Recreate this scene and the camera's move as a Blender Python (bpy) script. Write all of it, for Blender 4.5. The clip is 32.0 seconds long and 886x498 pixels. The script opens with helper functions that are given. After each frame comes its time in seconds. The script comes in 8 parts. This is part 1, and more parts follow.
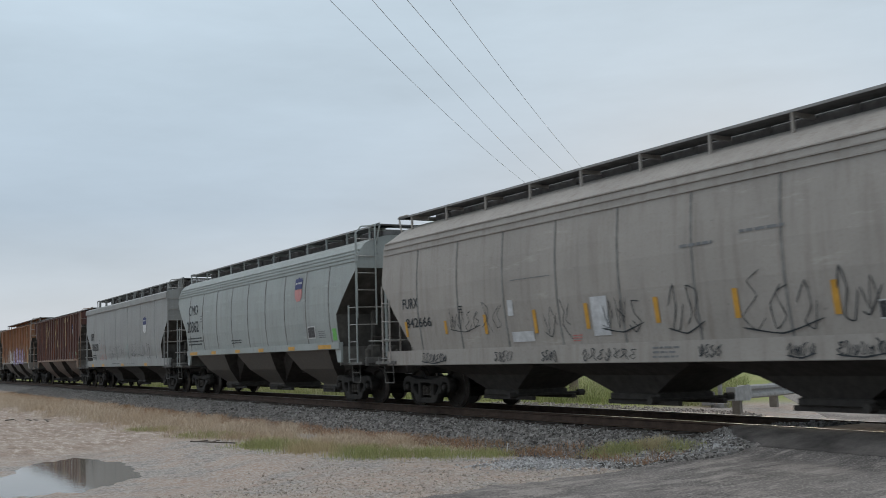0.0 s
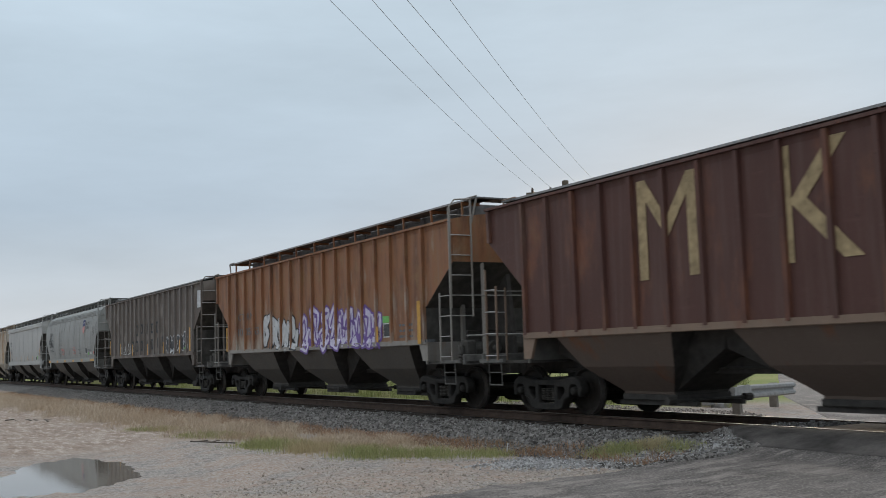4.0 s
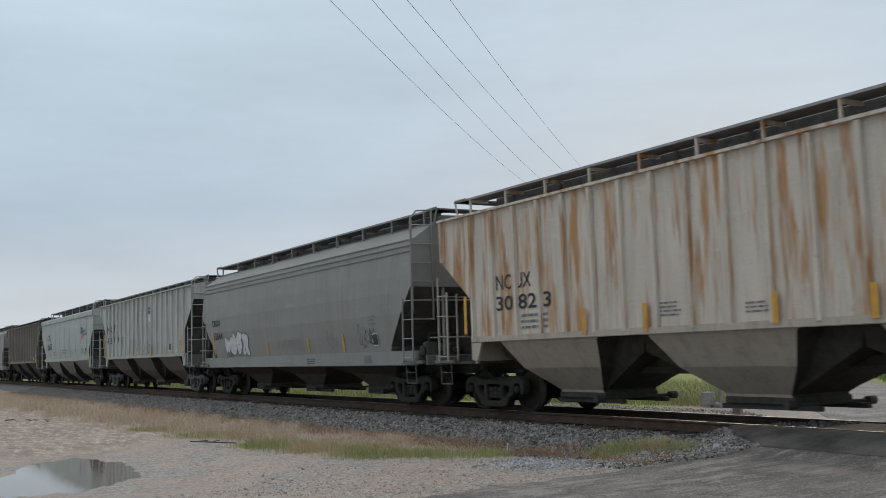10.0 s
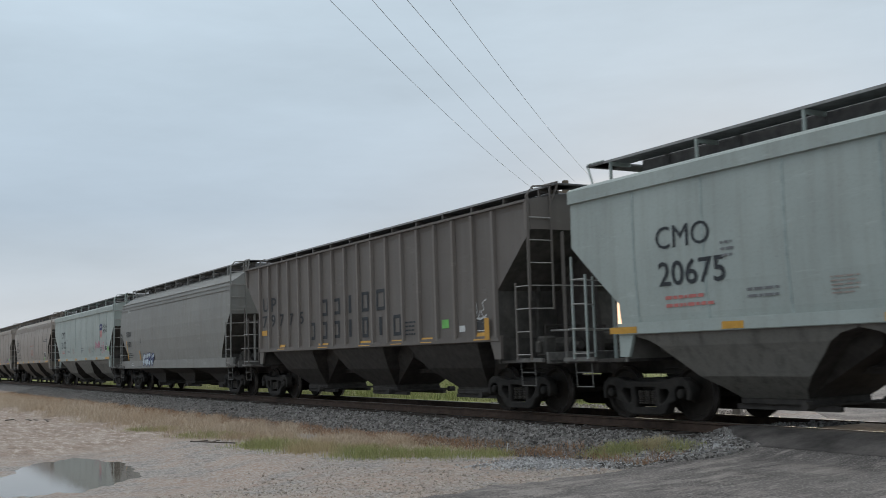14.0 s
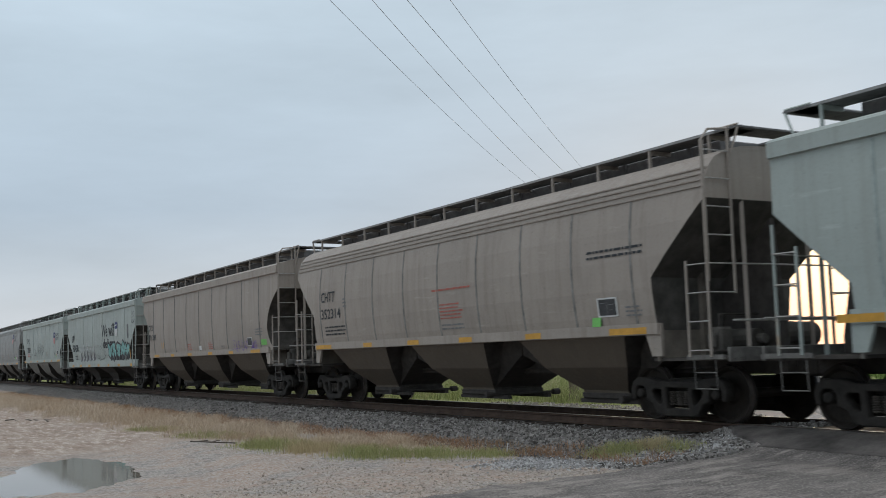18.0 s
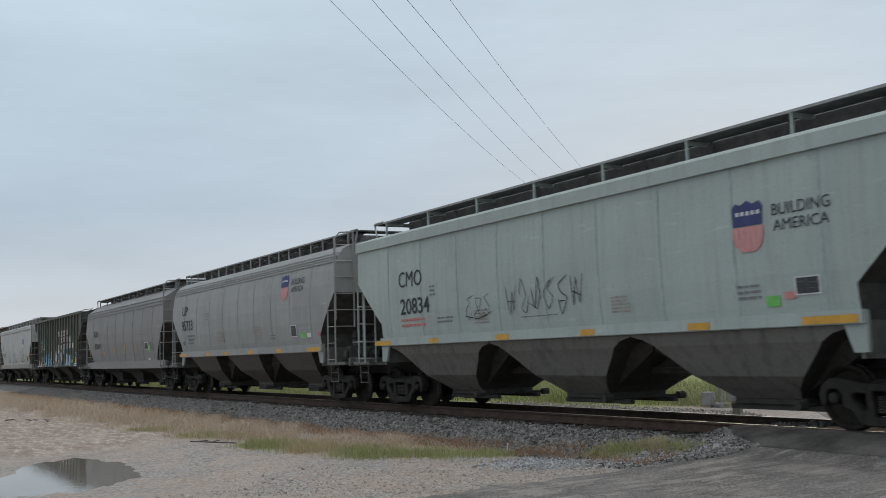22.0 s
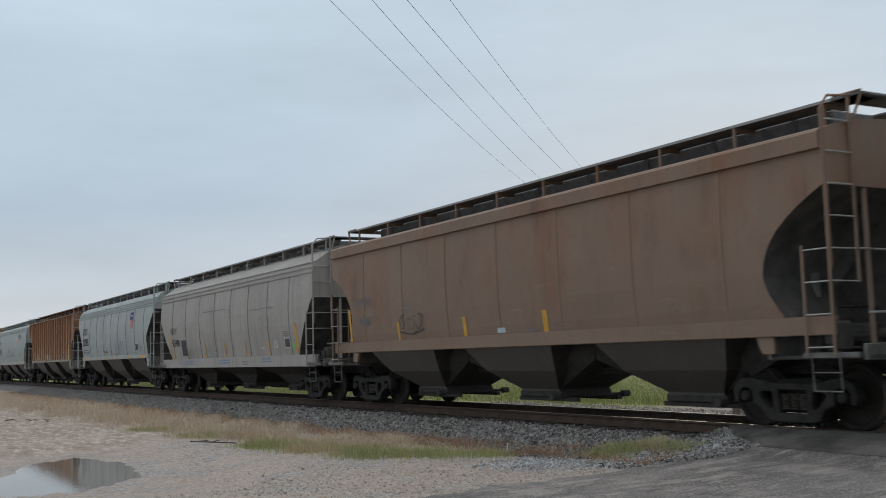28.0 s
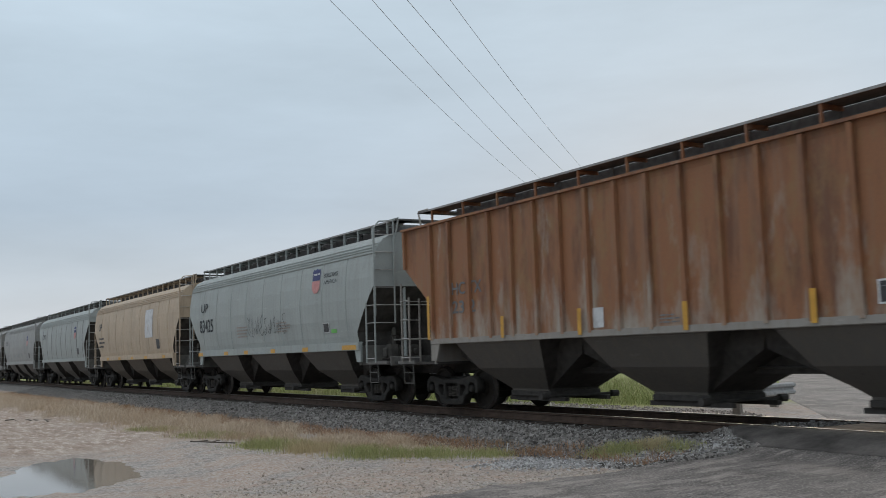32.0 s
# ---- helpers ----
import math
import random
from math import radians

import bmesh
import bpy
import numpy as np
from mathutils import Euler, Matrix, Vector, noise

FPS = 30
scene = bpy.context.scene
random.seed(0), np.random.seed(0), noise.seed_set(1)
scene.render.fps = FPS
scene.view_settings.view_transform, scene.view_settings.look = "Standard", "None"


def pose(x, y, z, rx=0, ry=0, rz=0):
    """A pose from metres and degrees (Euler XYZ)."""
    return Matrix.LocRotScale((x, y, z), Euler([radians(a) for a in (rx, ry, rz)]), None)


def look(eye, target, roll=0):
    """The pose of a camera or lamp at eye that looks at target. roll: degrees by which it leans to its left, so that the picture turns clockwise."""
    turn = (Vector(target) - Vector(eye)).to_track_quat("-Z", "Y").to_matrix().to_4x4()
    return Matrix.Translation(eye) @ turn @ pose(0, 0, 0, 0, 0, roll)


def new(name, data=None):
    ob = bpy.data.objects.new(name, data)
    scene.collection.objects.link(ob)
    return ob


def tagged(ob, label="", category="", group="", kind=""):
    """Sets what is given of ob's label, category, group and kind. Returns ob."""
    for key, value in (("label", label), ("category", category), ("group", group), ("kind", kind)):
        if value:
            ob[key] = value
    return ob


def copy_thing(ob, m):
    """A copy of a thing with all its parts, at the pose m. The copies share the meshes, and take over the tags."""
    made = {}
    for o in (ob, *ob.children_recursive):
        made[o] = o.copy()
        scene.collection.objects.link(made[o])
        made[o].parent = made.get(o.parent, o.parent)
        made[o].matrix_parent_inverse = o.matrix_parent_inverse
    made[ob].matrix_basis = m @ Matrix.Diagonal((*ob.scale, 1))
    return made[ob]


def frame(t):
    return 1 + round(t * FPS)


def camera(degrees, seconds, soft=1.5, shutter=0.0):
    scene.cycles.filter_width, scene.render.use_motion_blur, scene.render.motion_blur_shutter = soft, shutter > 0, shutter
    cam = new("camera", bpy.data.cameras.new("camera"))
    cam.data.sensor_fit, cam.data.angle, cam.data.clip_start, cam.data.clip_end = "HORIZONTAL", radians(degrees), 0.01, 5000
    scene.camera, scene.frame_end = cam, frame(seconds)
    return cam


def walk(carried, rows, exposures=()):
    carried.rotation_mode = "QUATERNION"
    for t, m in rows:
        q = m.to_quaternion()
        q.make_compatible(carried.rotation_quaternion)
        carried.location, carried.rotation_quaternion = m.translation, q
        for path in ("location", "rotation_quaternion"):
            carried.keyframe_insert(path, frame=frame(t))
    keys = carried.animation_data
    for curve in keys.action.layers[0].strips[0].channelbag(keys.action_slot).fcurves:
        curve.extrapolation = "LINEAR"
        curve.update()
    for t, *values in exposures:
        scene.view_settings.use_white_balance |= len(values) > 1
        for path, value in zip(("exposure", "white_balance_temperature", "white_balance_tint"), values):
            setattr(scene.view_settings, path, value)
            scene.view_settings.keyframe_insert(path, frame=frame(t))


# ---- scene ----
# One straight track along x, the train rolls towards +x; rail top is z = 0, near rail y = 0, track centre y = 0.75.
# ---- camera ----
EYE = Vector((0.0, -12.205, 1.21))
YAW, PITCH, ROLL = radians(-60.17), radians(5.761), -1.662
AIM = EYE + Vector((math.sin(YAW) * math.cos(PITCH), math.cos(YAW) * math.cos(PITCH), math.sin(PITCH))) * 10
cam = camera(45.93, 32.0, soft=0.8, shutter=0.12)
walk(cam, [(0.0, look(EYE, AIM, ROLL)), (32.0, look(EYE, AIM, ROLL))], exposures=[(0.0, 0.0), (32.0, 0.0)])

# ---- world and sun: overcast, a bright break in the cloud low over the far side ----
SUN_AZ = radians(-44.0)   # from +y towards -x
SUN_EL = radians(4.5)
SUN_DIR = Vector((math.sin(SUN_AZ) * math.cos(SUN_EL), math.cos(SUN_AZ) * math.cos(SUN_EL), math.sin(SUN_EL)))


def build_world():
    world = bpy.data.worlds.new("overcast_sky")
    scene.world = world
    world.use_nodes = True
    nt = world.node_tree
    n, l = nt.nodes, nt.links
    n.clear()
    out = n.new("ShaderNodeOutputWorld")
    bg = n.new("ShaderNodeBackground")
    bg.inputs[1].default_value = SKY_STRENGTH
    l.new(bg.outputs[0], out.inputs[0])
    sky = n.new("ShaderNodeTexSky")
    sky.sky_type, sky.sun_disc = "NISHITA", False
    sky.sun_elevation, sky.sun_rotation = SUN_EL, SUN_AZ
    skys = n.new("ShaderNodeVectorMath")
    skys.operation = "SCALE"
    skys.inputs["Scale"].default_value = 0.008
    l.new(sky.outputs[0], skys.inputs[0])
    tc = n.new("ShaderNodeTexCoord")
    sep = n.new("ShaderNodeSeparateXYZ")
    l.new(tc.outputs["Generated"], sep.inputs[0])
    ramp = n.new("ShaderNodeValToRGB")
    l.new(sep.outputs[2], ramp.inputs[0])
    els = ramp.color_ramp.elements
    els[0].position, els[0].color = 0.0, (0.60, 0.65, 0.71, 1)
    els[1].position, els[1].color = 1.0, (1.03, 1.03, 1.055, 1)
    for p, c in ((0.05, (0.54, 0.60, 0.665)), (0.14, (0.435, 0.53, 0.635)), (0.25, (0.48, 0.585, 0.685)), (0.36, (0.555, 0.67, 0.77))):
        e = els.new(p)
        e.color = (*c, 1)
    # soft cloud streaks
    mp = n.new("ShaderNodeMapping")
    mp.inputs["Scale"].default_value = (1.6, 1.6, 7.0)
    l.new(tc.outputs["Generated"], mp.inputs[0])
    nz = n.new("ShaderNodeTexNoise")
    nz.inputs["Scale"].default_value, nz.inputs["Detail"].default_value, nz.inputs["Roughness"].default_value = 2.2, 6.0, 0.58
    l.new(mp.outputs[0], nz.inputs["Vector"])
    cr = n.new("ShaderNodeMapRange")
    cr.inputs["From Min"].default_value, cr.inputs["From Max"].default_value = 0.3, 0.7
    cr.inputs["To Min"].default_value, cr.inputs["To Max"].default_value = 0.93, 1.07
    l.new(nz.outputs[0], cr.inputs[0])
    cl = n.new("ShaderNodeVectorMath")
    cl.operation = "SCALE"
    l.new(ramp.outputs[0], cl.inputs[0])
    l.new(cr.outputs[0], cl.inputs["Scale"])
    # glow of the low sun behind thin cloud
    dot = n.new("ShaderNodeVectorMath")
    dot.operation = "DOT_PRODUCT"
    dot.inputs[1].default_value = SUN_DIR
    l.new(tc.outputs["Generated"], dot.inputs[0])
    gr = n.new("ShaderNodeMapRange")
    gr.interpolation_type = "SMOOTHERSTEP"
    gr.inputs["From Min"].default_value, gr.inputs["From Max"].default_value = math.cos(radians(14)), math.cos(radians(4))
    gr.inputs["To Min"].default_value, gr.inputs["To Max"].default_value = 0.0, GLOW
    l.new(dot.outputs["Value"], gr.inputs[0])
    band = n.new("ShaderNodeMapRange")
    band.interpolation_type = "SMOOTHSTEP"
    band.inputs["From Min"].default_value, band.inputs["From Max"].default_value = 0.17, 0.09
    l.new(sep.outputs[2], band.inputs[0])
    gm = n.new("ShaderNodeMath")
    gm.operation = "MULTIPLY"
    l.new(gr.outputs[0], gm.inputs[0])
    l.new(band.outputs[0], gm.inputs[1])
    gc = n.new("ShaderNodeVectorMath")
    gc.operation = "SCALE"
    tint = n.new("ShaderNodeValToRGB")
    l.new(sep.outputs[2], tint.inputs[0])
    tint.color_ramp.elements[0].position, tint.color_ramp.elements[0].color = 0.015, (0.9, 0.36, 0.06, 1)
    tint.color_ramp.elements[1].position, tint.color_ramp.elements[1].color = 0.085, (1.0, 0.68, 0.26, 1)
    l.new(tint.outputs[0], gc.inputs[0])
    l.new(gm.outputs[0], gc.inputs["Scale"])
    add1 = n.new("ShaderNodeVectorMath")
    add2 = n.new("ShaderNodeVectorMath")
    l.new(cl.outputs[0], add1.inputs[0])
    l.new(gc.outputs[0], add1.inputs[1])
    l.new(add1.outputs[0], add2.inputs[0])
    l.new(skys.outputs[0], add2.inputs[1])
    l.new(add2.outputs[0], bg.inputs[0])


SKY_STRENGTH = 1.0
GLOW = 1.25
build_world()
sun = new("sun", bpy.data.lights.new("sun", "SUN"))
sun.data.energy, sun.data.angle, sun.data.color = 0.5, radians(14), (1.0, 0.86, 0.7)
sun.matrix_world = look(SUN_DIR * 50, (0, 0, 0))


# ---- materials ----
def nodes(name):
    m = bpy.data.materials.new(name)
    m.use_nodes = True
    nt = m.node_tree
    b = nt.nodes["Principled BSDF"]
    return m, nt.nodes, nt.links, b


def coords(n, l, space="Object", scale=(1, 1, 1), shuffle=True):
    tc = n.new("ShaderNodeTexCoord")
    mp = n.new("ShaderNodeMapping")
    mp.inputs["Scale"].default_value = scale
    if shuffle:
        oi = n.new("ShaderNodeObjectInfo")
        ad = n.new("ShaderNodeVectorMath")
        ad.operation = "MULTIPLY_ADD"
        cb = n.new("ShaderNodeCombineXYZ")
        for i in range(3):
            l.new(oi.outputs["Random"], cb.inputs[i])
        ad.inputs[1].default_value = (37.0, 19.0, 11.0)
        l.new(cb.outputs[0], ad.inputs[0])
        l.new(tc.outputs[space], ad.inputs[2])
        l.new(ad.outputs[0], mp.inputs[0])
    else:
        l.new(tc.outputs[space], mp.inputs[0])
    return mp.outputs[0]


def noise_tex(n, l, vec, scale, detail=4.0, rough=0.55):
    t = n.new("ShaderNodeTexNoise")
    t.inputs["Scale"].default_value, t.inputs["Detail"].default_value, t.inputs["Roughness"].default_value = scale, detail, rough
    l.new(vec, t.inputs["Vector"])
    return t.outputs[0]


def remap(n, l, v, a, b, lo=0.0, hi=1.0):
    r = n.new("ShaderNodeMapRange")
    r.inputs["From Min"].default_value, r.inputs["From Max"].default_value = a, b
    r.inputs["To Min"].default_value, r.inputs["To Max"].default_value = lo, hi
    l.new(v, r.inputs[0])
    return r.outputs[0]


def mixc(n, l, fac, a, b, blend="MIX"):
    m = n.new("ShaderNodeMix")
    m.data_type, m.blend_type = "RGBA", blend
    for sock, v in ((m.inputs[0], fac), (m.inputs[6], a), (m.inputs[7], b)):
        if isinstance(v, (int, float)):
            sock.default_value = v
        elif isinstance(v, tuple):
            sock.default_value = (*v, 1) if len(v) == 3 else v
        else:
            l.new(v, sock)
    return m.outputs[2]


def mult(n, l, a, b):
    m = n.new("ShaderNodeMath")
    m.operation = "MULTIPLY"
    for s, v in ((m.inputs[0], a), (m.inputs[1], b)):
        if isinstance(v, (int, float)):
            s.default_value = v
        else:
            l.new(v, s)
    return m.outputs[0]


def bump(n, l, b, h, strength, dist):
    bp = n.new("ShaderNodeBump")
    bp.inputs["Strength"].default_value, bp.inputs["Distance"].default_value = strength, dist
    l.new(h, bp.inputs["Height"])
    l.new(bp.outputs[0], b.inputs["Normal"])


def paint(name, col, grime=(0.16, 0.13, 0.10), grime_amt=0.35, rust_amt=0.0, rust=(0.22, 0.085, 0.035), rough=0.55, rust_size=0.8, from_top=0.0, blotch=0.0, stretch=0.45, soft_edge=0.14):
    """Weathered railcar paint: soft stains, vertical rain streaks, fine speckle and, where asked, rust patches."""
    m, n, l, b = nodes(name)
    col = tuple(c * k for c, k in zip(col, (1.06, 1.0, 0.955)))   # every coat warmed a little to offset the bluish skylight
    v = coords(n, l)
    vs = coords(n, l, scale=(3.5, 3.5, 0.22))
    big = noise_tex(n, l, v, 0.7, 3.0)
    streak = noise_tex(n, l, vs, 1.6, 5.0, 0.65)
    fine = noise_tex(n, l, v, 22.0, 4.0, 0.7)
    c = mixc(n, l, remap(n, l, big, 0.35, 0.7, 0.0, 0.8), tuple(x * 1.04 for x in col), tuple(x * 0.86 for x in col))
    c = mixc(n, l, mult(n, l, remap(n, l, streak, 0.48, 0.78), grime_amt), c, grime)
    c = mixc(n, l, remap(n, l, fine, 0.5, 0.85, 0.0, 0.16 + 0.3 * grime_amt), c, grime)
    # chips and scuffs
    chip = noise_tex(n, l, v, 7.0, 7.0, 0.72)
    c = mixc(n, l, remap(n, l, chip, 0.63, 0.70, 0.0, 0.55), c, tuple(x * 0.45 for x in col))
    scuff = noise_tex(n, l, coords(n, l, scale=(0.5, 0.5, 3.0)), 2.2, 6.0, 0.7)
    c = mixc(n, l, remap(n, l, scuff, 0.60, 0.72, 0.0, 0.35), c, tuple(min(0.75, x * 1.5 + 0.02) for x in col))
    if blotch:
        # pale sprayed-over and sun-bleached clouds
        cloud = noise_tex(n, l, v, 1.1, 2.0, 0.4)
        c = mixc(n, l, remap(n, l, cloud, 0.5, 0.68, 0, blotch), c, (0.30, 0.27, 0.24))
    if rust_amt:
        patch = noise_tex(n, l, coords(n, l, scale=(1.0, 1.0, stretch)), 1.0 / rust_size, 6.0, 0.62)
        lo = 0.75 - 0.55 * rust_amt
        if from_top:
            # the rust has eaten down from the roof edge; the lowest sheet is still paint
            tc = n.new("ShaderNodeTexCoord")
            sp = n.new("ShaderNodeSeparateXYZ")
            l.new(tc.outputs["Object"], sp.inputs[0])
            ad = n.new("ShaderNodeMath")
            ad.operation = "ADD"
            l.new(patch, ad.inputs[0])
            l.new(remap(n, l, sp.outputs[2], 1.4, 3.0, -from_top, 0.0), ad.inputs[1])
            patch = ad.outputs[0]
        edge = remap(n, l, patch, lo, lo + soft_edge)
        tone = mixc(n, l, fine, rust, tuple(x * 1.7 for x in rust))
        tone = mixc(n, l, remap(n, l, noise_tex(n, l, coords(n, l, scale=(1.0, 1.0, 0.22)), 2.2, 5.0, 0.65), 0.48, 0.64, 0.0, 0.6), tone, (rust[0] * 0.42, rust[1] * 0.46, rust[2] * 0.7))
        tone = mixc(n, l, remap(n, l, noise_tex(n, l, coords(n, l, scale=(1.0, 1.0, 0.6)), 2.6, 8.0, 0.75), 0.50, 0.66, 0.0, 0.6), tone, (rust[0] * 1.3, rust[1] * 1.8, rust[2] * 1.7))
        tone = mixc(n, l, remap(n, l, streak, 0.52, 0.75, 0.0, 0.55), tone, (rust[0] * 0.9 + 0.06, rust[1] + 0.07, rust[2] + 0.07))
        c = mixc(n, l, edge, c, tone)
    l.new(c, b.inputs["Base Color"])
    l.new(remap(n, l, fine, 0.3, 0.8, rough - 0.08, rough + 0.22), b.inputs["Roughness"])
    b.inputs["Specular IOR Level"].default_value = 0.35
    bump(n, l, b, mixc(n, l, 0.25, big, fine), 0.35, 0.022)
    return m


def plain(name, col, rough=0.6, metal=0.0, var=0.25, scale=6.0, bmp=0.1, space="Object"):
    m, n, l, b = nodes(name)
    v = coords(n, l, space)
    a = noise_tex(n, l, v, scale, 4.0, 0.6)
    f = noise_tex(n, l, v, scale * 9, 3.0, 0.6)
    c = mixc(n, l, remap(n, l, a, 0.3, 0.7), tuple(x * (1 - var) for x in col), tuple(min(1, x * (1 + var)) for x in col))
    c = mixc(n, l, remap(n, l, f, 0.4, 0.8, 0, 0.35), c, tuple(x * 0.6 for x in col))
    l.new(c, b.inputs["Base Color"])
    b.inputs["Roughness"].default_value, b.inputs["Metallic"].default_value = rough, metal
    b.inputs["Specular IOR Level"].default_value = 0.3
    bump(n, l, b, f, bmp, 0.02)
    return m


M_TRUCK = plain("truck_steel", (0.026, 0.023, 0.020), 0.8, 0.0, 0.5, 5.0, 0.3)
# dark steel for sooty brake gear, and for end slopes with shade in the colour
M_SHADE_SOOT = plain("shaded_slope_and_sooty_steel", (0.085, 0.080, 0.072), 0.9, 0.0, 0.4, 3.0)
M_TRUCK_PALE = plain("dusty_truck_steel", (0.088, 0.085, 0.08), 0.8, 0.0, 0.5)
M_WHEEL = plain("wheel_steel", (0.026, 0.021, 0.017), 0.7, 0.3, 0.4)
M_TREAD = plain("worn_wheel_rim", (0.30, 0.27, 0.25), 0.35, 0.8, 0.2)
M_SPRING = plain("spring_steel", (0.070, 0.062, 0.054), 0.6, 0.3, 0.3)
M_GRATE = plain("running_board_grating", (0.14, 0.14, 0.14), 0.7, 0.2, 0.3)
M_DARK = plain("underframe_and_bay_shade_black", (0.058, 0.052, 0.047), 0.8, 0.0, 0.3)
M_RAIL = plain("rusty_rail_side", (0.075, 0.050, 0.038), 0.8, 0.2, 0.3)
M_RAILTOP = plain("polished_rail_top", (0.30, 0.27, 0.24), 0.45, 1.0, 0.15)
M_TIE = plain("creosoted_tie", (0.055, 0.045, 0.038), 0.9, 0.0, 0.4)
M_YELLOW = plain("yellow_reflector", (0.58, 0.31, 0.05), 0.45, 0.0, 0.15)
M_WHITE = plain("white_marking", (0.62, 0.63, 0.62), 0.6, 0.0, 0.15)
M_BLACK = plain("black_marking", (0.035, 0.04, 0.045), 0.6, 0.0, 0.2)
M_RED = plain("faded_red_marking", (0.55, 0.19, 0.17), 0.6, 0.0, 0.15)
M_NAVY = plain("navy_marking", (0.05, 0.06, 0.16), 0.6, 0.0, 0.15)
M_GALV = plain("galvanised_steel", (0.46, 0.48, 0.49), 0.45, 0.6, 0.12)
M_PINK = plain("faded_pink_marking", (0.56, 0.26, 0.25), 0.6, 0.0, 0.12)
M_PALEPINK = plain("bleached_pink_marking", (0.57, 0.31, 0.295), 0.6, 0.0, 0.12)
M_PLACARD = plain("black_placard", (0.05, 0.052, 0.055), 0.5, 0.0, 0.3)
M_GREEN = plain("bright_green_tag", (0.17, 0.50, 0.12), 0.5, 0.0, 0.15)
M_PALEGREEN = plain("pale_green_tag", (0.30, 0.62, 0.34), 0.5, 0.0, 0.15)
M_GREYINK = plain("grey_spray_paint", (0.16, 0.165, 0.17), 0.7, 0.0, 0.25)
M_DARKPRINT = plain("faded_dark_print", (0.19, 0.195, 0.2), 0.7, 0.0, 0.2)
M_SILVER = plain("silver_spray_paint", (0.55, 0.56, 0.57), 0.5, 0.1, 0.2)
M_PALEPAINT = plain("pale_blue_spray_paint", (0.48, 0.55, 0.60), 0.6, 0.0, 0.2)
M_LAVENDER = plain("lavender_spray_paint", (0.60, 0.56, 0.70), 0.6, 0.0, 0.2)
M_PURPLE = plain("purple_spray_paint", (0.17, 0.10, 0.32), 0.6, 0.0, 0.2)
M_MAGENTA = plain("magenta_spray_paint", (0.55, 0.08, 0.20), 0.6, 0.0, 0.2)
M_TEAL = plain("teal_spray_paint", (0.20, 0.42, 0.40), 0.6, 0.0, 0.3)
M_SKY = plain("light_blue_spray_paint", (0.21, 0.38, 0.50), 0.6, 0.0, 0.3)
M_BLACKPAINT = plain("black_spray_paint", (0.025, 0.027, 0.03), 0.5, 0.0, 0.3)
M_TAN = plain("worn_tan_letter_paint", (0.36, 0.27, 0.15), 0.7, 0.0, 0.35)
M_CREAM = plain("cream_letter_paint", (0.58, 0.55, 0.46), 0.6, 0.0, 0.15)
M_LILAC = plain("pink_square_paint", (0.52, 0.28, 0.42), 0.6, 0.0, 0.15)
M_TEALPANEL = plain("teal_panel_paint", (0.05, 0.17, 0.14), 0.6, 0.0, 0.3)
M_BROWNPRINT = plain("brown_print", (0.33, 0.28, 0.25), 0.7, 0.0, 0.25)
M_REDPRINT = plain("red_print", (0.45, 0.14, 0.11), 0.7, 0.0, 0.2)
M_BLUEPRINT = plain("blue_print", (0.16, 0.24, 0.42), 0.7, 0.0, 0.2)
M_LADDER = plain("dark_end_fitting_paint", (0.15, 0.145, 0.135), 0.8, 0.0, 0.35)
M_BULKHEAD = plain("dusty_brown_bulkhead", (0.175, 0.155, 0.13), 0.9, 0.0, 0.4, 1.5, 0.15)
M_BULKGREY = plain("dusty_grey_bulkhead", (0.175, 0.168, 0.152), 0.9, 0.0, 0.4, 1.5, 0.15)
M_RUNG = plain("worn_bare_rung_steel", (0.38, 0.37, 0.35), 0.6, 0.1, 0.3)
M_ZINC_LIT_EDGE = plain("dull_zinc_and_lit_board_edge", (0.30, 0.30, 0.295), 0.7, 0.15, 0.2)
M_SEAMGREEN = plain("dull_green_weld_seam", (0.34, 0.395, 0.38), 0.8, 0.0, 0.2)
M_SEAM = plain("grimy_weld_seam", (0.22, 0.215, 0.205), 0.8, 0.0, 0.3)


# ---- mesh helpers ----
def mesh_of(name, bm, materials, smooth=False):
    me = bpy.data.meshes.new(name)
    bm.to_mesh(me)
    bm.free()
    for m in materials if isinstance(materials, (list, tuple)) else [materials]:
        me.materials.append(m)
    if smooth:
        for p in me.polygons:
            p.use_smooth = True
    return me


def part(name, bm, material, parent, label="", smooth=False):
    """One mesh object under a thing or a part; bm may also be a ready mesh, shared between alike parts."""
    me = bm if isinstance(bm, bpy.types.Mesh) else mesh_of(name, bm, material, smooth)
    ob = new(name, me)
    ob.parent = parent
    if label:
        ob["label"] = label
    return ob


def box(bm, x0, x1, y0, y1, z0, z1, mat=0, bevel=0.0):
    vs = [bm.verts.new(p) for p in ((x0, y0, z0), (x1, y0, z0), (x1, y1, z0), (x0, y1, z0), (x0, y0, z1), (x1, y0, z1), (x1, y1, z1), (x0, y1, z1))]
    fs = [bm.faces.new([vs[i] for i in f]) for f in ((3, 2, 1, 0), (4, 5, 6, 7), (0, 1, 5, 4), (1, 2, 6, 5), (2, 3, 7, 6), (3, 0, 4, 7))]
    for f in fs:
        f.material_index = mat
    if bevel:
        es = {e for f in fs for e in f.edges}
        bmesh.ops.bevel(bm, geom=list(es), offset=bevel, segments=1, affect="EDGES")
    return fs


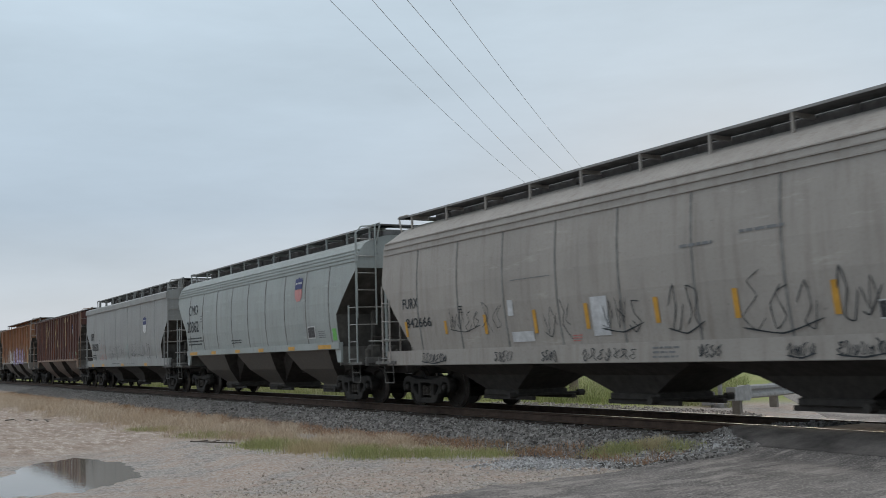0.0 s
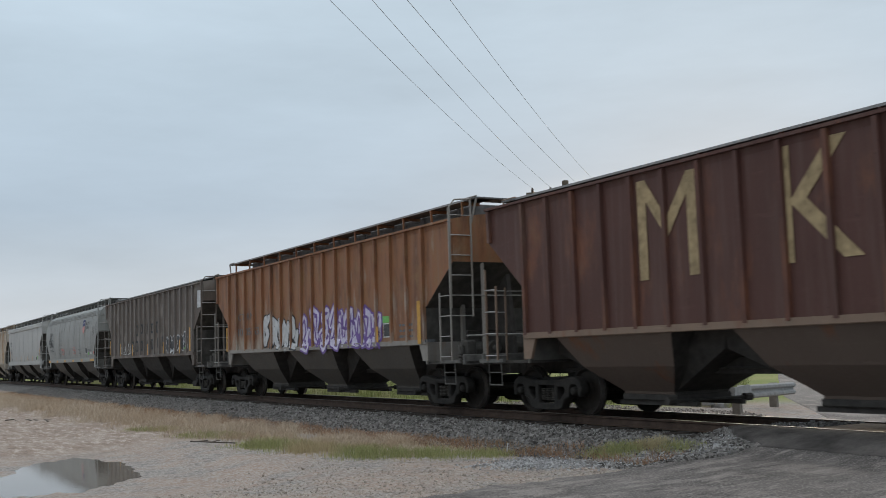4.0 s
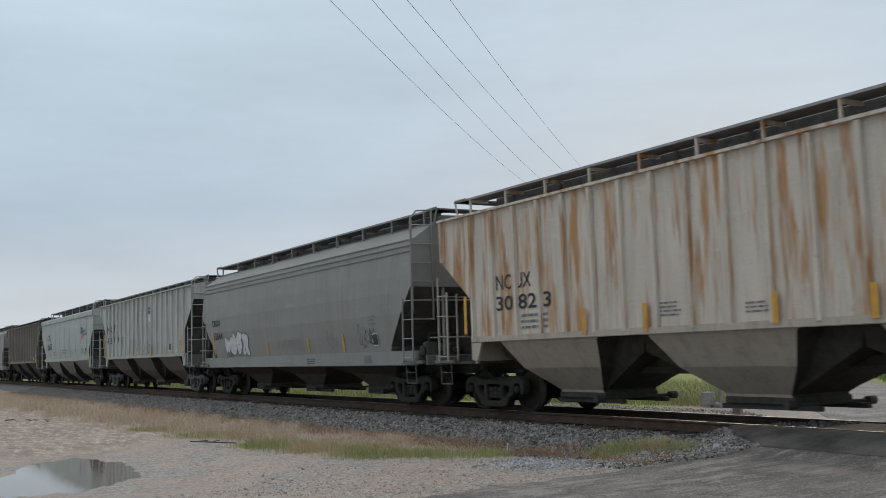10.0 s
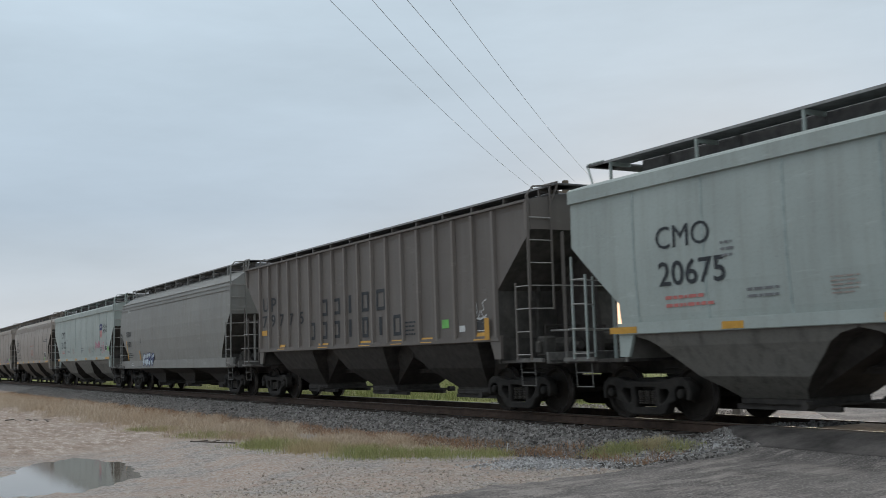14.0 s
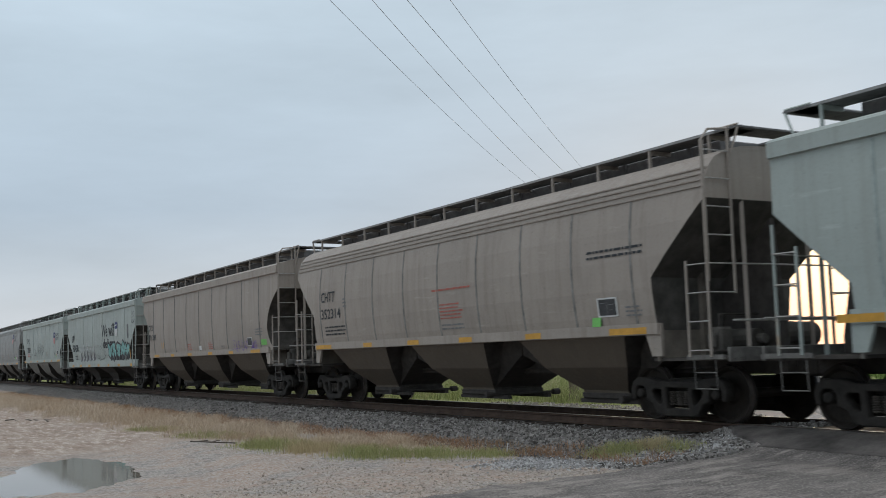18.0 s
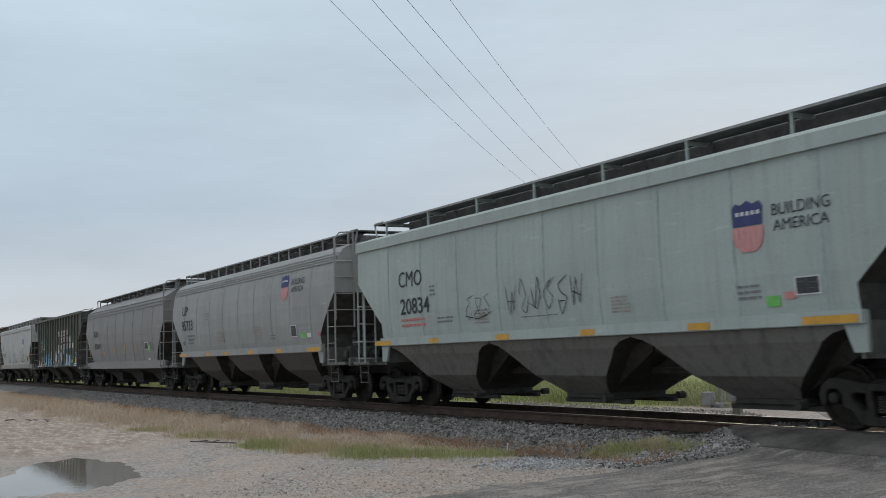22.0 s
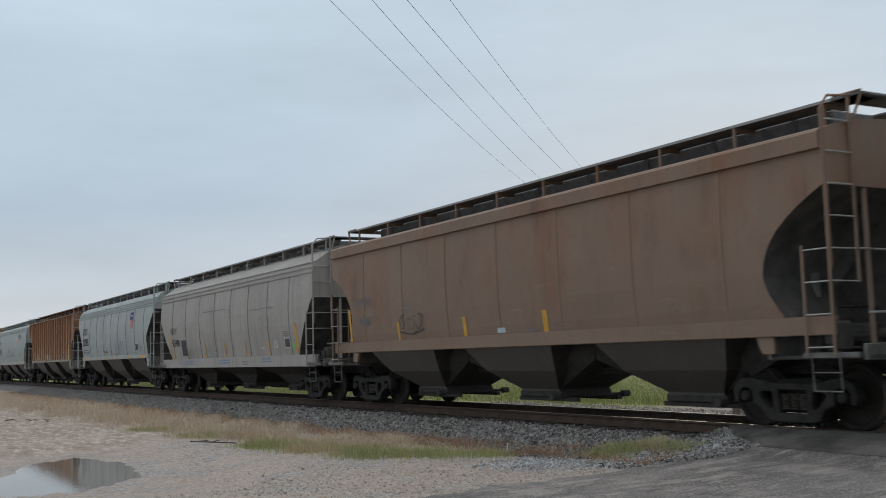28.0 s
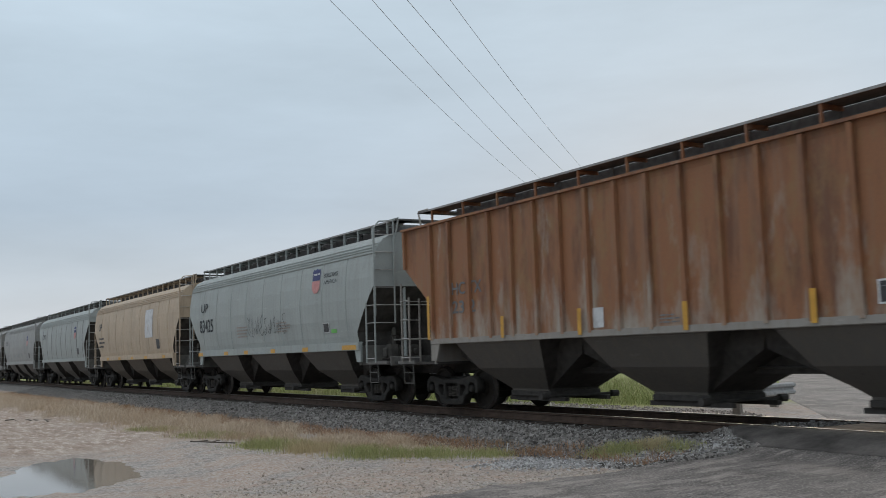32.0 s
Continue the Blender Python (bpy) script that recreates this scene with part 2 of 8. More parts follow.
def bar(bm, a, b, r, sides=6, mat=0, square=False):
    """A round (or square) bar from a to b."""
    a, b = Vector(a), Vector(b)
    d = (b - a).normalized()
    u = d.orthogonal().normalized() if abs(d.z) > 0.9 or True else d
    if square:
        sides = 4
    w = d.cross(u)
    rings = []
    for p in (a, b):
        rings.append([bm.verts.new(p + (u * math.cos(2 * math.pi * (i + 0.5) / sides) + w * math.sin(2 * math.pi * (i + 0.5) / sides)) * r) for i in range(sides)])
    for i in range(sides):
        f = bm.faces.new((rings[0][i], rings[0][(i + 1) % sides], rings[1][(i + 1) % sides], rings[1][i]))
        f.material_index = mat
    bm.faces.new(rings[0][::-1]).material_index = mat
    bm.faces.new(rings[1]).material_index = mat


def prism(bm, outline, y0, y1, mat=0):
    """An outline in x and z, drawn out from y0 to y1."""
    a = [bm.verts.new((x, y0, z)) for x, z in outline]
    b = [bm.verts.new((x, y1, z)) for x, z in outline]
    k = len(outline)
    fs = [bm.faces.new(a), bm.faces.new(b[::-1])]
    for i in range(k):
        fs.append(bm.faces.new((a[(i + 1) % k], a[i], b[i], b[(i + 1) % k])))
    for f in fs:
        f.material_index = mat
    bmesh.ops.recalc_face_normals(bm, faces=fs)


def lathe_y(bm, prof, cx, cz, seg=28, mat=0, mats=None):
    """Turns (y, radius) pairs about an axle along y."""
    rings = []
    for y, r in prof:
        rings.append([bm.verts.new((cx + r * math.cos(2 * math.pi * i / seg), y, cz + r * math.sin(2 * math.pi * i / seg))) for i in range(seg)])
    for k in range(len(prof) - 1):
        for i in range(seg):
            f = bm.faces.new((rings[k][i], rings[k][(i + 1) % seg], rings[k + 1][(i + 1) % seg], rings[k + 1][i]))
            f.material_index = mats[k] if mats else mat
    for ring in (rings[0][::-1], rings[-1]):
        f = bm.faces.new(ring)
        f.material_index = mat


# ---- trucks (wheel bogies), shared by all cars ----
WHEEL_R, BASE = 0.457, 1.778


def casting(name, loops, half_depth, rounding, mat, lift):
    """A flat casting with rounded edges, drawn out along y: the first loop is its outline in x and z, the others are holes."""
    cu = bpy.data.curves.new(name, "CURVE")
    cu.dimensions, cu.fill_mode, cu.extrude, cu.bevel_depth, cu.bevel_resolution, cu.offset = "2D", "BOTH", half_depth, rounding, 1, -rounding
    for loop in loops:
        sp = cu.splines.new("POLY")
        sp.points.add(len(loop) - 1)
        for pt, (x, y) in zip(sp.points, loop):
            pt.co = (x, y, 0, 1)
        sp.use_cyclic_u = True
    ob = bpy.data.objects.new(name, cu)
    scene.collection.objects.link(ob)
    me = bpy.data.meshes.new_from_object(ob.evaluated_get(bpy.context.evaluated_depsgraph_get()))
    bpy.data.objects.remove(ob)
    bpy.data.curves.remove(cu)
    me.name = name
    me.transform(Matrix(((1, 0, 0, 0), (0, 0, -1, 0), (0, 1, 0, lift), (0, 0, 0, 1))))
    me.materials.clear()
    me.materials.append(mat)
    return me


def truck_meshes(steel):
    bm = bmesh.new()   # wheelset, about its own axle
    for s in (-1, 1):
        y0 = s * 0.70
        prof = [(y0 - s * 0.05, 0.09), (y0 - s * 0.04, 0.16), (y0 + s * 0.0, 0.30), (y0 - s * 0.02, 0.37), (y0 - s * 0.035, 0.475), (y0 + s * 0.0, 0.485),
                (y0 + s * 0.012, WHEEL_R), (y0 + s * 0.095, WHEEL_R - 0.005), (y0 + s * 0.10, 0.40), (y0 + s * 0.05, 0.36), (y0 + s * 0.045, 0.17), (y0 + s * 0.08, 0.13), (y0 + s * 0.085, 0.09)]
        lathe_y(bm, prof, 0, 0, mats=[0, 0, 0, 0, 0, 0, 1, 0, 0, 0, 0, 0])
    bar(bm, (0, -0.98, 0), (0, 0.98, 0), 0.08, 10)
    bmesh.ops.recalc_face_normals(bm, faces=bm.faces)
    wheelset = mesh_of("wheelset", bm, [M_WHEEL, M_TREAD])
    z = WHEEL_R
    h = BASE / 2
    half = [(0.30, 0.20), (0.50, 0.215), (h - 0.16, 0.27), (h + 0.06, 0.27), (h + 0.20, 0.19), (h + 0.25, 0.06), (h + 0.22, -0.10), (h + 0.13, -0.10), (h + 0.13, 0.06), (h + 0.07, 0.12),
            (h - 0.07, 0.12), (h - 0.13, 0.06), (h - 0.14, -0.11), (h - 0.30, -0.17), (0.50, -0.33), (0.34, -0.37)]
    window = [(0.37, 0.07), (0.55, 0.075), (0.61, 0.03), (0.57, -0.05), (0.45, -0.16), (0.38, -0.18), (0.36, -0.14)]
    loops = [half + [(-x, y) for x, y in half[::-1]], window, [(-x, y) for x, y in window], [(-0.26, 0.10), (0.26, 0.10), (0.26, -0.24), (-0.26, -0.24)]]
    frame_me = casting("side_frame", loops, 0.075, 0.022, steel, z)
    bm = bmesh.new()   # one coil spring, turned with ripples
    seg, prev = 10, None
    for k in range(15):
        zz, r = z - 0.19 + k * 0.0165, 0.072 if k % 2 else 0.054
        ring = [bm.verts.new((r * math.cos(2 * math.pi * i / seg), r * math.sin(2 * math.pi * i / seg), zz)) for i in range(seg)]
        if prev:
            for i in range(seg):
                bm.faces.new((prev[i], prev[(i + 1) % seg], ring[(i + 1) % seg], ring[i]))
        else:
            bm.faces.new(ring[::-1])
        prev = ring
    bm.faces.new(prev)
    spring_me = mesh_of("spring", bm, M_SPRING)
    bm = bmesh.new()
    lathe_y(bm, [(-0.13, 0.03), (-0.125, 0.06), (-0.10, 0.08), (0.10, 0.09), (0.12, 0.08)], 0, 0, 14)
    bearing_me = mesh_of("bearing", bm, M_TRUCK)
    bm = bmesh.new()
    box(bm, -0.40, 0.40, -0.90, 0.90, z - 0.24, z + 0.25, bevel=0.03)
    box(bm, -0.32, 0.32, -0.30, 0.30, z + 0.20, z + 0.30)
    bolster_me = mesh_of("bolster", bm, M_TRUCK)
    return wheelset, frame_me, spring_me, bearing_me, bolster_me


TRUCKS = {"dark": truck_meshes(M_TRUCK), "pale": truck_meshes(M_TRUCK_PALE)}
WHEELSETS = []


def add_truck(car, x, style="dark"):
    wheelset, frame_me, spring_me, bearing_me, bolster_me = TRUCKS[style]
    t = part("truck", bolster_me, None, car)
    t.location = (x, 0, 0)
    for s in (-1, 1):
        o = part("side_frame", frame_me, None, t)
        o.location = (0, s * 1.0, 0)
        for dx in (-0.165, 0.0, 0.165):
            o = part("spring", spring_me, None, t)
            o.location = (dx, s * 1.0, 0)
        for e in (-1, 1):
            o = part("bearing", bearing_me, None, t)
            o.location = (e * BASE / 2, s * 1.0, WHEEL_R)
    for e in (-1, 1):
        o = part("wheelset", wheelset, None, t)
        o.location = (e * BASE / 2, 0, WHEEL_R)
        WHEELSETS.append(o)
    return t


# ---- covered hopper cars ----
PROFILES = {
    # half-widths by height: bulged side with shouldered roof, flat-topped side with fascia, straight ribbed side
    "round": [(1.50, 1.49), (1.75, 1.545), (2.2, 1.60), (2.7, 1.62), (3.2, 1.60), (3.6, 1.55), (3.85, 1.50), (4.0, 1.43), (4.15, 1.30), (4.28, 1.05), (4.36, 0.7), (4.40, 0.0)],
    "shoulder": [(1.28, 1.47), (1.75, 1.545), (2.2, 1.60), (2.7, 1.62), (3.1, 1.605), (3.42, 1.575), (3.78, 1.54), (3.93, 1.50), (4.09, 1.26), (4.27, 1.0), (4.40, 0.72), (4.48, 0.0)],
    "fascia": [(1.50, 1.50), (1.75, 1.54), (2.2, 1.58), (2.8, 1.60), (3.4, 1.595), (3.83, 1.585), (3.84, 1.65), (4.06, 1.65), (4.10, 1.61), (4.22, 1.2), (4.32, 0.7), (4.36, 0.0)],
    "post": [(1.50, 1.50), (2.0, 1.50), (3.0, 1.50), (4.0, 1.50), (4.12, 1.52), (4.15, 1.52), (4.17, 1.46), (4.28, 0.8), (4.34, 0.0)],
}


def half_width(profile, z):
    pr = PROFILES[profile]
    for (z0, y0), (z1, y1) in zip(pr, pr[1:]):
        if z0 <= z <= z1:
            return y0 + (y1 - y0) * (z - z0) / (z1 - z0)
    return pr[0][1] if z < pr[0][0] else pr[-1][1]


class Spec:
    """The measures of one kind of car: profile, half-lengths, slope from zs down to zl, sill from z0 to z1."""

    def __init__(self, profile="round", body=8.2, low=6.95, zs=3.1, zl=2.1, sill=(1.44, 1.62), bays=3, seams=9, posts=0, ends=8.62, trucks=6.95,
                 rb_posts=9, rbz=4.63, raked=0.0, curved=False, long_sill=False, centre=True, scallop=False, chord=(4.11, 4.16), mould=(3.69, 3.79, 3.885, 3.98)):
        self.profile, self.body, self.low, self.zs, self.zl, self.sill, self.bays = profile, body, low, zs, zl, sill, bays
        self.seams, self.posts, self.ends, self.trucks, self.rb_posts, self.rbz, self.raked = seams, posts, ends, trucks, rb_posts, rbz, raked
        self.chord, self.mould = chord, (3.64, 3.78, 3.92) if profile == "shoulder" else mould
        self.curved, self.long_sill, self.centre, self.scallop, self.zbot = curved, long_sill, centre, scallop, min(1.5, sill[1] - 0.04)

    def xe(self, z):
        """Half the side's length at height z."""
        if z >= self.zs:
            return self.body
        k = min((self.zs - z) / (self.zs - self.zl), 1.0)
        if self.curved:
            k = 1 - (1 - k) ** 2.2
        x = self.body - (self.body - self.low) * k
        if self.curved and z < self.zl:
            x = self.low + 0.3 * min(1.0, (self.zl - z) / (self.zl - 1.6)) ** 1.5
        return x


def body_mesh(sp, mat):
    pr = []
    z_levels = [p for p in PROFILES[sp.profile] if p[0] > sp.zbot + 0.02]
    z_levels = [(sp.zbot, half_width(sp.profile, sp.zbot))] + z_levels
    for (z0, y0), (z1, y1) in zip(z_levels, z_levels[1:]):
        steps = 4 if z0 < 3.2 and z1 - z0 > 0.2 else 1
        for i in range(steps):
            t = i / steps
            pr.append((z0 + (z1 - z0) * t, y0 + (y1 - y0) * t))
    pr.append(z_levels[-1])
    pr = sorted(set(pr + [(z, half_width(sp.profile, z)) for z in (sp.zs, sp.zl)]))
    bm = bmesh.new()
    rings = {}
    for e in (-1, 1):
        for s in (-1, 1):
            rings[e, s] = [bm.verts.new((e * sp.xe(z), s * y, z)) for z, y in pr]
    n = len(pr)
    for i in range(n - 1):
        for s in (-1, 1):
            bm.faces.new((rings[-1, s][i], rings[1, s][i], rings[1, s][i + 1], rings[-1, s][i + 1]))
        for e in (-1, 1):
            f = bm.faces.new((rings[e, -1][i], rings[e, 1][i], rings[e, 1][i + 1], rings[e, -1][i + 1]))
            # slope faces below zs get the dark material: their shade is put into colour
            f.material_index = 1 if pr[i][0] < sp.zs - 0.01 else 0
    bm.faces.new((rings[-1, -1][0], rings[1, -1][0], rings[1, 1][0], rings[-1, 1][0]))
    bmesh.ops.remove_doubles(bm, verts=bm.verts, dist=1e-5)
    bmesh.ops.recalc_face_normals(bm, faces=bm.faces)
    return mesh_of("body", bm, [mat, M_SHADE_SOOT])


def strip_on_side(bm, sp, x, w, z0, z1, out, side=-1, steps=8):
    """A band up the side at x, standing out from the sheet."""
    zs = [z0 + (z1 - z0) * i / steps for i in range(steps + 1)]
    cols = []
    for xx, o in ((x - w / 2, -0.01), (x - w / 2 * 0.8, out), (x + w / 2 * 0.8, out), (x + w / 2, -0.01)):
        cols.append([bm.verts.new((xx, side * (half_width(sp.profile, z) + o), z)) for z in zs])
    fs = []
    for c in range(3):
        for i in range(steps):
            fs.append(bm.faces.new((cols[c][i], cols[c + 1][i], cols[c + 1][i + 1], cols[c][i + 1])))
    for i in (0, steps):
        fs.append(bm.faces.new([c[i] for c in cols]))
    bmesh.ops.recalc_face_normals(bm, faces=fs)


def ladder(car, foot, top_of, rungs, paint_mat):
    """Two stiles, given as (x, y, z0, z1), with pale rungs between them at the heights in rungs."""
    bm = bmesh.new()
    for x, y, z0, z1 in (foot, top_of):
        box(bm, x - 0.016, x + 0.016, y - 0.016, y + 0.016, z0, z1)
    lad = part("ladder", bm, paint_mat, car)
    a, b = Vector((foot[0], foot[1], 0)), Vector((top_of[0], top_of[1], 0))
    key = ("rung", round(abs(b.x - a.x), 3), round(abs(b.y - a.y), 3), paint_mat.name)
    if key not in SHARED:
        h = Vector((abs(b.x - a.x), abs(b.y - a.y), 0)) / 2
        b2 = bmesh.new()
        bar(b2, -h, h, 0.0115, 6)
        SHARED[key] = mesh_of("rung", b2, M_RUNG)
    for z in rungs:
        o = part("rung", SHARED[key], None, lad)
        o.location = ((a.x + b.x) / 2, (a.y + b.y) / 2, z)
    return lad


SHARED = {}


def hopper_mesh(x0, x1, mat, sp, half=1.0, zb=0.30):
    """One discharge bay: side sheets that fold in to a wide outlet, and a narrower trough whose slope sheets meet the next bay's."""
    bm = bmesh.new()
    xc, hw = (x0 + x1) / 2, (x1 - x0) / 2
    zt = sp.sill[0] + 0.06
    w = half_width(sp.profile, zt) - 0.04
    zm = (zt + zb) / 2
    if sp.scallop:
        outer = [(hw, w, zt), (hw - 0.02, w - 0.015, zt - 0.10), (hw - 0.30, w - 0.03, zt - 0.16), (hw - 0.52, w - 0.075, zt - 0.27), (hw - 0.70, w - 0.17, zt - 0.42), (half + 0.45, w - 0.36, zb + 0.45), (half + 0.15, 0.86, zb + 0.25), (half, 0.66, zb + 0.10)]
    elif sp.centre:
        outer = [(hw - 0.62, w, zt), (hw - 0.70, w - 0.02, zt - 0.10), ((hw - 0.7 + half) / 2 + 0.12, 1.12, zm), (half, 0.64, zb + 0.16), (half, 0.62, zb + 0.10)]
    else:
        top = hw - (0.12 if sp.profile == "shoulder" else 0.55)
        outer = [(top, w, zt), (top - 0.08, w - 0.3, zt - 0.10), (half + (top - half) * 0.45, 0.80, zb + 0.45), (half, 0.62, zb + 0.14), (half, 0.60, zb + 0.10)]
    sheets = [outer]
    if sp.centre:
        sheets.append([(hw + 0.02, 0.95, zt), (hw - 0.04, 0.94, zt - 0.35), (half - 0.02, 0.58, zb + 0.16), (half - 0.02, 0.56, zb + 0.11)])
    for k, rows in enumerate(sheets):
        rings = []
        for hx, hy, z in rows:
            rings.append([bm.verts.new(p) for p in ((xc - hx, -hy, z), (xc + hx, -hy, z), (xc + hx, hy, z), (xc - hx, hy, z))])
        for a, b in zip(rings, rings[1:]):
            for i in range(4):
                f = bm.faces.new((a[i], a[(i + 1) % 4], b[(i + 1) % 4], b[i]))
                # cross faces and the whole trough take M_DARK: shade between bays as colour
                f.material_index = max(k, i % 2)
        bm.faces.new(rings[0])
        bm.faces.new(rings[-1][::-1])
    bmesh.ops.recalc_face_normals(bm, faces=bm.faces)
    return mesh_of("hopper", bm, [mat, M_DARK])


def gate_mesh(x0, x1, half=1.0, zb=0.30):
    bm = bmesh.new()
    xc = (x0 + x1) / 2
    box(bm, xc - half - 0.06, xc + half + 0.06, -0.64, 0.64, zb, zb + 0.12, bevel=0.02)
    for s in (-1, 1):
        box(bm, xc - half - 0.2, xc + half + (0.45 if half > 0.5 else 0.2), s * 0.52 - 0.05, s * 0.52 + 0.05, zb - 0.08, zb)
        bar(bm, (xc + half + 0.18, s * 0.80, zb + 0.02), (xc + half + 0.18, s * 0.97, zb + 0.02), 0.07, 8)
    bar(bm, (xc + half + 0.18, -0.95, zb + 0.02), (xc + half + 0.18, 0.95, zb + 0.02), 0.03)
    return mesh_of("outlet_gate", bm, M_DARK)


def covered_hopper(label, sp, mat, under=None, trim=None, seam=None, truck="dark", post=None, group="covered hopper cars of the train"):
    """A whole car with its parts, built at the origin: +x is its leading end, -y the side that faces the road."""
    car = new("covered_hopper_car")
    tagged(car, label, "railcar", group)
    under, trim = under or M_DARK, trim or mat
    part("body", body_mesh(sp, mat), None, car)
    # side sills
    z0, z1 = sp.sill
    xs = sp.body - 0.02 if sp.long_sill else sp.low + 0.05
    for s in (-1, 1):
        bm = bmesh.new()
        yw = half_width(sp.profile, max(z1, sp.zbot))
        box(bm, -xs, xs, s * yw - 0.05, s * yw + 0.045, z0, z1 - 0.03, bevel=0.012)
        box(bm, -xs, xs, s * yw - 0.05, s * yw + 0.075, z1 - 0.045, z1)
        part("side_sill", bm, trim, car)
    # roof shoulder mouldings on the bulged cars
    if sp.profile in ("round", "shoulder"):
        for s in (-1, 1):
            for z in sp.mould:
                bm = bmesh.new()
                y = half_width(sp.profile, z)
                box(bm, -sp.body + 0.03, sp.body - 0.03, s * y - 0.03, s * y + 0.026, z - 0.012, z + 0.012)
                part("roof_moulding", bm, mat, car)
    # vertical panel seams or outside posts
    if sp.seams:
        bm = bmesh.new()
        ztop = sp.mould[0] - 0.02 if sp.profile in ("round", "shoulder") else 3.82
        strip_on_side(bm, sp, 0, 0.055, sp.sill[1], ztop, 0.012)
        me = mesh_of("panel_seam", bm, seam or mat)
        for i in range(sp.seams):
            o = part("panel_seam", me, None, car)
            o.location = ((i + 0.5 - sp.seams / 2) * 2 * (sp.body - 0.9) / sp.seams, 0, 0)
    if sp.posts:
        bm = bmesh.new()
        strip_on_side(bm, sp, 0, 0.10, sp.sill[1] - 0.04, 4.10, 0.065, -1, 1)
        me = mesh_of("side_post", bm, post or mat)
        bm = bmesh.new()
        strip_on_side(bm, sp, 0, 0.10, sp.zs, 4.10, 0.065, -1, 1)
        me_short = mesh_of("end_post", bm, post or mat)
        for s in (0, 180):
            for i in range(sp.posts):
                x = (i - (sp.posts - 1) / 2) * 2 * (sp.low - 0.04) / (sp.posts - 1)
                o = part("side_post", me, None, car)
                o.matrix_basis = pose(x, 0, 0, 0, 0, s)
            for e in (-1, 1):
                o = part("end_post", me_short, None, car)
                o.matrix_basis = pose(e * (sp.body - 0.07), 0, 0, 0, 0, s)
        bm = bmesh.new()
        for s in (-1, 1):
            box(bm, -sp.body, sp.body, s * 1.55 - 0.05, s * 1.55 + 0.03, *sp.chord)
        part("top_chord", bm, mat, car)
    # hoppers and their gates
    span = 2 * (sp.low - 0.25)
    gap = 0.0
    w = span / sp.bays
    for i in range(sp.bays):
        x0 = -span / 2 + i * w
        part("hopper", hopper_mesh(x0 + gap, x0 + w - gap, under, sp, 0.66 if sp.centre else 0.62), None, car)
        part("outlet_gate", gate_mesh(x0, x0 + w, 0.66 if sp.centre else 0.62), None, car)
    # centre sill
    bm = bmesh.new()
    if sp.centre:
        box(bm, -sp.ends, sp.ends, -0.34, 0.34, 0.76, 1.05, bevel=0.02)
        part("centre_sill", bm, M_DARK, car)
    else:
        bm.free()
        for e in (-1, 1):
            bm = bmesh.new()
            xa, xb = sorted((e * (sp.low - 1.6), e * sp.ends))
            box(bm, xa, xb, -0.34, 0.34, 0.76, 1.05, bevel=0.02)
            part("stub_sill", bm, M_DARK, car)
    # ends
    for e in (-1, 1):
        bm = bmesh.new()
        xb = e * (sp.low - 0.06)
        box(bm, min(xb, xb + e * 0.05), max(xb, xb + e * 0.05), -1.49, 1.49, 1.0, sp.zl + 0.06)
        for y in (-0.55, 0.55):
            box(bm, min(xb + e * 0.05, xb + e * 0.16), max(xb + e * 0.05, xb + e * 0.16), y - 0.04, y + 0.04, 1.05, sp.zl + 0.10)
        part("bulkhead", bm, trim if "dirty" in trim.name else M_BULKHEAD if "warm" in mat.name else M_SHADE_SOOT if "soot" in mat.name else M_BULKGREY, car)
        bm = bmesh.new()
        prism(bm, [(e * (sp.ends - 1.7), 1.06), (e * (sp.ends - 0.25), 1.06), (e * (sp.ends - 0.25), 1.30), (e * (sp.body - 0.12), sp.zs - 0.25), (e * (sp.low + 0.02), sp.zl - 0.08)], -0.05, 0.05)
        part("end_brace", bm, M_DARK, car)
        bm = bmesh.new()
        x0, x1 = sorted((e * (sp.ends - 1.75), e * sp.ends))
        box(bm, x0, x1, -1.45, 1.45, 1.0, 1.05)
        part("end_platform", bm, M_DARK, car)
        bm = bmesh.new()
        xs0, xs1 = sorted((e * (sp.ends - 0.06), e * sp.ends))
        box(bm, xs0, xs1, -1.5, 1.5, 0.98, 1.20, bevel=0.01)
        part("end_sill", bm, M_LADDER, car)
        for s in (-1, 1):
            bm = bmesh.new()
            xa, xb = sorted((e * (sp.body - 0.52), e * (sp.ends - 0.06)))
            box(bm, xa, xb, s * 1.56 - 0.03, s * 1.56 + 0.03, 1.02, 1.09)
            part("platform_edge", bm, M_LADDER, car)
        for s in (-1, 1):
            bm = bmesh.new()
            prism(bm, [(e * (sp.low - 0.35), z1 - 0.02), (e * (sp.low + 0.08), z1 - 0.02), (e * (sp.low + 0.08), 1.08), (e * (sp.low - 0.15), 1.08)], s * 1.49 - 0.03, s * 1.49 + 0.03)
            part("bolster_gusset", bm, trim, car)
        # end posts, and at each corner a side ladder and an end ladder that share a stile
        xc = e * (sp.body + 0.03)
        for s in (-1, 1):
            bm = bmesh.new()
            bar(bm, (e * (sp.body - 0.05), s * 0.72, 1.05), (e * (sp.body - 0.05), s * 0.72, sp.zs + 0.05), 0.045, square=True)
            part("end_post", bm, trim, car)
            tall = s * e < 0
            low_rungs = [1.16 + 0.44 * i for i in range(4)]
            ladder(car, (xc - e * 0.43, s * 1.63, 1.06, 2.55), (xc, s * 1.60, 1.06, sp.rbz - 0.24 if tall else 2.9), low_rungs, trim)
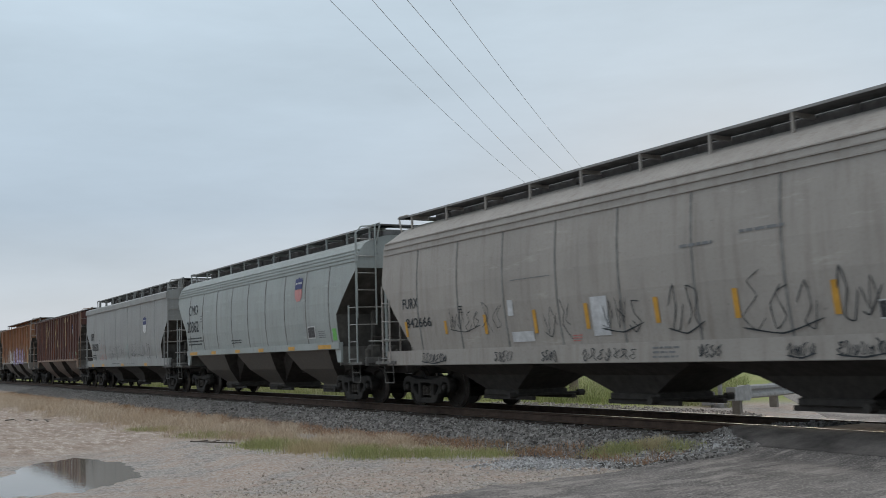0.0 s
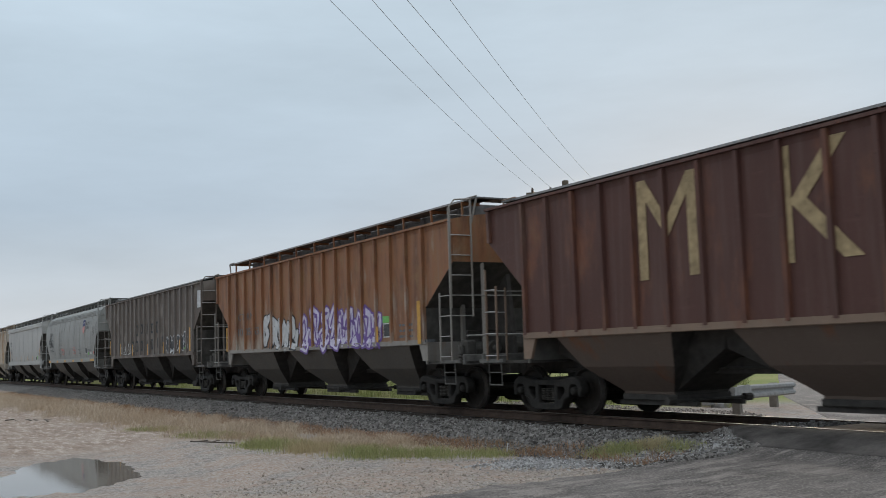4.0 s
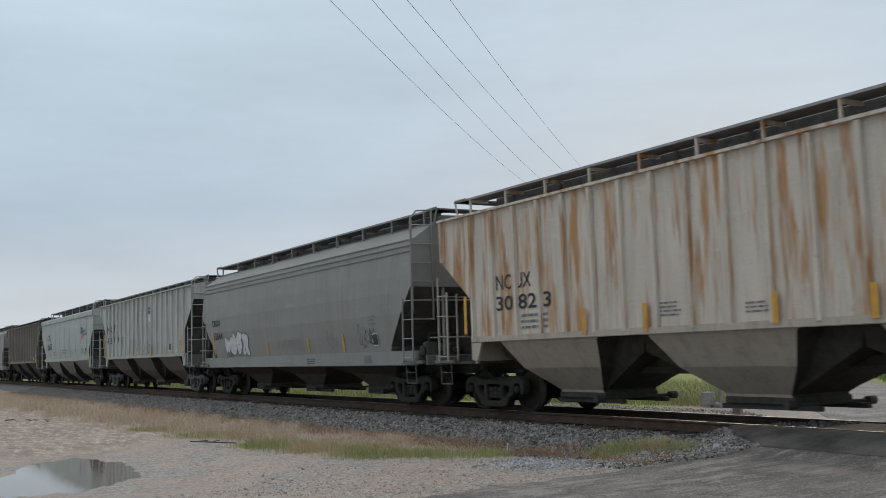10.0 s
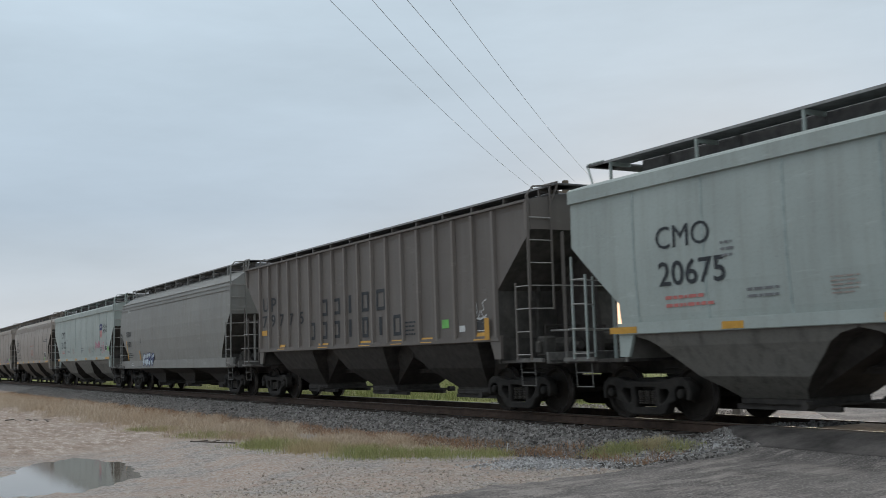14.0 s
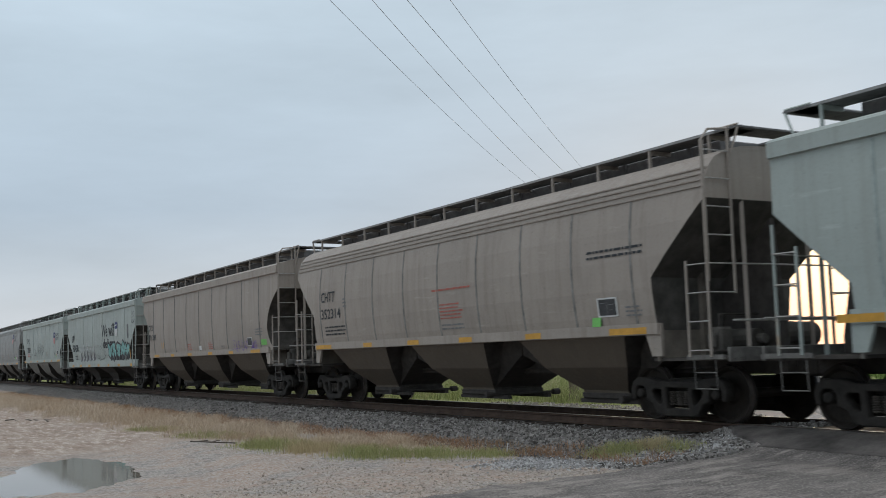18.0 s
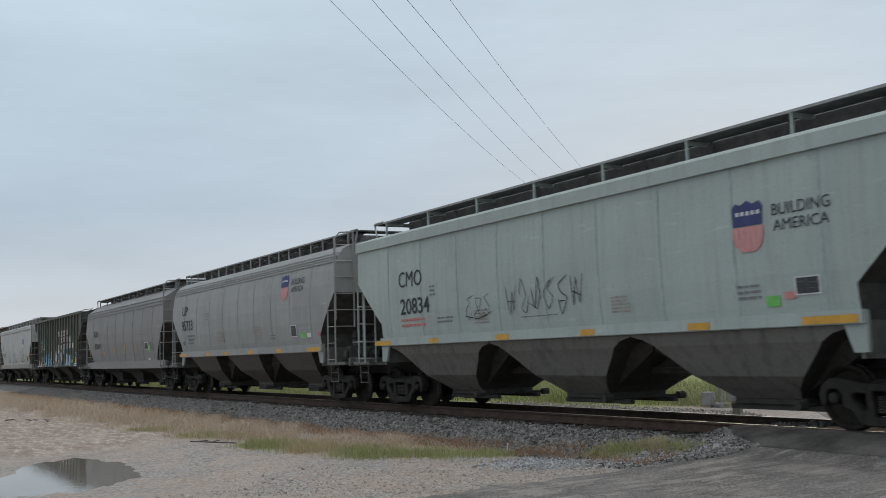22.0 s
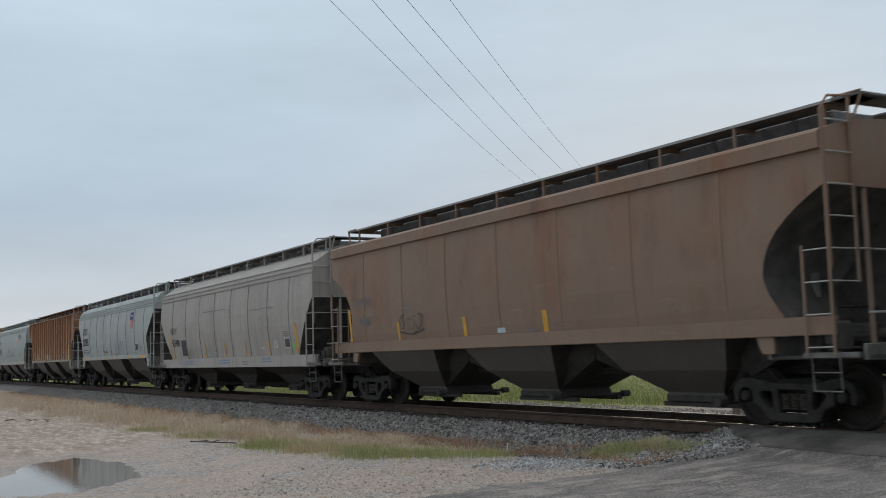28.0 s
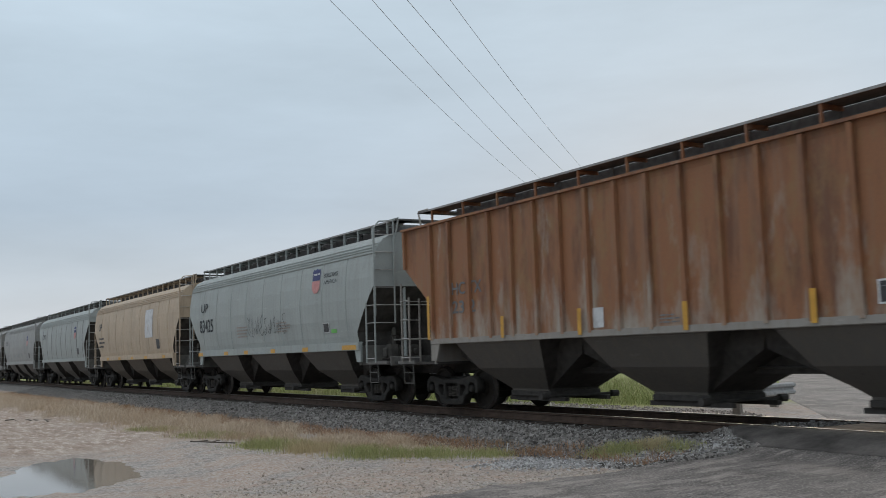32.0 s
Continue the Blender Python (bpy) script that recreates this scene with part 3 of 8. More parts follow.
            if tall:
                ladder(car, (xc + e * 0.01, s * 1.585, 2.2, sp.rbz - 0.25), (xc + e * 0.01, s * 1.04, 2.02, sp.rbz - 0.04), [2.04 + 0.44 * i for i in range(int((sp.rbz - 2.3) / 0.44) + 1)], trim)
            else:
                ladder(car, (xc + e * 0.01, s * 1.585, 1.3, 2.5), (xc + e * 0.01, s * 1.12, 1.06, 2.55), low_rungs, trim)
            if tall:
                bm = bmesh.new()
                bar(bm, (xc, s * 1.60, sp.rbz - 0.25), (xc, s * 1.44, sp.rbz - 0.06), 0.018, 6)
                bar(bm, (xc, s * 1.44, sp.rbz - 0.06), (xc, s * 0.95, sp.rbz - 0.015), 0.018, 6)
                part("ladder_bend", bm, trim, car)
            bm = bmesh.new()
            for dx in (0.03, -0.43):
                bar(bm, (xc + e * dx, s * 1.56, 1.1), (xc + e * dx, s * 1.54, 0.56), 0.011, 4)
            for z in (0.57, 0.82):
                bar(bm, (xc + e * 0.03, s * 1.54, z), (xc - e * 0.43, s * 1.54, z), 0.011, 4)
            part("stirrup_step", bm, M_LADDER, car)
        bm = bmesh.new()
        bar(bm, (xc + e * 0.05, -1.04, 2.48), (xc + e * 0.05, 1.04, 2.48), 0.013)
        bar(bm, (e * sp.ends, -1.4, 1.60), (e * sp.ends, 1.4, 1.60), 0.018)
        part("grab_iron", bm, M_RUNG, car)
        # coupler
        bm = bmesh.new()
        xa, xb = sorted((e * (sp.ends - 0.1), e * (sp.ends + 0.20)))
        box(bm, xa, xb, -0.10, 0.10, 0.76, 0.98, bevel=0.02)
        xa, xb = sorted((e * (sp.ends + 0.14), e * (sp.ends + 0.36)))
        box(bm, xa, xb, -0.16, 0.10, 0.72, 1.02, bevel=0.04)
        part("coupler", bm, M_TRUCK, car)
        bm = bmesh.new()
        prev = None
        for i in range(9):
            t = i / 8
            p = Vector((e * (sp.ends + 0.02 + 0.32 * t), 0.25 - 0.2 * t, 0.80 - 0.45 * math.sin(t * math.pi * 0.75)))
            if prev:
                bar(bm, prev, p, 0.022, 6)
            prev = p
        part("air_hose", bm, M_BLACK, car)
    # brake wheel on the trailing end
    bm = bmesh.new()
    ring = 20
    for i in range(ring):
        a, b = 2 * math.pi * i / ring, 2 * math.pi * (i + 1) / ring
        c = Vector((-sp.ends - 0.02, 0.0, 2.95))
        bar(bm, c + Vector((0, math.cos(a), math.sin(a))) * 0.27, c + Vector((0, math.cos(b), math.sin(b))) * 0.27, 0.02, 5)
        if i % 5 == 0:
            bar(bm, c, c + Vector((0, math.cos(a), math.sin(a))) * 0.27, 0.016, 5)
    bar(bm, (-sp.ends - 0.03, 0.0, 2.95), (-sp.ends + 0.2, 0.0, 2.95), 0.05)
    part("brake_wheel", bm, M_DARK, car)
    bm = bmesh.new()
    box(bm, -sp.ends + 0.10, -sp.ends + 0.28, -0.12, 0.12, 2.70, 3.12, bevel=0.04)
    part("brake_housing", bm, M_SHADE_SOOT, car)
    bm = bmesh.new()
    bar(bm, (sp.body - 1.05, -0.35, 1.32), (sp.body - 0.2, -0.35, 1.32), 0.17, 14)
    bar(bm, (sp.body - 0.2, -0.35, 1.32), (sp.body - 0.05, -0.35, 1.32), 0.08, 10)
    part("brake_cylinder", bm, M_SHADE_SOOT, car)
    bm = bmesh.new()
    bar(bm, (sp.body - 0.45, 0.25, 1.38), (sp.body - 0.45, 1.15, 1.38), 0.21, 16)
    bar(bm, (sp.body - 0.45, 0.2, 1.38), (sp.body - 0.45, 1.2, 1.38), 0.12, 12)
    part("air_reservoir", bm, M_SHADE_SOOT, car)
    bm = bmesh.new()
    box(bm, sp.body - 0.62, sp.body - 0.34, -1.02, -0.74, 1.08, 1.52, bevel=0.04)
    box(bm, sp.body - 0.56, sp.body - 0.40, -1.12, -1.02, 1.18, 1.42, bevel=0.03)
    part("control_valve", bm, M_SHADE_SOOT, car)
    bm = bmesh.new()
    for a, b in (((sp.body - 0.48, -0.9, 1.5), (sp.body - 0.48, -0.9, 1.72)), ((sp.body - 0.48, -0.9, 1.72), (sp.body - 0.48, 0.6, 1.72)), ((sp.body - 0.48, 0.6, 1.72), (sp.body - 0.48, 0.6, 1.55)), ((sp.body - 0.2, -1.3, 1.14), (sp.body - 0.2, 1.3, 1.14))):
        bar(bm, a, b, 0.02, 6)
    part("brake_pipe", bm, M_DARK, car)
    bm = bmesh.new()
    zr = 0.86 if sp.centre else 1.12
    bar(bm, (-sp.trucks - 0.2, -0.42, zr), (sp.trucks + 0.2, -0.42, zr), 0.02, 6)
    part("brake_rod", bm, M_DARK, car)
    # roof: hatch trough, running boards with their brackets
    zt = PROFILES[sp.profile][-1][0]
    rz = sp.rbz
    bm = bmesh.new()
    box(bm, -sp.body + 0.7, sp.body - 0.7, -0.46, 0.46, zt - 0.1, max(zt + 0.06, rz - 0.012), bevel=0.02)
    for i in range(9):
        x = -sp.body + 1.4 + i * (2 * sp.body - 2.8) / 8
        box(bm, x - 0.05, x + 0.05, -0.49, 0.49, zt - 0.05, max(zt + 0.08, rz - 0.006))
    part("roof_hatch", bm, M_GRATE if rz > 4.4 else mat, car)
    xr = sp.body + 0.12
    if rz > 4.34:
        for s in (-1, 1):
            bm = bmesh.new()
            ya, yb = sorted((s * 0.50, s * 0.98))
            box(bm, -xr, xr, ya, yb, rz - 0.03, rz)
            # pale edge strip: skylight caught on the board's rim, put into its colour
            box(bm, -xr, xr, s * 0.98 - 0.012, s * 0.98 + 0.012, rz - 0.034, rz + 0.008, mat=1)
            part("running_board", bm, [M_GRATE, M_ZINC_LIT_EDGE], car)
        key = ("bracket", mat.name, sp.raked, rz, sp.profile)
        if key not in SHARED:
            bm = bmesh.new()
            zf = 4.10 if sp.profile != "post" else 4.16
            prism(bm, [(-0.024, zf), (0.024, zf), (0.016 + sp.raked, rz - 0.03), (-0.016 + sp.raked, rz - 0.03)], -0.985 - 0.06 * bool(sp.raked), -0.94)
            prism(bm, [(-0.02 + sp.raked, rz - 0.1), (0.02 + sp.raked, rz - 0.1), (0.02 + sp.raked, rz - 0.03), (-0.02 + sp.raked, rz - 0.03)], -0.96, -0.5)
            SHARED[key] = mesh_of("walkway_bracket", bm, mat)
        for i in range(sp.rb_posts):
            x = -xr + 0.55 + i * (2 * xr - 1.1) / (sp.rb_posts - 1)
            for r in (0, 180):
                o = part("walkway_bracket", SHARED[key], None, car)
                o.matrix_basis = pose(x, 0, 0, 0, 0, r)
    for e in (-1, 1):
        bm = bmesh.new()
        xa, xb = sorted((e * (xr - 0.40), e * (xr + 0.12)))
        ew = 1.0 if rz > 4.34 else 0.6
        box(bm, xa, xb, -ew, ew, rz - 0.03, rz)
        part("end_walkway", bm, M_GRATE, car)
        for s in (-1, 1):
            bm = bmesh.new()
            bar(bm, (e * (xr + 0.10), s * (ew - 0.02), rz - 0.01), (e * (sp.body - 0.02), s * ew, 4.05), 0.025, 4)
            bar(bm, (e * (xr + 0.10), s * (ew - 0.02), rz + 0.02), (e * (xr - 0.38), s * (ew - 0.02), rz + 0.02), 0.02, 4)
            part("walkway_brace", bm, trim, car)
    for e in (-1, 1):
        add_truck(car, e * sp.trucks, truck)
    return car


# ---- ground ----
def smooth(a, b, t):
    t = np.clip((t - a) / (b - a), 0.0, 1.0)
    return t * t * (3 - 2 * t)


def ground_z(x, y):
    """Height of the ground: flat lot, ballast bank under the track, road ramped up to the crossing."""
    x, y = np.asarray(x, float), np.asarray(y, float)
    d = np.abs(y - 0.75)
    base = np.full(np.broadcast(x, y).shape, -0.45)
    base = base + 0.03 * np.sin(x * 0.37 + 1.1) * np.sin(y * 0.51) * smooth(2.5, 6.0, d) * smooth(-15.0, -12.0, x)
    # the lot dips a little towards the rain hollow, fitted to the camera's view
    base = base - 0.20 * smooth(5.9, 7.6, -y) * smooth(-75.0, -32.0, x) * (1 - smooth(-16.0, -12.0, x))
    bank = -0.215 - 0.275 * smooth(1.55, 3.4, d) - 0.4 * smooth(3.4, 6.0, d)
    z = np.maximum(base, bank)
    # the crossing
    edge = -11.0 + 0.25 * np.sin(y * 0.9) - 0.5 * np.maximum(0, y - 2.0) - 1.25 * (1 - smooth(1.0, 2.0, d))
    on_road = smooth(-0.45, 0.35, x - edge)
    ramp = -0.035 - 0.27 * smooth(0.95, 2.3, d) - 0.13 * smooth(2.2, 6.0, d)
    # open slot for the rails: the pavement stops short of each rail by a hand
    return z * (1 - on_road) + np.maximum(z, ramp) * on_road


def grid_sheet(name, xs, ys, zf, mat):
    X, Y = np.meshgrid(xs, ys, indexing="ij")
    Z = zf(X, Y)
    verts = np.stack([X, Y, Z], -1).reshape(-1, 3)
    nx, ny = len(xs), len(ys)
    i = np.arange(nx - 1)[:, None] * ny + np.arange(ny - 1)[None, :]
    faces = np.stack([i, i + ny, i + ny + 1, i + 1], -1).reshape(-1, 4)
    me = bpy.data.meshes.new(name)
    me.from_pydata(verts.tolist(), [], faces.tolist())
    me.materials.append(mat)
    for p in me.polygons:
        p.use_smooth = True
    return new(name, me)


PUDDLE = (-19.12, -8.84)
WATER = -0.660


def ground_material():
    m, n, l, b = nodes("ground_cover")
    tc = n.new("ShaderNodeTexCoord")
    pos = tc.outputs["Object"]
    sep = n.new("ShaderNodeSeparateXYZ")
    l.new(pos, sep.inputs[0])
    big = noise_tex(n, l, pos, 0.22, 5.0, 0.6)
    mid = noise_tex(n, l, pos, 1.1, 5.0, 0.6)
    fine = noise_tex(n, l, pos, 14.0, 5.0, 0.7)
    vor = n.new("ShaderNodeTexVoronoi")
    vor.inputs["Scale"].default_value = 26.0
    l.new(pos, vor.inputs["Vector"])
    # wheel tracks run along the lot
    mp = n.new("ShaderNodeMapping")
    mp.inputs["Scale"].default_value = (0.3, 1.3, 1.0)
    mp.inputs["Rotation"].default_value = (0, 0, radians(-62))
    l.new(pos, mp.inputs[0])
    lane = noise_tex(n, l, mp.outputs[0], 1.6, 8.0, 0.68)
    # packed dirt: pale crust, brown damp bands, gritty specks
    crust = noise_tex(n, l, mp.outputs[0], 5.5, 7.0, 0.72)
    grit = noise_tex(n, l, pos, 34.0, 4.0, 0.75)
    dirt = mixc(n, l, remap(n, l, mid, 0.3, 0.7), (0.345, 0.28, 0.23), (0.44, 0.37, 0.315))
    dirt = mixc(n, l, remap(n, l, lane, 0.45, 0.58, 0, 0.75), dirt, (0.30, 0.225, 0.175))
    dirt = mixc(n, l, remap(n, l, crust, 0.53, 0.60, 0, 0.7), dirt, (0.64, 0.565, 0.50))
    dirt = mixc(n, l, remap(n, l, crust, 0.46, 0.38, 0, 0.6), dirt, (0.20, 0.155, 0.125))
    dirt = mixc(n, l, remap(n, l, grit, 0.48, 0.34, 0, 0.8), dirt, (0.19, 0.145, 0.115))
    dirt = mixc(n, l, remap(n, l, fine, 0.56, 0.68, 0, 0.6), dirt, (0.68, 0.62, 0.56))
    # grey gravel towards the road
    grav = mixc(n, l, remap(n, l, vor.outputs["Color"], 0.0, 1.0), (0.29, 0.255, 0.22), (0.46, 0.41, 0.365))
    gx = remap(n, l, sep.outputs[0], -15.2, -12.4)
    grav = mixc(n, l, remap(n, l, crust, 0.50, 0.60, 0, 0.5), grav, (0.45, 0.38, 0.32))
    grav = mixc(n, l, remap(n, l, grit, 0.48, 0.34, 0, 0.85), grav, (0.15, 0.13, 0.115))
    c = mixc(n, l, mult(n, l, gx, remap(n, l, lane, 0.62, 0.42, 0.35, 1.0)), dirt, grav)
    # ballast by the track
    ba = n.new("ShaderNodeMath")
    ba.operation = "SUBTRACT"
    ba.inputs[1].default_value = 0.75
    l.new(sep.outputs[1], ba.inputs[0])
    ab = n.new("ShaderNodeMath")
    ab.operation = "ABSOLUTE"
    l.new(ba.outputs[0], ab.inputs[0])
    bed = remap(n, l, ab.outputs[0], 3.3, 2.9)
    ball = mixc(n, l, remap(n, l, vor.outputs["Color"], 0.1, 0.9), (0.075, 0.07, 0.065), (0.27, 0.26, 0.245))
    # weedy field past the track
    grass = mixc(n, l, remap(n, l, big, 0.35, 0.65), (0.17, 0.24, 0.06), (0.28, 0.30, 0.11))
    grass = mixc(n, l, remap(n, l, fine, 0.4, 0.7), grass, (0.27, 0.25, 0.11))
    far = remap(n, l, sep.outputs[1], 4.6, 6.0)
    c = mixc(n, l, far, c, grass)
    near_gravel = n.new("ShaderNodeMath")
    near_gravel.operation = "MULTIPLY"
    l.new(remap(n, l, sep.outputs[1], 13.5, 10.5), near_gravel.inputs[0])
    l.new(remap(n, l, sep.outputs[0], -24.5, -21.5), near_gravel.inputs[1])
    c = mixc(n, l, near_gravel.outputs[0], c, mixc(n, l, remap(n, l, vor.outputs["Color"], 0.1, 0.9), mixc(n, l, remap(n, l, mid, 0.4, 0.6), (0.20, 0.19, 0.18), (0.33, 0.235, 0.18)), (0.46, 0.42, 0.38)))
    c = mixc(n, l, bed, c, ball)
    l.new(c, b.inputs["Base Color"])
    wet = n.new("ShaderNodeVectorMath")
    wet.operation = "DISTANCE"
    wet.inputs[1].default_value = (PUDDLE[0], PUDDLE[1], WATER)
    l.new(pos, wet.inputs[0])
    l.new(remap(n, l, wet.outputs["Value"], 1.5, 4.0, 0.8, 0.95), b.inputs["Roughness"])
    b.inputs["Specular IOR Level"].default_value = 0.2
    hgt = mixc(n, l, 0.5, fine, vor.outputs["Distance"])
    bump(n, l, b, hgt, 0.6, 0.05)
    return m


def build_ground():
    xs = np.concatenate([[-3000, -1500, -800, -450, -300, -220, -160], np.arange(-120, -40, 2.0), np.arange(-40, -24, 0.25), np.arange(-24, -4, 0.15), np.arange(-4, 30, 2.0), [40, 60, 90, 140, 220, 400, 800, 1500, 3000]])
    ys = np.concatenate([[-3000, -1500, -700, -350, -180, -100, -60, -40, -30, -24, -20, -16], np.arange(-14, -11, 0.2), np.arange(-11, -7.2, 0.06), np.arange(-7.2, 9, 0.2), np.arange(9, 30, 1.5), [32, 38, 46, 60, 80, 110, 160, 240, 400, 700, 1500, 3000]])

    def zf(x, y):
        z = ground_z(x, y)
        # the hollow that holds the puddle
        dx, dy = x - PUDDLE[0], y - PUDDLE[1]
        u, v = (dx * 0.97 - dy * 0.24) / 2.90, (dx * 0.24 + dy * 0.97) / 1.08
        th = np.arctan2(v, u)
        r = np.sqrt(u * u + v * v) + 0.08 * np.sin(3 * th + 0.7) + 0.05 * np.sin(7 * th + 2.0) + 0.035 * np.sin(13 * th + 0.4) + 0.025 * np.sin(29 * th)
        flat = 1 - smooth(1.0, 1.9, r)
        z = z * (1 - flat) + (WATER + 0.012) * flat
        z = z - 0.06 * (1 - smooth(0.80, 1.12, r))
        # fine unevenness of the lot, and the crossing's slots beside the rails
        slot = np.minimum(np.abs(y), np.abs(y - 1.5))
        return np.where((slot < 0.16) & (x > -12), np.minimum(z, -0.16), z)
    g = grid_sheet("ground", xs, ys, zf, ground_material())
    tagged(g, "pale dirt lot, ballast bank and weedy field along the railway", "ground", kind="structure")
    m, n, l, b = nodes("puddle_water")
    b.inputs["Base Color"].default_value = (0.21, 0.185, 0.155, 1)
    b.inputs["Roughness"].default_value, b.inputs["IOR"].default_value = 0.02, 1.33
    v = coords(n, l, shuffle=False)
    bump(n, l, b, noise_tex(n, l, v, 9.0, 3.0), 0.04, 0.02)
    bm = bmesh.new()
    ring = []
    for i in range(48):
        a = 2 * math.pi * i / 48
        ring.append(bm.verts.new((PUDDLE[0] + 3.7 * math.cos(a), PUDDLE[1] + 1.95 * math.sin(a), WATER)))
    bm.faces.new(ring)
    w = new("puddle", mesh_of("puddle", bm, m))
    tagged(w, "still brown rainwater puddle mirroring the train", "puddle", kind="structure")


def road_material(name, wear):
    m, n, l, b = nodes(name)
    tc = n.new("ShaderNodeTexCoord")
    pos = tc.outputs["Object"]
    big = noise_tex(n, l, pos, 0.6, 5.0, 0.65)
    mp = n.new("ShaderNodeMapping")
    mp.inputs["Scale"].default_value = (1.3, 0.28, 1)
    mp.inputs["Rotation"].default_value = (0, 0, radians(-52))
    l.new(pos, mp.inputs[0])
    lane = noise_tex(n, l, mp.outputs[0], 3.0, 8.0, 0.72)
    fine = noise_tex(n, l, pos, 38.0, 5.0, 0.75)
    c = mixc(n, l, remap(n, l, big, 0.40, 0.60), (0.135, 0.125, 0.118), (0.215, 0.20, 0.187))
    worn = noise_tex(n, l, pos, 1.3, 6.0, 0.7)
    c = mixc(n, l, remap(n, l, worn, 0.52, 0.60, 0, 0.7), c, (0.31, 0.28, 0.255))
    c = mixc(n, l, remap(n, l, lane, 0.52, 0.60, 0, 0.75 * wear), c, (0.36, 0.33, 0.30))
    c = mixc(n, l, remap(n, l, lane, 0.44, 0.38, 0, 0.7 * wear), c, (0.085, 0.08, 0.077))
    c = mixc(n, l, remap(n, l, fine, 0.52, 0.64, 0, 0.8), c, (0.44, 0.41, 0.385))
    c = mixc(n, l, remap(n, l, fine, 0.46, 0.36, 0, 0.7), c, (0.07, 0.066, 0.063))
    l.new(c, b.inputs["Base Color"])
    b.inputs["Roughness"].default_value = 0.85
    b.inputs["Specular IOR Level"].default_value = 0.1
    bump(n, l, b, mixc(n, l, 0.5 * wear, fine, lane), 0.7 * wear + 0.05, 0.03)
    return m


def build_road():
    mat, far_mat = road_material("worn_asphalt", 1.0), road_material("smooth_pale_asphalt", 0.1)
    dark = plain("fresh_asphalt", (0.098, 0.090, 0.084), 0.9, 0.0, 0.6, 1.6, 0.9)
    tan = plain("dusty_crossing_fill", (0.30, 0.225, 0.16), 0.9, 0.0, 0.35, 3.0, 0.6)

    def left(y):
        return np.interp(y, [-60, -14, -8, -6.2, -5.1, -4.0, -2.8, -1.9, -1.0, -0.6, 0], [-9.5, -9.6, -10.2, -10.9, -11.25, -11.25, -11.0, -10.7, -10.9, -11.7, -12.3]) + 0.08 * np.sin(y * 5.1) + 0.05 * np.sin(y * 12.7 + 1)

    def apron(name, ys, mat_, label, lift):
        u = np.concatenate([[0, 0.003, 0.01, 0.02], np.linspace(0.035, 1, 70)])
        verts, faces = [], []
        for y in ys:
            x0 = float(left(y))
            for t in u:
                x = x0 + t * (14 - x0)
                verts.append((x, float(y), float(ground_z(x, y)) + (-0.03 if t == 0 else lift)))
        nu = len(u)
        for i in range(len(ys) - 1):
            for j in range(nu - 1):
                k = i * nu + j
                faces.append((k, k + 1, k + nu + 1, k + nu))
        me = bpy.data.meshes.new(name)
        me.from_pydata(verts, [], faces)
        me.materials.append(mat_)
        tagged(new(name, me), label, "road", kind="structure")

    apron("road", np.concatenate([np.arange(-60, -12, 2.0), np.arange(-12, -1.0, 0.12), [-0.9]]), mat, "worn grey asphalt road with broken gravelly edge", 0.022)
    apron("road_crossing_1", np.concatenate([np.arange(-1.06, -0.12, 0.06), [-0.10]]), dark, "dark asphalt patch ramped up to the rail", 0.030)
    # asphalt between and beyond the rails
    for k, (y0, y1, x0) in enumerate(((0.10, 1.40, -11.6), (1.60, 3.2, -11.3))):
        bm = bmesh.new()
        prism(bm, [(x0, -0.34), (14, -0.34), (14, -0.02), (x0 + 0.7, -0.02), (x0, -0.26)], y0, y1)
        o = new("road_crossing_%d" % (k + 2), mesh_of("crossing", bm, tan))
        tagged(o, "dusty tan crossing fill level with the rails", "road", kind="structure")
    # far road, bending away from the crossing
    cl = [(-6.2, 2.9), (-9.0, 5.6), (-14.0, 9.6), (-21.6, 16.6), (-33.6, 29.4), (-45.6, 42.4), (-72.0, 71.0), (-130.0, 134.0)]
    verts, faces = [], []
    for i, (x, y) in enumerate(cl):
        a, b2 = Vector(cl[max(0, i - 1)]), Vector(cl[min(len(cl) - 1, i + 1)])
        d = (b2 - a).normalized()
        nrm = Vector((-d.y, d.x))
        near, far = (4.6 if i < 2 else 3.6), (4.6, 3.6, 1.6, 0.4, 0.15, 0.1, 0.1, 0.1)[i]
        for s in (-1, -0.97, 0.97, 1):
            w = near if s > 0 else far
            px, py = x + nrm.x * w * s, y + nrm.y * w * s
            verts.append((px, py, float(ground_z(px, py)) + (0.016 if abs(s) < 1 else -0.02)))
    for i in range(len(cl) - 1):
        for j in range(3):
            a = i * 4 + j
            faces.append((a, a + 4, a + 5, a + 1))
    me = bpy.data.meshes.new("road_far")
    me.from_pydata(verts, [], faces)
    me.materials.append(far_mat)
    tagged(new("road_far", me), "grey asphalt road leading away past the crossing", "road", kind="structure")


build_ground()
build_road()


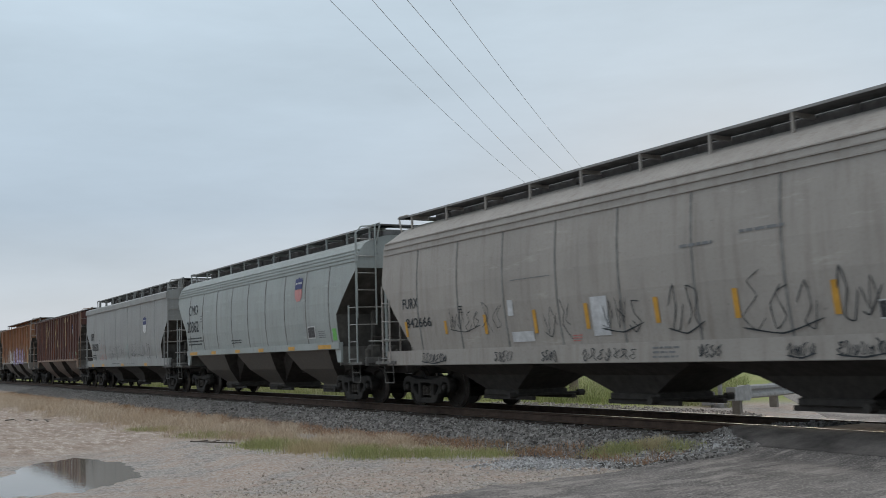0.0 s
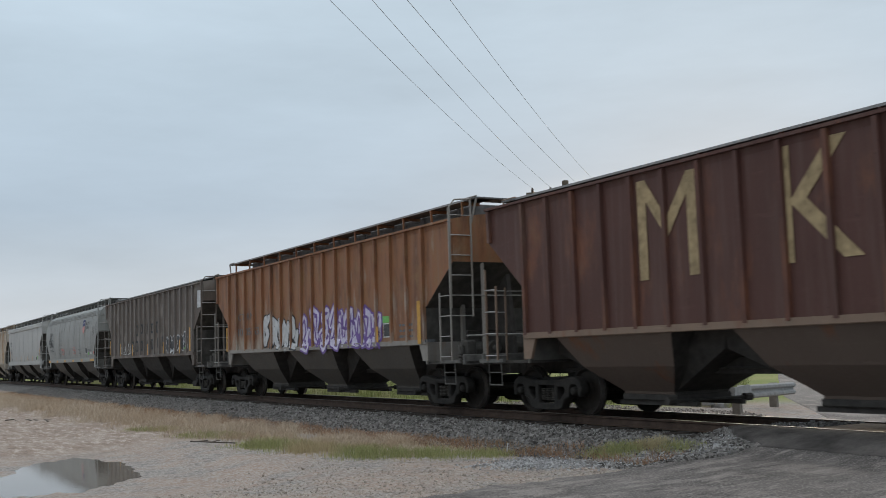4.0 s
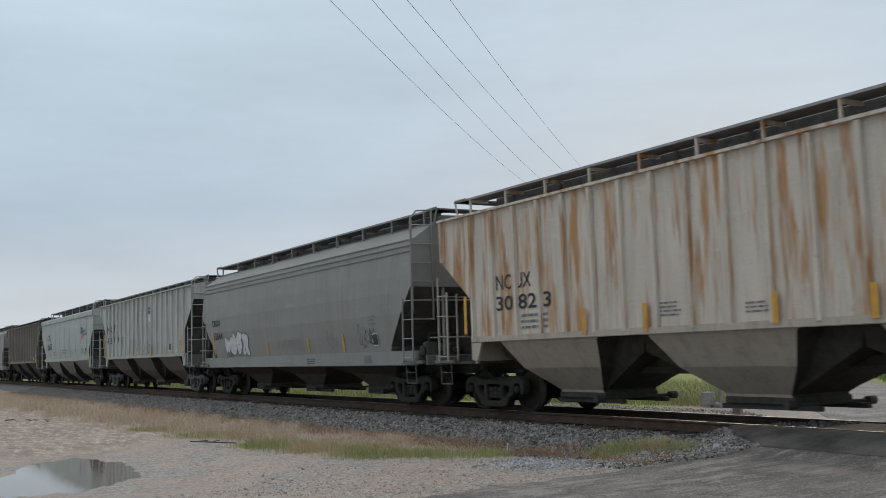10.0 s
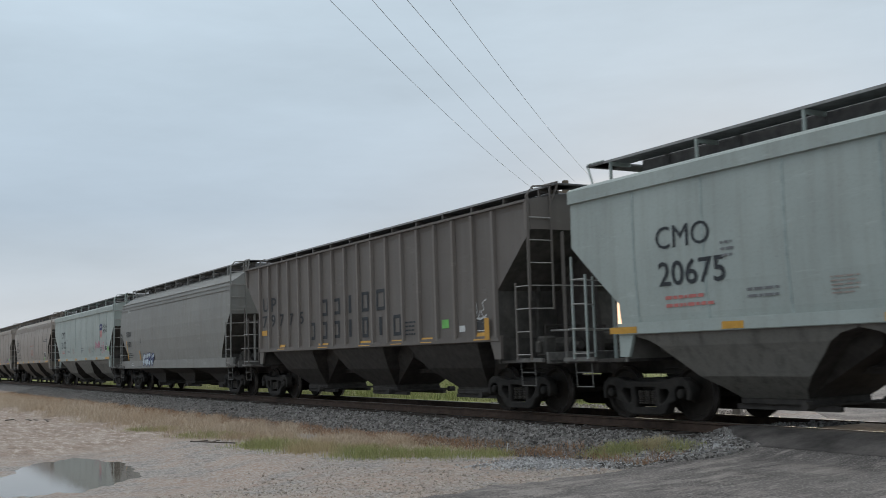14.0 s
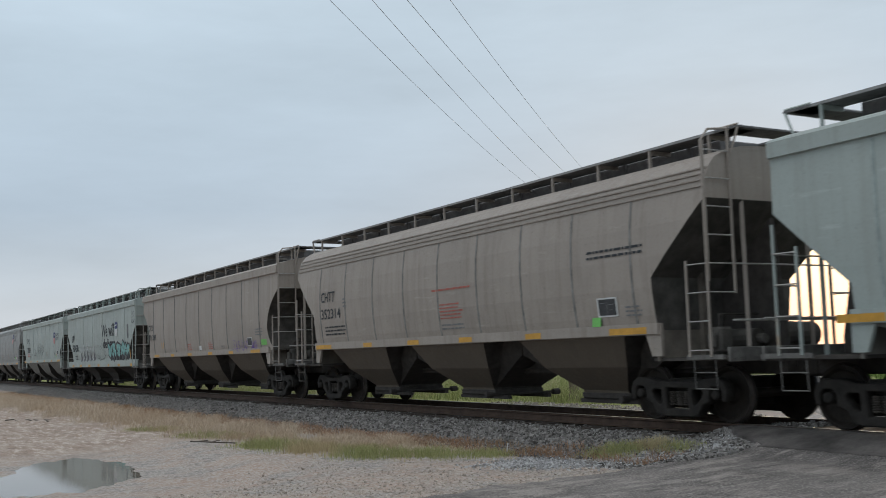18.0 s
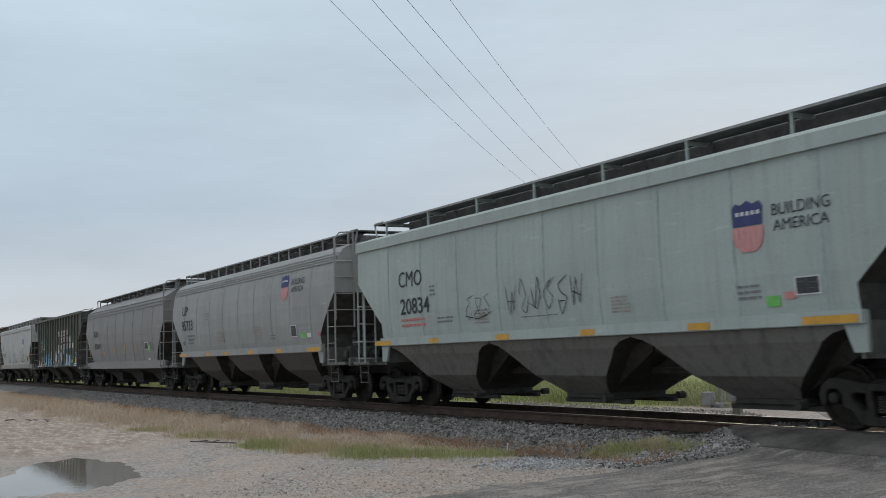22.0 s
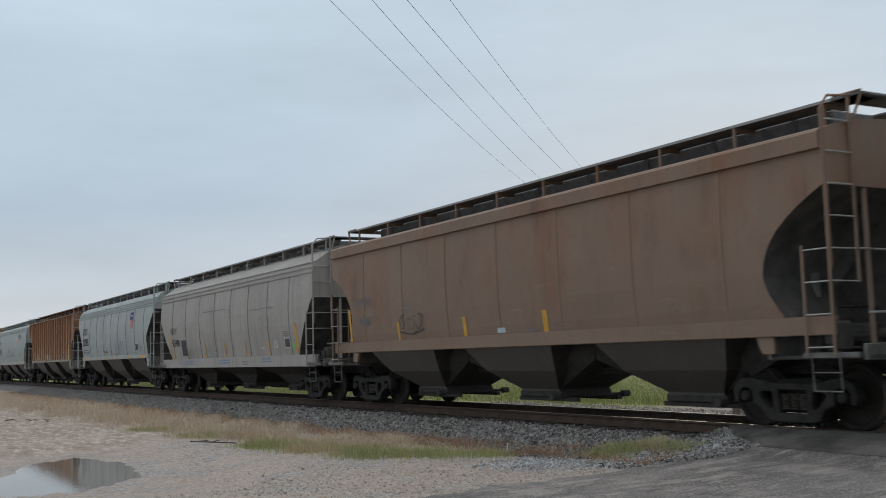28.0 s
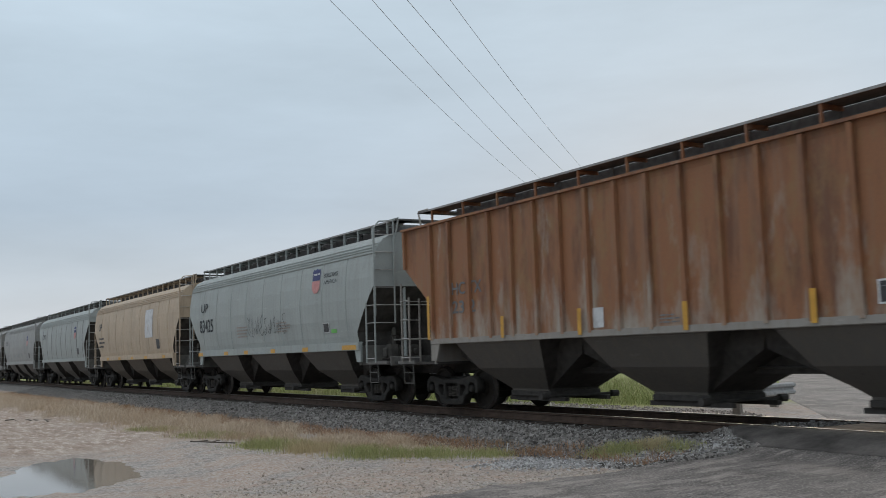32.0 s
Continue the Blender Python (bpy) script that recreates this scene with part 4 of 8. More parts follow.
# ---- track ----
def build_track():
    track = new("railway_track")
    tagged(track, "single track of rusty steel rails on wooden ties in grey ballast", "railway track", kind="structure")
    prof = [(-0.07, -0.17), (0.07, -0.17), (0.07, -0.155), (0.012, -0.135), (0.010, -0.05), (0.036, -0.035), (0.037, -0.006), (0.028, 0.0), (-0.028, 0.0), (-0.037, -0.006), (-0.036, -0.035), (-0.010, -0.05), (-0.012, -0.135), (-0.07, -0.155)]
    for y in (0.0, 1.5):
        bm = bmesh.new()
        a = [bm.verts.new((-900, y + p, z)) for p, z in prof]
        b = [bm.verts.new((80, y + p, z)) for p, z in prof]
        for i in range(len(prof)):
            f = bm.faces.new((a[(i + 1) % len(prof)], a[i], b[i], b[(i + 1) % len(prof)]))
            f.material_index = 1 if i in (6, 7, 8) else 0
        bmesh.ops.recalc_face_normals(bm, faces=bm.faces)
        part("rail", mesh_of("rail", bm, [M_RAIL, M_RAILTOP]), None, track)
    bm = bmesh.new()
    box(bm, -0.115, 0.115, -0.55, 2.05, -0.35, -0.175, bevel=0.012)
    tie = mesh_of("tie", bm, M_TIE)
    rng = random.Random(5)
    for i in range(110):
        o = part("tie", tie, None, track)
        o.location = (-11.6 - i * 0.53, rng.uniform(-0.05, 0.05), rng.uniform(-0.015, 0.01))
        o.rotation_euler = (0, 0, radians(rng.uniform(-1, 1)))
    return track


def stones(name, count, place, size, mat, seed, label, category):
    """Many broken stones in one mesh."""
    rs = np.random.RandomState(seed)
    base = np.array([(1, 0, -0.4), (-1, 0, -0.4), (0, 1, -0.4), (0, -1, -0.4), (0.55, 0.5, 0.6), (-0.6, 0.45, 0.5), (0.1, -0.65, 0.65)])
    tris = [(0, 2, 4), (2, 5, 4), (2, 1, 5), (1, 3, 6), (1, 6, 5), (3, 0, 6), (0, 4, 6), (4, 5, 6)]
    p = place(rs, count)
    k = len(p)
    sc = size * np.exp(rs.normal(0, 0.35, (k, 1))) * rs.uniform(0.65, 1.25, (k, 3))
    a = rs.uniform(0, 2 * np.pi, k)
    tilt = rs.uniform(-0.6, 0.6, (k, 2))
    v = base[None] * sc[:, None] + rs.normal(0, 0.12, (k, 7, 3)) * size
    ca, sa = np.cos(a)[:, None], np.sin(a)[:, None]
    v = np.stack([v[..., 0] * ca - v[..., 1] * sa, v[..., 0] * sa + v[..., 1] * ca, v[..., 2] + tilt[:, :1] * v[..., 0] + tilt[:, 1:] * v[..., 1]], -1)
    v += p[:, None]
    f = (np.array(tris)[None] + 7 * np.arange(k)[:, None, None]).reshape(-1, 3)
    me = bpy.data.meshes.new(name)
    me.from_pydata(v.reshape(-1, 3).tolist(), [], f.tolist())
    me.materials.append(mat)
    return tagged(new(name, me), label, category, kind="stuff")


def stone_material(name, dark, light):
    m, n, l, b = nodes(name)
    g = n.new("ShaderNodeNewGeometry")
    v = coords(n, l, shuffle=False)
    f = noise_tex(n, l, v, 30.0, 3.0)
    c = mixc(n, l, g.outputs["Random Per Island"], dark, light)
    c = mixc(n, l, remap(n, l, f, 0.4, 0.7, 0, 0.4), c, tuple(x * 0.6 for x in dark))
    l.new(c, b.inputs["Base Color"])
    b.inputs["Roughness"].default_value = 0.9
    b.inputs["Specular IOR Level"].default_value = 0.2
    return m


def blades(name, count, place, height, width, mat, seed, label, category="grass", lean=0.35):
    """Grass blades, two faces each, in one mesh."""
    rs = np.random.RandomState(seed)
    p, hs = place(rs, count)
    k = len(p)
    a = rs.uniform(0, 2 * np.pi, k)
    h = height * hs * rs.uniform(0.55, 1.25, k)
    w = width * rs.uniform(0.6, 1.4, k)
    dx, dy = np.cos(a) * w, np.sin(a) * w
    lx, ly = rs.normal(0, lean, k) * h, rs.normal(0, lean, k) * h
    z = np.zeros(k)
    v = np.stack([np.stack([p[:, 0] - dx, p[:, 1] - dy, p[:, 2] - 0.03], -1), np.stack([p[:, 0] + dx, p[:, 1] + dy, p[:, 2] - 0.03], -1),
                  np.stack([p[:, 0] + dx * 0.7 + lx * 0.35, p[:, 1] + dy * 0.7 + ly * 0.35, p[:, 2] + h * 0.6], -1), np.stack([p[:, 0] - dx * 0.7 + lx * 0.35, p[:, 1] - dy * 0.7 + ly * 0.35, p[:, 2] + h * 0.6], -1),
                  np.stack([p[:, 0] + lx, p[:, 1] + ly, p[:, 2] + h], -1)], 1)
    i = 5 * np.arange(k)[:, None]
    quads = (i + np.array([[0, 1, 2, 3]])).tolist()
    tris = (i + np.array([[3, 2, 4]])).tolist()
    me = bpy.data.meshes.new(name)
    me.from_pydata(v.reshape(-1, 3).tolist(), [], quads + tris)
    me.materials.append(mat)
    return tagged(new(name, me), label, category, kind="stuff")


def grass_material(name, a, b_, c_):
    m, n, l, b = nodes(name)
    g = n.new("ShaderNodeNewGeometry")
    v = coords(n, l, shuffle=False)
    big = noise_tex(n, l, v, 0.55, 3.0)
    c = mixc(n, l, g.outputs["Random Per Island"], a, b_)
    c = mixc(n, l, remap(n, l, big, 0.48, 0.60, 0, 0.85), c, c_)
    l.new(c, b.inputs["Base Color"])
    b.inputs["Roughness"].default_value = 0.9
    b.inputs["Specular IOR Level"].default_value = 0.1
    return m


def in_band(rs, count, xa, xb, near, far, power=1.0):
    """Places between two border lines y = near(x) and y = far(x), denser towards xb."""
    x = xb + (xa - xb) * rs.uniform(0, 1, count) ** power
    t = rs.uniform(0, 1, count)
    y = near(x) + (far(x) - near(x)) * t
    return x, y, t


def build_cover():
    st = stone_material("ballast_stone", (0.062, 0.057, 0.052), (0.36, 0.345, 0.325))

    def ballast(rs, count):
        x, y, t = in_band(rs, count, -75, -10.9, lambda x: np.full_like(x, -2.8), lambda x: np.full_like(x, -0.12), 1.9)
        y2 = np.where(rs.uniform(0, 1, count) < 0.12, rs.uniform(0.1, 1.4, count), y)
        k = (x < np.interp(y2, [-1.1, -0.6, 0], [-10.8, -11.8, -12.4])) | (y2 > 0.05)
        return np.stack([x, y2, ground_z(x, y2) + 0.005], -1)[k]
    stones("ballast", 46000, ballast, 0.0235, st, 3, "broken grey granite ballast along the rails", "ballast")

    def spill(rs, count):
        t = rs.uniform(0, 1, count)
        x = -13.4 + 2.3 * t + rs.normal(0, 0.28, count)
        y = -3.4 + 2.3 * t ** 0.8 + rs.normal(0, 0.42, count)
        k = (x < np.interp(y, [-3, -1.2, -0.6, 0], [-10.9, -10.9, -11.7, -12.3])) & (y < -0.3)
        return np.stack([x, y, ground_z(x, y) + 0.005], -1)[k]
    stones("loose_stones", 7500, spill, 0.019, stone_material("pale_stone", (0.20, 0.195, 0.19), (0.58, 0.58, 0.575)), 4, "loose pale stones spilled at the road edge", "stones")

    def far_gravel(rs, count):
        x = rs.uniform(-30, -12.5, count)
        y = 3.0 + 4.6 * rs.uniform(0, 1, count) ** 1.2
        k = y < -0.55 * x - 3.2
        return np.stack([x, y, ground_z(x, y) + 0.005], -1)[k]
    stones("roadside_gravel", 9000, far_gravel, 0.03, stone_material("dusty_stone", (0.16, 0.14, 0.125), (0.46, 0.42, 0.38)), 14, "coarse dusty gravel round the guard rail", "gravel")

    def lot(rs, count):
        x, y, t = in_band(rs, count, -26, -10.8, lambda x: np.full_like(x, -10.5), lambda x: np.interp(x, [-26, -20, -17, -15, -12], [-7.4, -6.6, -5.3, -4.0, -2.4]), 1.2)
        keep = rs.uniform(0, 1, count) < np.interp(x, [-20, -16.5, -14.5, -12.2], [0.0, 0.0, 0.4, 1.0])
        keep &= (x > -14.3) | (y > -7.5)
        keep &= ((x - PUDDLE[0]) / 3.9) ** 2 + ((y - PUDDLE[1]) / 2.2) ** 2 > 1
        return np.stack([x, y, ground_z(x, y)], -1)[keep]
    stones("gravel", 22000, lot, 0.012, stone_material("limestone_chip", (0.24, 0.20, 0.165), (0.60, 0.535, 0.46)), 6, "fine pale gravel scattered over the dirt lot", "gravel")

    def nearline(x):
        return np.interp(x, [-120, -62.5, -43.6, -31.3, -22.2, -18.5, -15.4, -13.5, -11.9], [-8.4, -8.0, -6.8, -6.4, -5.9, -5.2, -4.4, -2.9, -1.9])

    def farline(x):
        return np.interp(x, [-120, -60, -34, -20, -15, -11.9], [-3.2, -3.1, -2.8, -2.4, -2.1, -1.5])

    dry = grass_material("dry_grass", (0.40, 0.315, 0.225), (0.66, 0.56, 0.44), (0.47, 0.36, 0.25))
    ruddy = grass_material("ruddy_grass", (0.24, 0.14, 0.085), (0.42, 0.27, 0.175), (0.30, 0.20, 0.12))
    green = grass_material("green_grass", (0.25, 0.265, 0.11), (0.42, 0.42, 0.20), (0.50, 0.40, 0.25))

    def lumps(x, y):
        return np.clip(0.5 + 0.45 * np.sin(x * 1.7 + 2 * np.sin(y * 1.9)) * np.sin(y * 2.3 + x * 0.6) + 0.35 * np.sin(x * 4.3 + y * 3.7) * np.sin(x * 0.9 - y * 5.1), 0, 1)

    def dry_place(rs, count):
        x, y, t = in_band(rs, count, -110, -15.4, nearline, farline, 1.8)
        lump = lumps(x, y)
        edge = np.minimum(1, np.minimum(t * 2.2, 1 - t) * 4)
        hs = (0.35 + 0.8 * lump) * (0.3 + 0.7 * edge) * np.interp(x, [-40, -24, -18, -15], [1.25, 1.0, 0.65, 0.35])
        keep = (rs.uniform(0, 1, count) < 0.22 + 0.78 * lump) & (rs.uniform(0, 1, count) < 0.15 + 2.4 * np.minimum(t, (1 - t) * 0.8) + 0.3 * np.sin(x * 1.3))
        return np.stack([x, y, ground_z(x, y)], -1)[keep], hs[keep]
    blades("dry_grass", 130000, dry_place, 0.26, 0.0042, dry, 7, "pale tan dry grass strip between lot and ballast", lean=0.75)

    def ruddy_place(rs, count):
        x, y, t = in_band(rs, count, -70, -11.6, lambda x: farline(x) - 0.9, lambda x: farline(x) + 0.15, 1.4)
        k = rs.uniform(0, 1, count) < (0.15 + 0.85 * lumps(x * 0.8 + 3, y)) * np.interp(x, [-16, -14.5, -13.4, -11.6], [1.0, 0.75, 0.3, 0.7])
        return np.stack([x, y, ground_z(x, y)], -1)[k], (0.4 + 0.6 * lumps(x, y))[k]
    blades("ruddy_grass", 38000, ruddy_place, 0.17, 0.0045, ruddy, 17, "short reddish-brown dead grass beside the ballast", lean=0.8)

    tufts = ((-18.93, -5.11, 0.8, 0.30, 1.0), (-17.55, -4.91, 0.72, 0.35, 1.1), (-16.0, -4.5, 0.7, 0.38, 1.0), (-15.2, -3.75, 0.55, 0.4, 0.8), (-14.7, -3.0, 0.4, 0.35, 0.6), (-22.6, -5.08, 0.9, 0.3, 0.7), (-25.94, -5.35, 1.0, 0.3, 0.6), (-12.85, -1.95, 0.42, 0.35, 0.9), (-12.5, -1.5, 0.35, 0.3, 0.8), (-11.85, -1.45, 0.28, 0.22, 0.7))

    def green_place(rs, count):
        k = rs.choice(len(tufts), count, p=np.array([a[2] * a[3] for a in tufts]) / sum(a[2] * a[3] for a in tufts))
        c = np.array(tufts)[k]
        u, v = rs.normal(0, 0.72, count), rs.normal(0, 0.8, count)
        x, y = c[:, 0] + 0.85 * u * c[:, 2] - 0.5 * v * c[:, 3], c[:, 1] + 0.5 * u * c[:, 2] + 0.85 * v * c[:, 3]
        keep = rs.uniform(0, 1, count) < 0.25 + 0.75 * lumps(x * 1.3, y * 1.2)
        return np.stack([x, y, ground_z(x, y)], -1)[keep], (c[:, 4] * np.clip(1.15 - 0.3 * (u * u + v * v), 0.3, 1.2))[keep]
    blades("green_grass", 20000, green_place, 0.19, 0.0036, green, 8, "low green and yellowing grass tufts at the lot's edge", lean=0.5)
    weeds = grass_material("field_weeds", (0.19, 0.23, 0.085), (0.37, 0.385, 0.17), (0.42, 0.39, 0.24))

    def weed_place(rs, count):
        x = -21 - 90 * rs.uniform(0, 1, count) ** 1.5
        y = 5.5 + 16 * rs.uniform(0, 1, count) ** 1.4
        lump = 0.5 + 0.5 * np.sin(x * 0.8 + 1) * np.sin(y * 0.9 + 0.3 * x)
        k = (y < -x * 1.05 - 13.0) & (y > np.interp(x, [-45, -28, -22], [5.6, 7.2, 8.6]))
        return np.stack([x, y, ground_z(x, y)], -1)[k], (0.35 + 0.8 * lump)[k]
    def verge_place(rs, count):
        t = rs.uniform(0, 1, count) ** 1.3
        side = 0.6 + 7.0 * rs.uniform(0, 1, count)
        x, y = -24 - 60 * t, 19.2 + 63.5 * t
        x, y = x + 0.73 * side, y + 0.68 * side
        lump = 0.5 + 0.5 * np.sin(x * 0.5 + 2) * np.sin(y * 0.7)
        return np.stack([x, y, ground_z(x, y)], -1), np.minimum(1.0, 0.25 + 0.18 * side) * (0.5 + 0.7 * lump)
    blades("verge_weeds", 16000, verge_place, 0.9, 0.02, grass_material("verge_green", (0.09, 0.14, 0.035), (0.20, 0.26, 0.08), (0.15, 0.19, 0.06)), 19, "deep green weeds on the verge past the far road", lean=0.5)
    blades("field_weeds", 75000, weed_place, 0.55, 0.009, weeds, 9, "tall yellow-green weeds in the field past the track", lean=0.6)


build_track()
build_cover()


# ---- behind the train: pole line, guard rail, signal mast, far trees ----
def build_poles():
    wood = plain("grey_pole_wood", (0.16, 0.13, 0.10), 0.9, 0.0, 0.3)
    glass = plain("brown_insulator", (0.12, 0.09, 0.08), 0.3, 0.0, 0.1)
    wire_m = plain("weathered_wire", (0.44, 0.48, 0.52), 0.6, 0.3, 0.1)
    starts = [(-28.72, 7.80), (-28.36, 8.29), (-27.78, 9.10), (-27.42, 9.60)]
    mids = [(-12.79, -6.56), (-12.57, -6.01), (-12.61, -5.34), (-12.48, -4.68)]
    a, d = Vector(starts[0]), Vector(starts[3])
    c = (a + d) / 2
    u = (d - a).normalized()
    pole = new("utility_pole")
    pole.location = (c.x, c.y, -0.45)
    tagged(pole, "weathered wooden utility pole with one crossarm", "utility pole")
    bm = bmesh.new()
    rings = []
    for z, r in ((-0.6, 0.17), (3, 0.15), (7.35, 0.11)):
        rings.append([bm.verts.new((r * math.cos(2 * math.pi * i / 12), r * math.sin(2 * math.pi * i / 12), z)) for i in range(12)])
    for p, q in zip(rings, rings[1:]):
        for i in range(12):
            bm.faces.new((p[i], p[(i + 1) % 12], q[(i + 1) % 12], q[i]))
    bm.faces.new(rings[-1])
    part("pole", bm, wood, pole)
    bm = bmesh.new()
    box(bm, -1.32, 1.32, -0.055, 0.055, 6.88, 7.0)
    arm = part("crossarm", bm, wood, pole)
    arm.rotation_euler = (0, 0, math.atan2(u.y, u.x))
    bm = bmesh.new()
    for s in (-1, 1):
        bar(bm, (s * 0.75, 0.0, 6.92), (0, 0.1, 6.3), 0.018, 4)
    br = part("arm_brace", bm, M_GALV, pole)
    br.rotation_euler = (0, 0, math.atan2(u.y, u.x))
    for i, (sx, sy) in enumerate(starts):
        bm = bmesh.new()
        seg = 10
        prev = None
        for z, r in ((7.0, 0.02), (7.04, 0.055), (7.07, 0.035), (7.09, 0.055), (7.12, 0.03), (7.15, 0.035)):
            ring = [bm.verts.new((sx - c.x + r * math.cos(2 * math.pi * k / seg), sy - c.y + r * math.sin(2 * math.pi * k / seg), z)) for k in range(seg)]
            if prev:
                for k in range(seg):
                    bm.faces.new((prev[k], prev[(k + 1) % seg], ring[(k + 1) % seg], ring[k]))
            prev = ring
        bm.faces.new(prev)
        part("insulator", bm, glass, pole)
    for (sx, sy), (mx, my) in zip(starts, mids):
        bm = bmesh.new()
        prev = None
        for i in range(33):
            t = i / 32
            p = Vector((sx + (mx - sx) * 2.05 * t, sy + (my - sy) * 2.05 * t, 6.70 - 0.60 * 4 * t * (1 - t)))
            if prev is not None:
                bar(bm, prev, p, 0.0042, 5)
            prev = p
        w = new("overhead_wire", mesh_of("overhead_wire", bm, wire_m))
        tagged(w, "thin grey overhead wire strung from the pole", "wire", "overhead wires")


def build_guard_rail():
    gr = new("guard_rail")
    gr.location = (-18.9, 6.8, -0.44)
    ang = math.atan2(2.84, -1.44)
    gr.rotation_euler = (0, 0, ang)
    tagged(gr, "short galvanised guard rail with wooden posts beside the road", "guard rail")
    bm = bmesh.new()
    prof = [(0.0, 0.27), (-0.07, 0.31), (-0.07, 0.37), (0.0, 0.42), (0.0, 0.46), (-0.07, 0.51), (-0.07, 0.57), (0.0, 0.61)]
    rings = [[bm.verts.new((x, -0.13 + y + off, z + up)) for y, z in prof] for x, off, up in ((-0.4, 0, 0.09), (4.6, 0, -0.01), (4.6, 0.012, -0.01), (-0.4, 0.012, 0.09))]
    for a, b in zip(rings, rings[1:] + rings[:1]):
        for i in range(len(prof) - 1):
            bm.faces.new((a[i], a[i + 1], b[i + 1], b[i]))
    bmesh.ops.recalc_face_normals(bm, faces=bm.faces)
    part("beam", bm, M_ZINC_LIT_EDGE, gr)
    bm = bmesh.new()
    # flared end shoe, wrapped round the beam's end
    prism(bm, [(-0.75, 0.36), (0.25, 0.31), (0.42, 0.39), (0.42, 0.62), (0.25, 0.70), (-0.75, 0.68), (-0.86, 0.52)], -0.24, -0.205)
    prism(bm, [(-0.85, 0.36), (-0.74, 0.36), (-0.74, 0.68), (-0.85, 0.68)], -0.235, -0.02)
    part("end_terminal", bm, M_ZINC_LIT_EDGE, gr)
    wood = plain("weathered_post", (0.20, 0.18, 0.155), 0.9)
    for x in (0.0, 3.1):
        bm = bmesh.new()
        box(bm, x - 0.10, x + 0.10, -0.1, 0.10, -0.3, 0.64, bevel=0.015)
        part("post", bm, wood, gr)
    mast = new("signal_mast")
    mast.location = (-21.4, 8.7, -0.44)
    tagged(mast, "galvanised crossing signal mast with control box at its foot", "signal mast")
    bm = bmesh.new()
    bar(bm, (0, 0, 0), (0, 0, 4.0), 0.065, 12)
    part("pole", bm, M_ZINC_LIT_EDGE, mast)
    bm = bmesh.new()
    box(bm, -0.2, 0.2, -0.2, 0.2, -0.1, 0.12, bevel=0.03)
    part("base", bm, M_ZINC_LIT_EDGE, mast)
    bm = bmesh.new()
    box(bm, -0.34, -0.06, -0.40, -0.12, 0.05, 0.42, bevel=0.02)
    part("control_box", bm, M_ZINC_LIT_EDGE, mast)
    bm = bmesh.new()
    bar(bm, (0.0, -0.075, 1.25), (0.0, -0.09, 1.25), 0.09, 14)
    part("round_tag", bm, M_WHITE, mast)


def build_far_trees():
    bark = plain("tree_bark", (0.07, 0.055, 0.04), 0.9)
    leaf = grass_material("tree_leaves", (0.035, 0.06, 0.02), (0.07, 0.10, 0.035), (0.05, 0.07, 0.03))
    rng = random.Random(11)
    protos = []
    for k in range(3):
        rs = np.random.RandomState(30 + k)
        t = new("tree")
        tagged(t, "dark green broadleaf tree far across the field", "tree", "trees across the field")
        bm = bmesh.new()
        bar(bm, (0, 0, -0.3), (0.1, 0, 2.2), 0.22, 8)
        for i in range(5):
            a = i * 1.3 + k
            bar(bm, (0.1, 0, 1.8 + 0.2 * i), (1.6 * math.cos(a), 1.6 * math.sin(a), 3.4 + 0.35 * i), 0.08, 5)
        part("trunk", bm, bark, t)
        cl = rs.normal(0, 1, (26, 3)) * (1.6, 1.6, 1.0) + (0, 0, 4.3)
        idx = rs.randint(0, 26, 1500)
        c = cl[idx] + rs.normal(0, 0.45, (1500, 3))
        d1 = rs.normal(0, 0.16, (1500, 3))
        d2 = rs.normal(0, 0.16, (1500, 3))
        v = np.stack([c - d1, c + d2, c + d1, c - d2], 1).reshape(-1, 3)
        me = bpy.data.meshes.new("crown")
        me.from_pydata(v.tolist(), [], (np.arange(1500)[:, None] * 4 + np.arange(4)).tolist())
        me.materials.append(leaf)
        part("crown", me, None, t)
        protos.append(t)
    places = []
    for i in range(46):
        az = radians(-88 + i * 0.66 + rng.uniform(-0.5, 0.5))
        r = rng.uniform(300, 480)
        places.append((r * math.sin(az), -12 + r * math.cos(az)))
    for i, (x, y) in enumerate(places):
        m = pose(x, y, -0.45, 0, 0, rng.uniform(0, 360))
        if i < 3:
            protos[i].matrix_basis = m
        else:
            copy_thing(protos[i % 3], m)


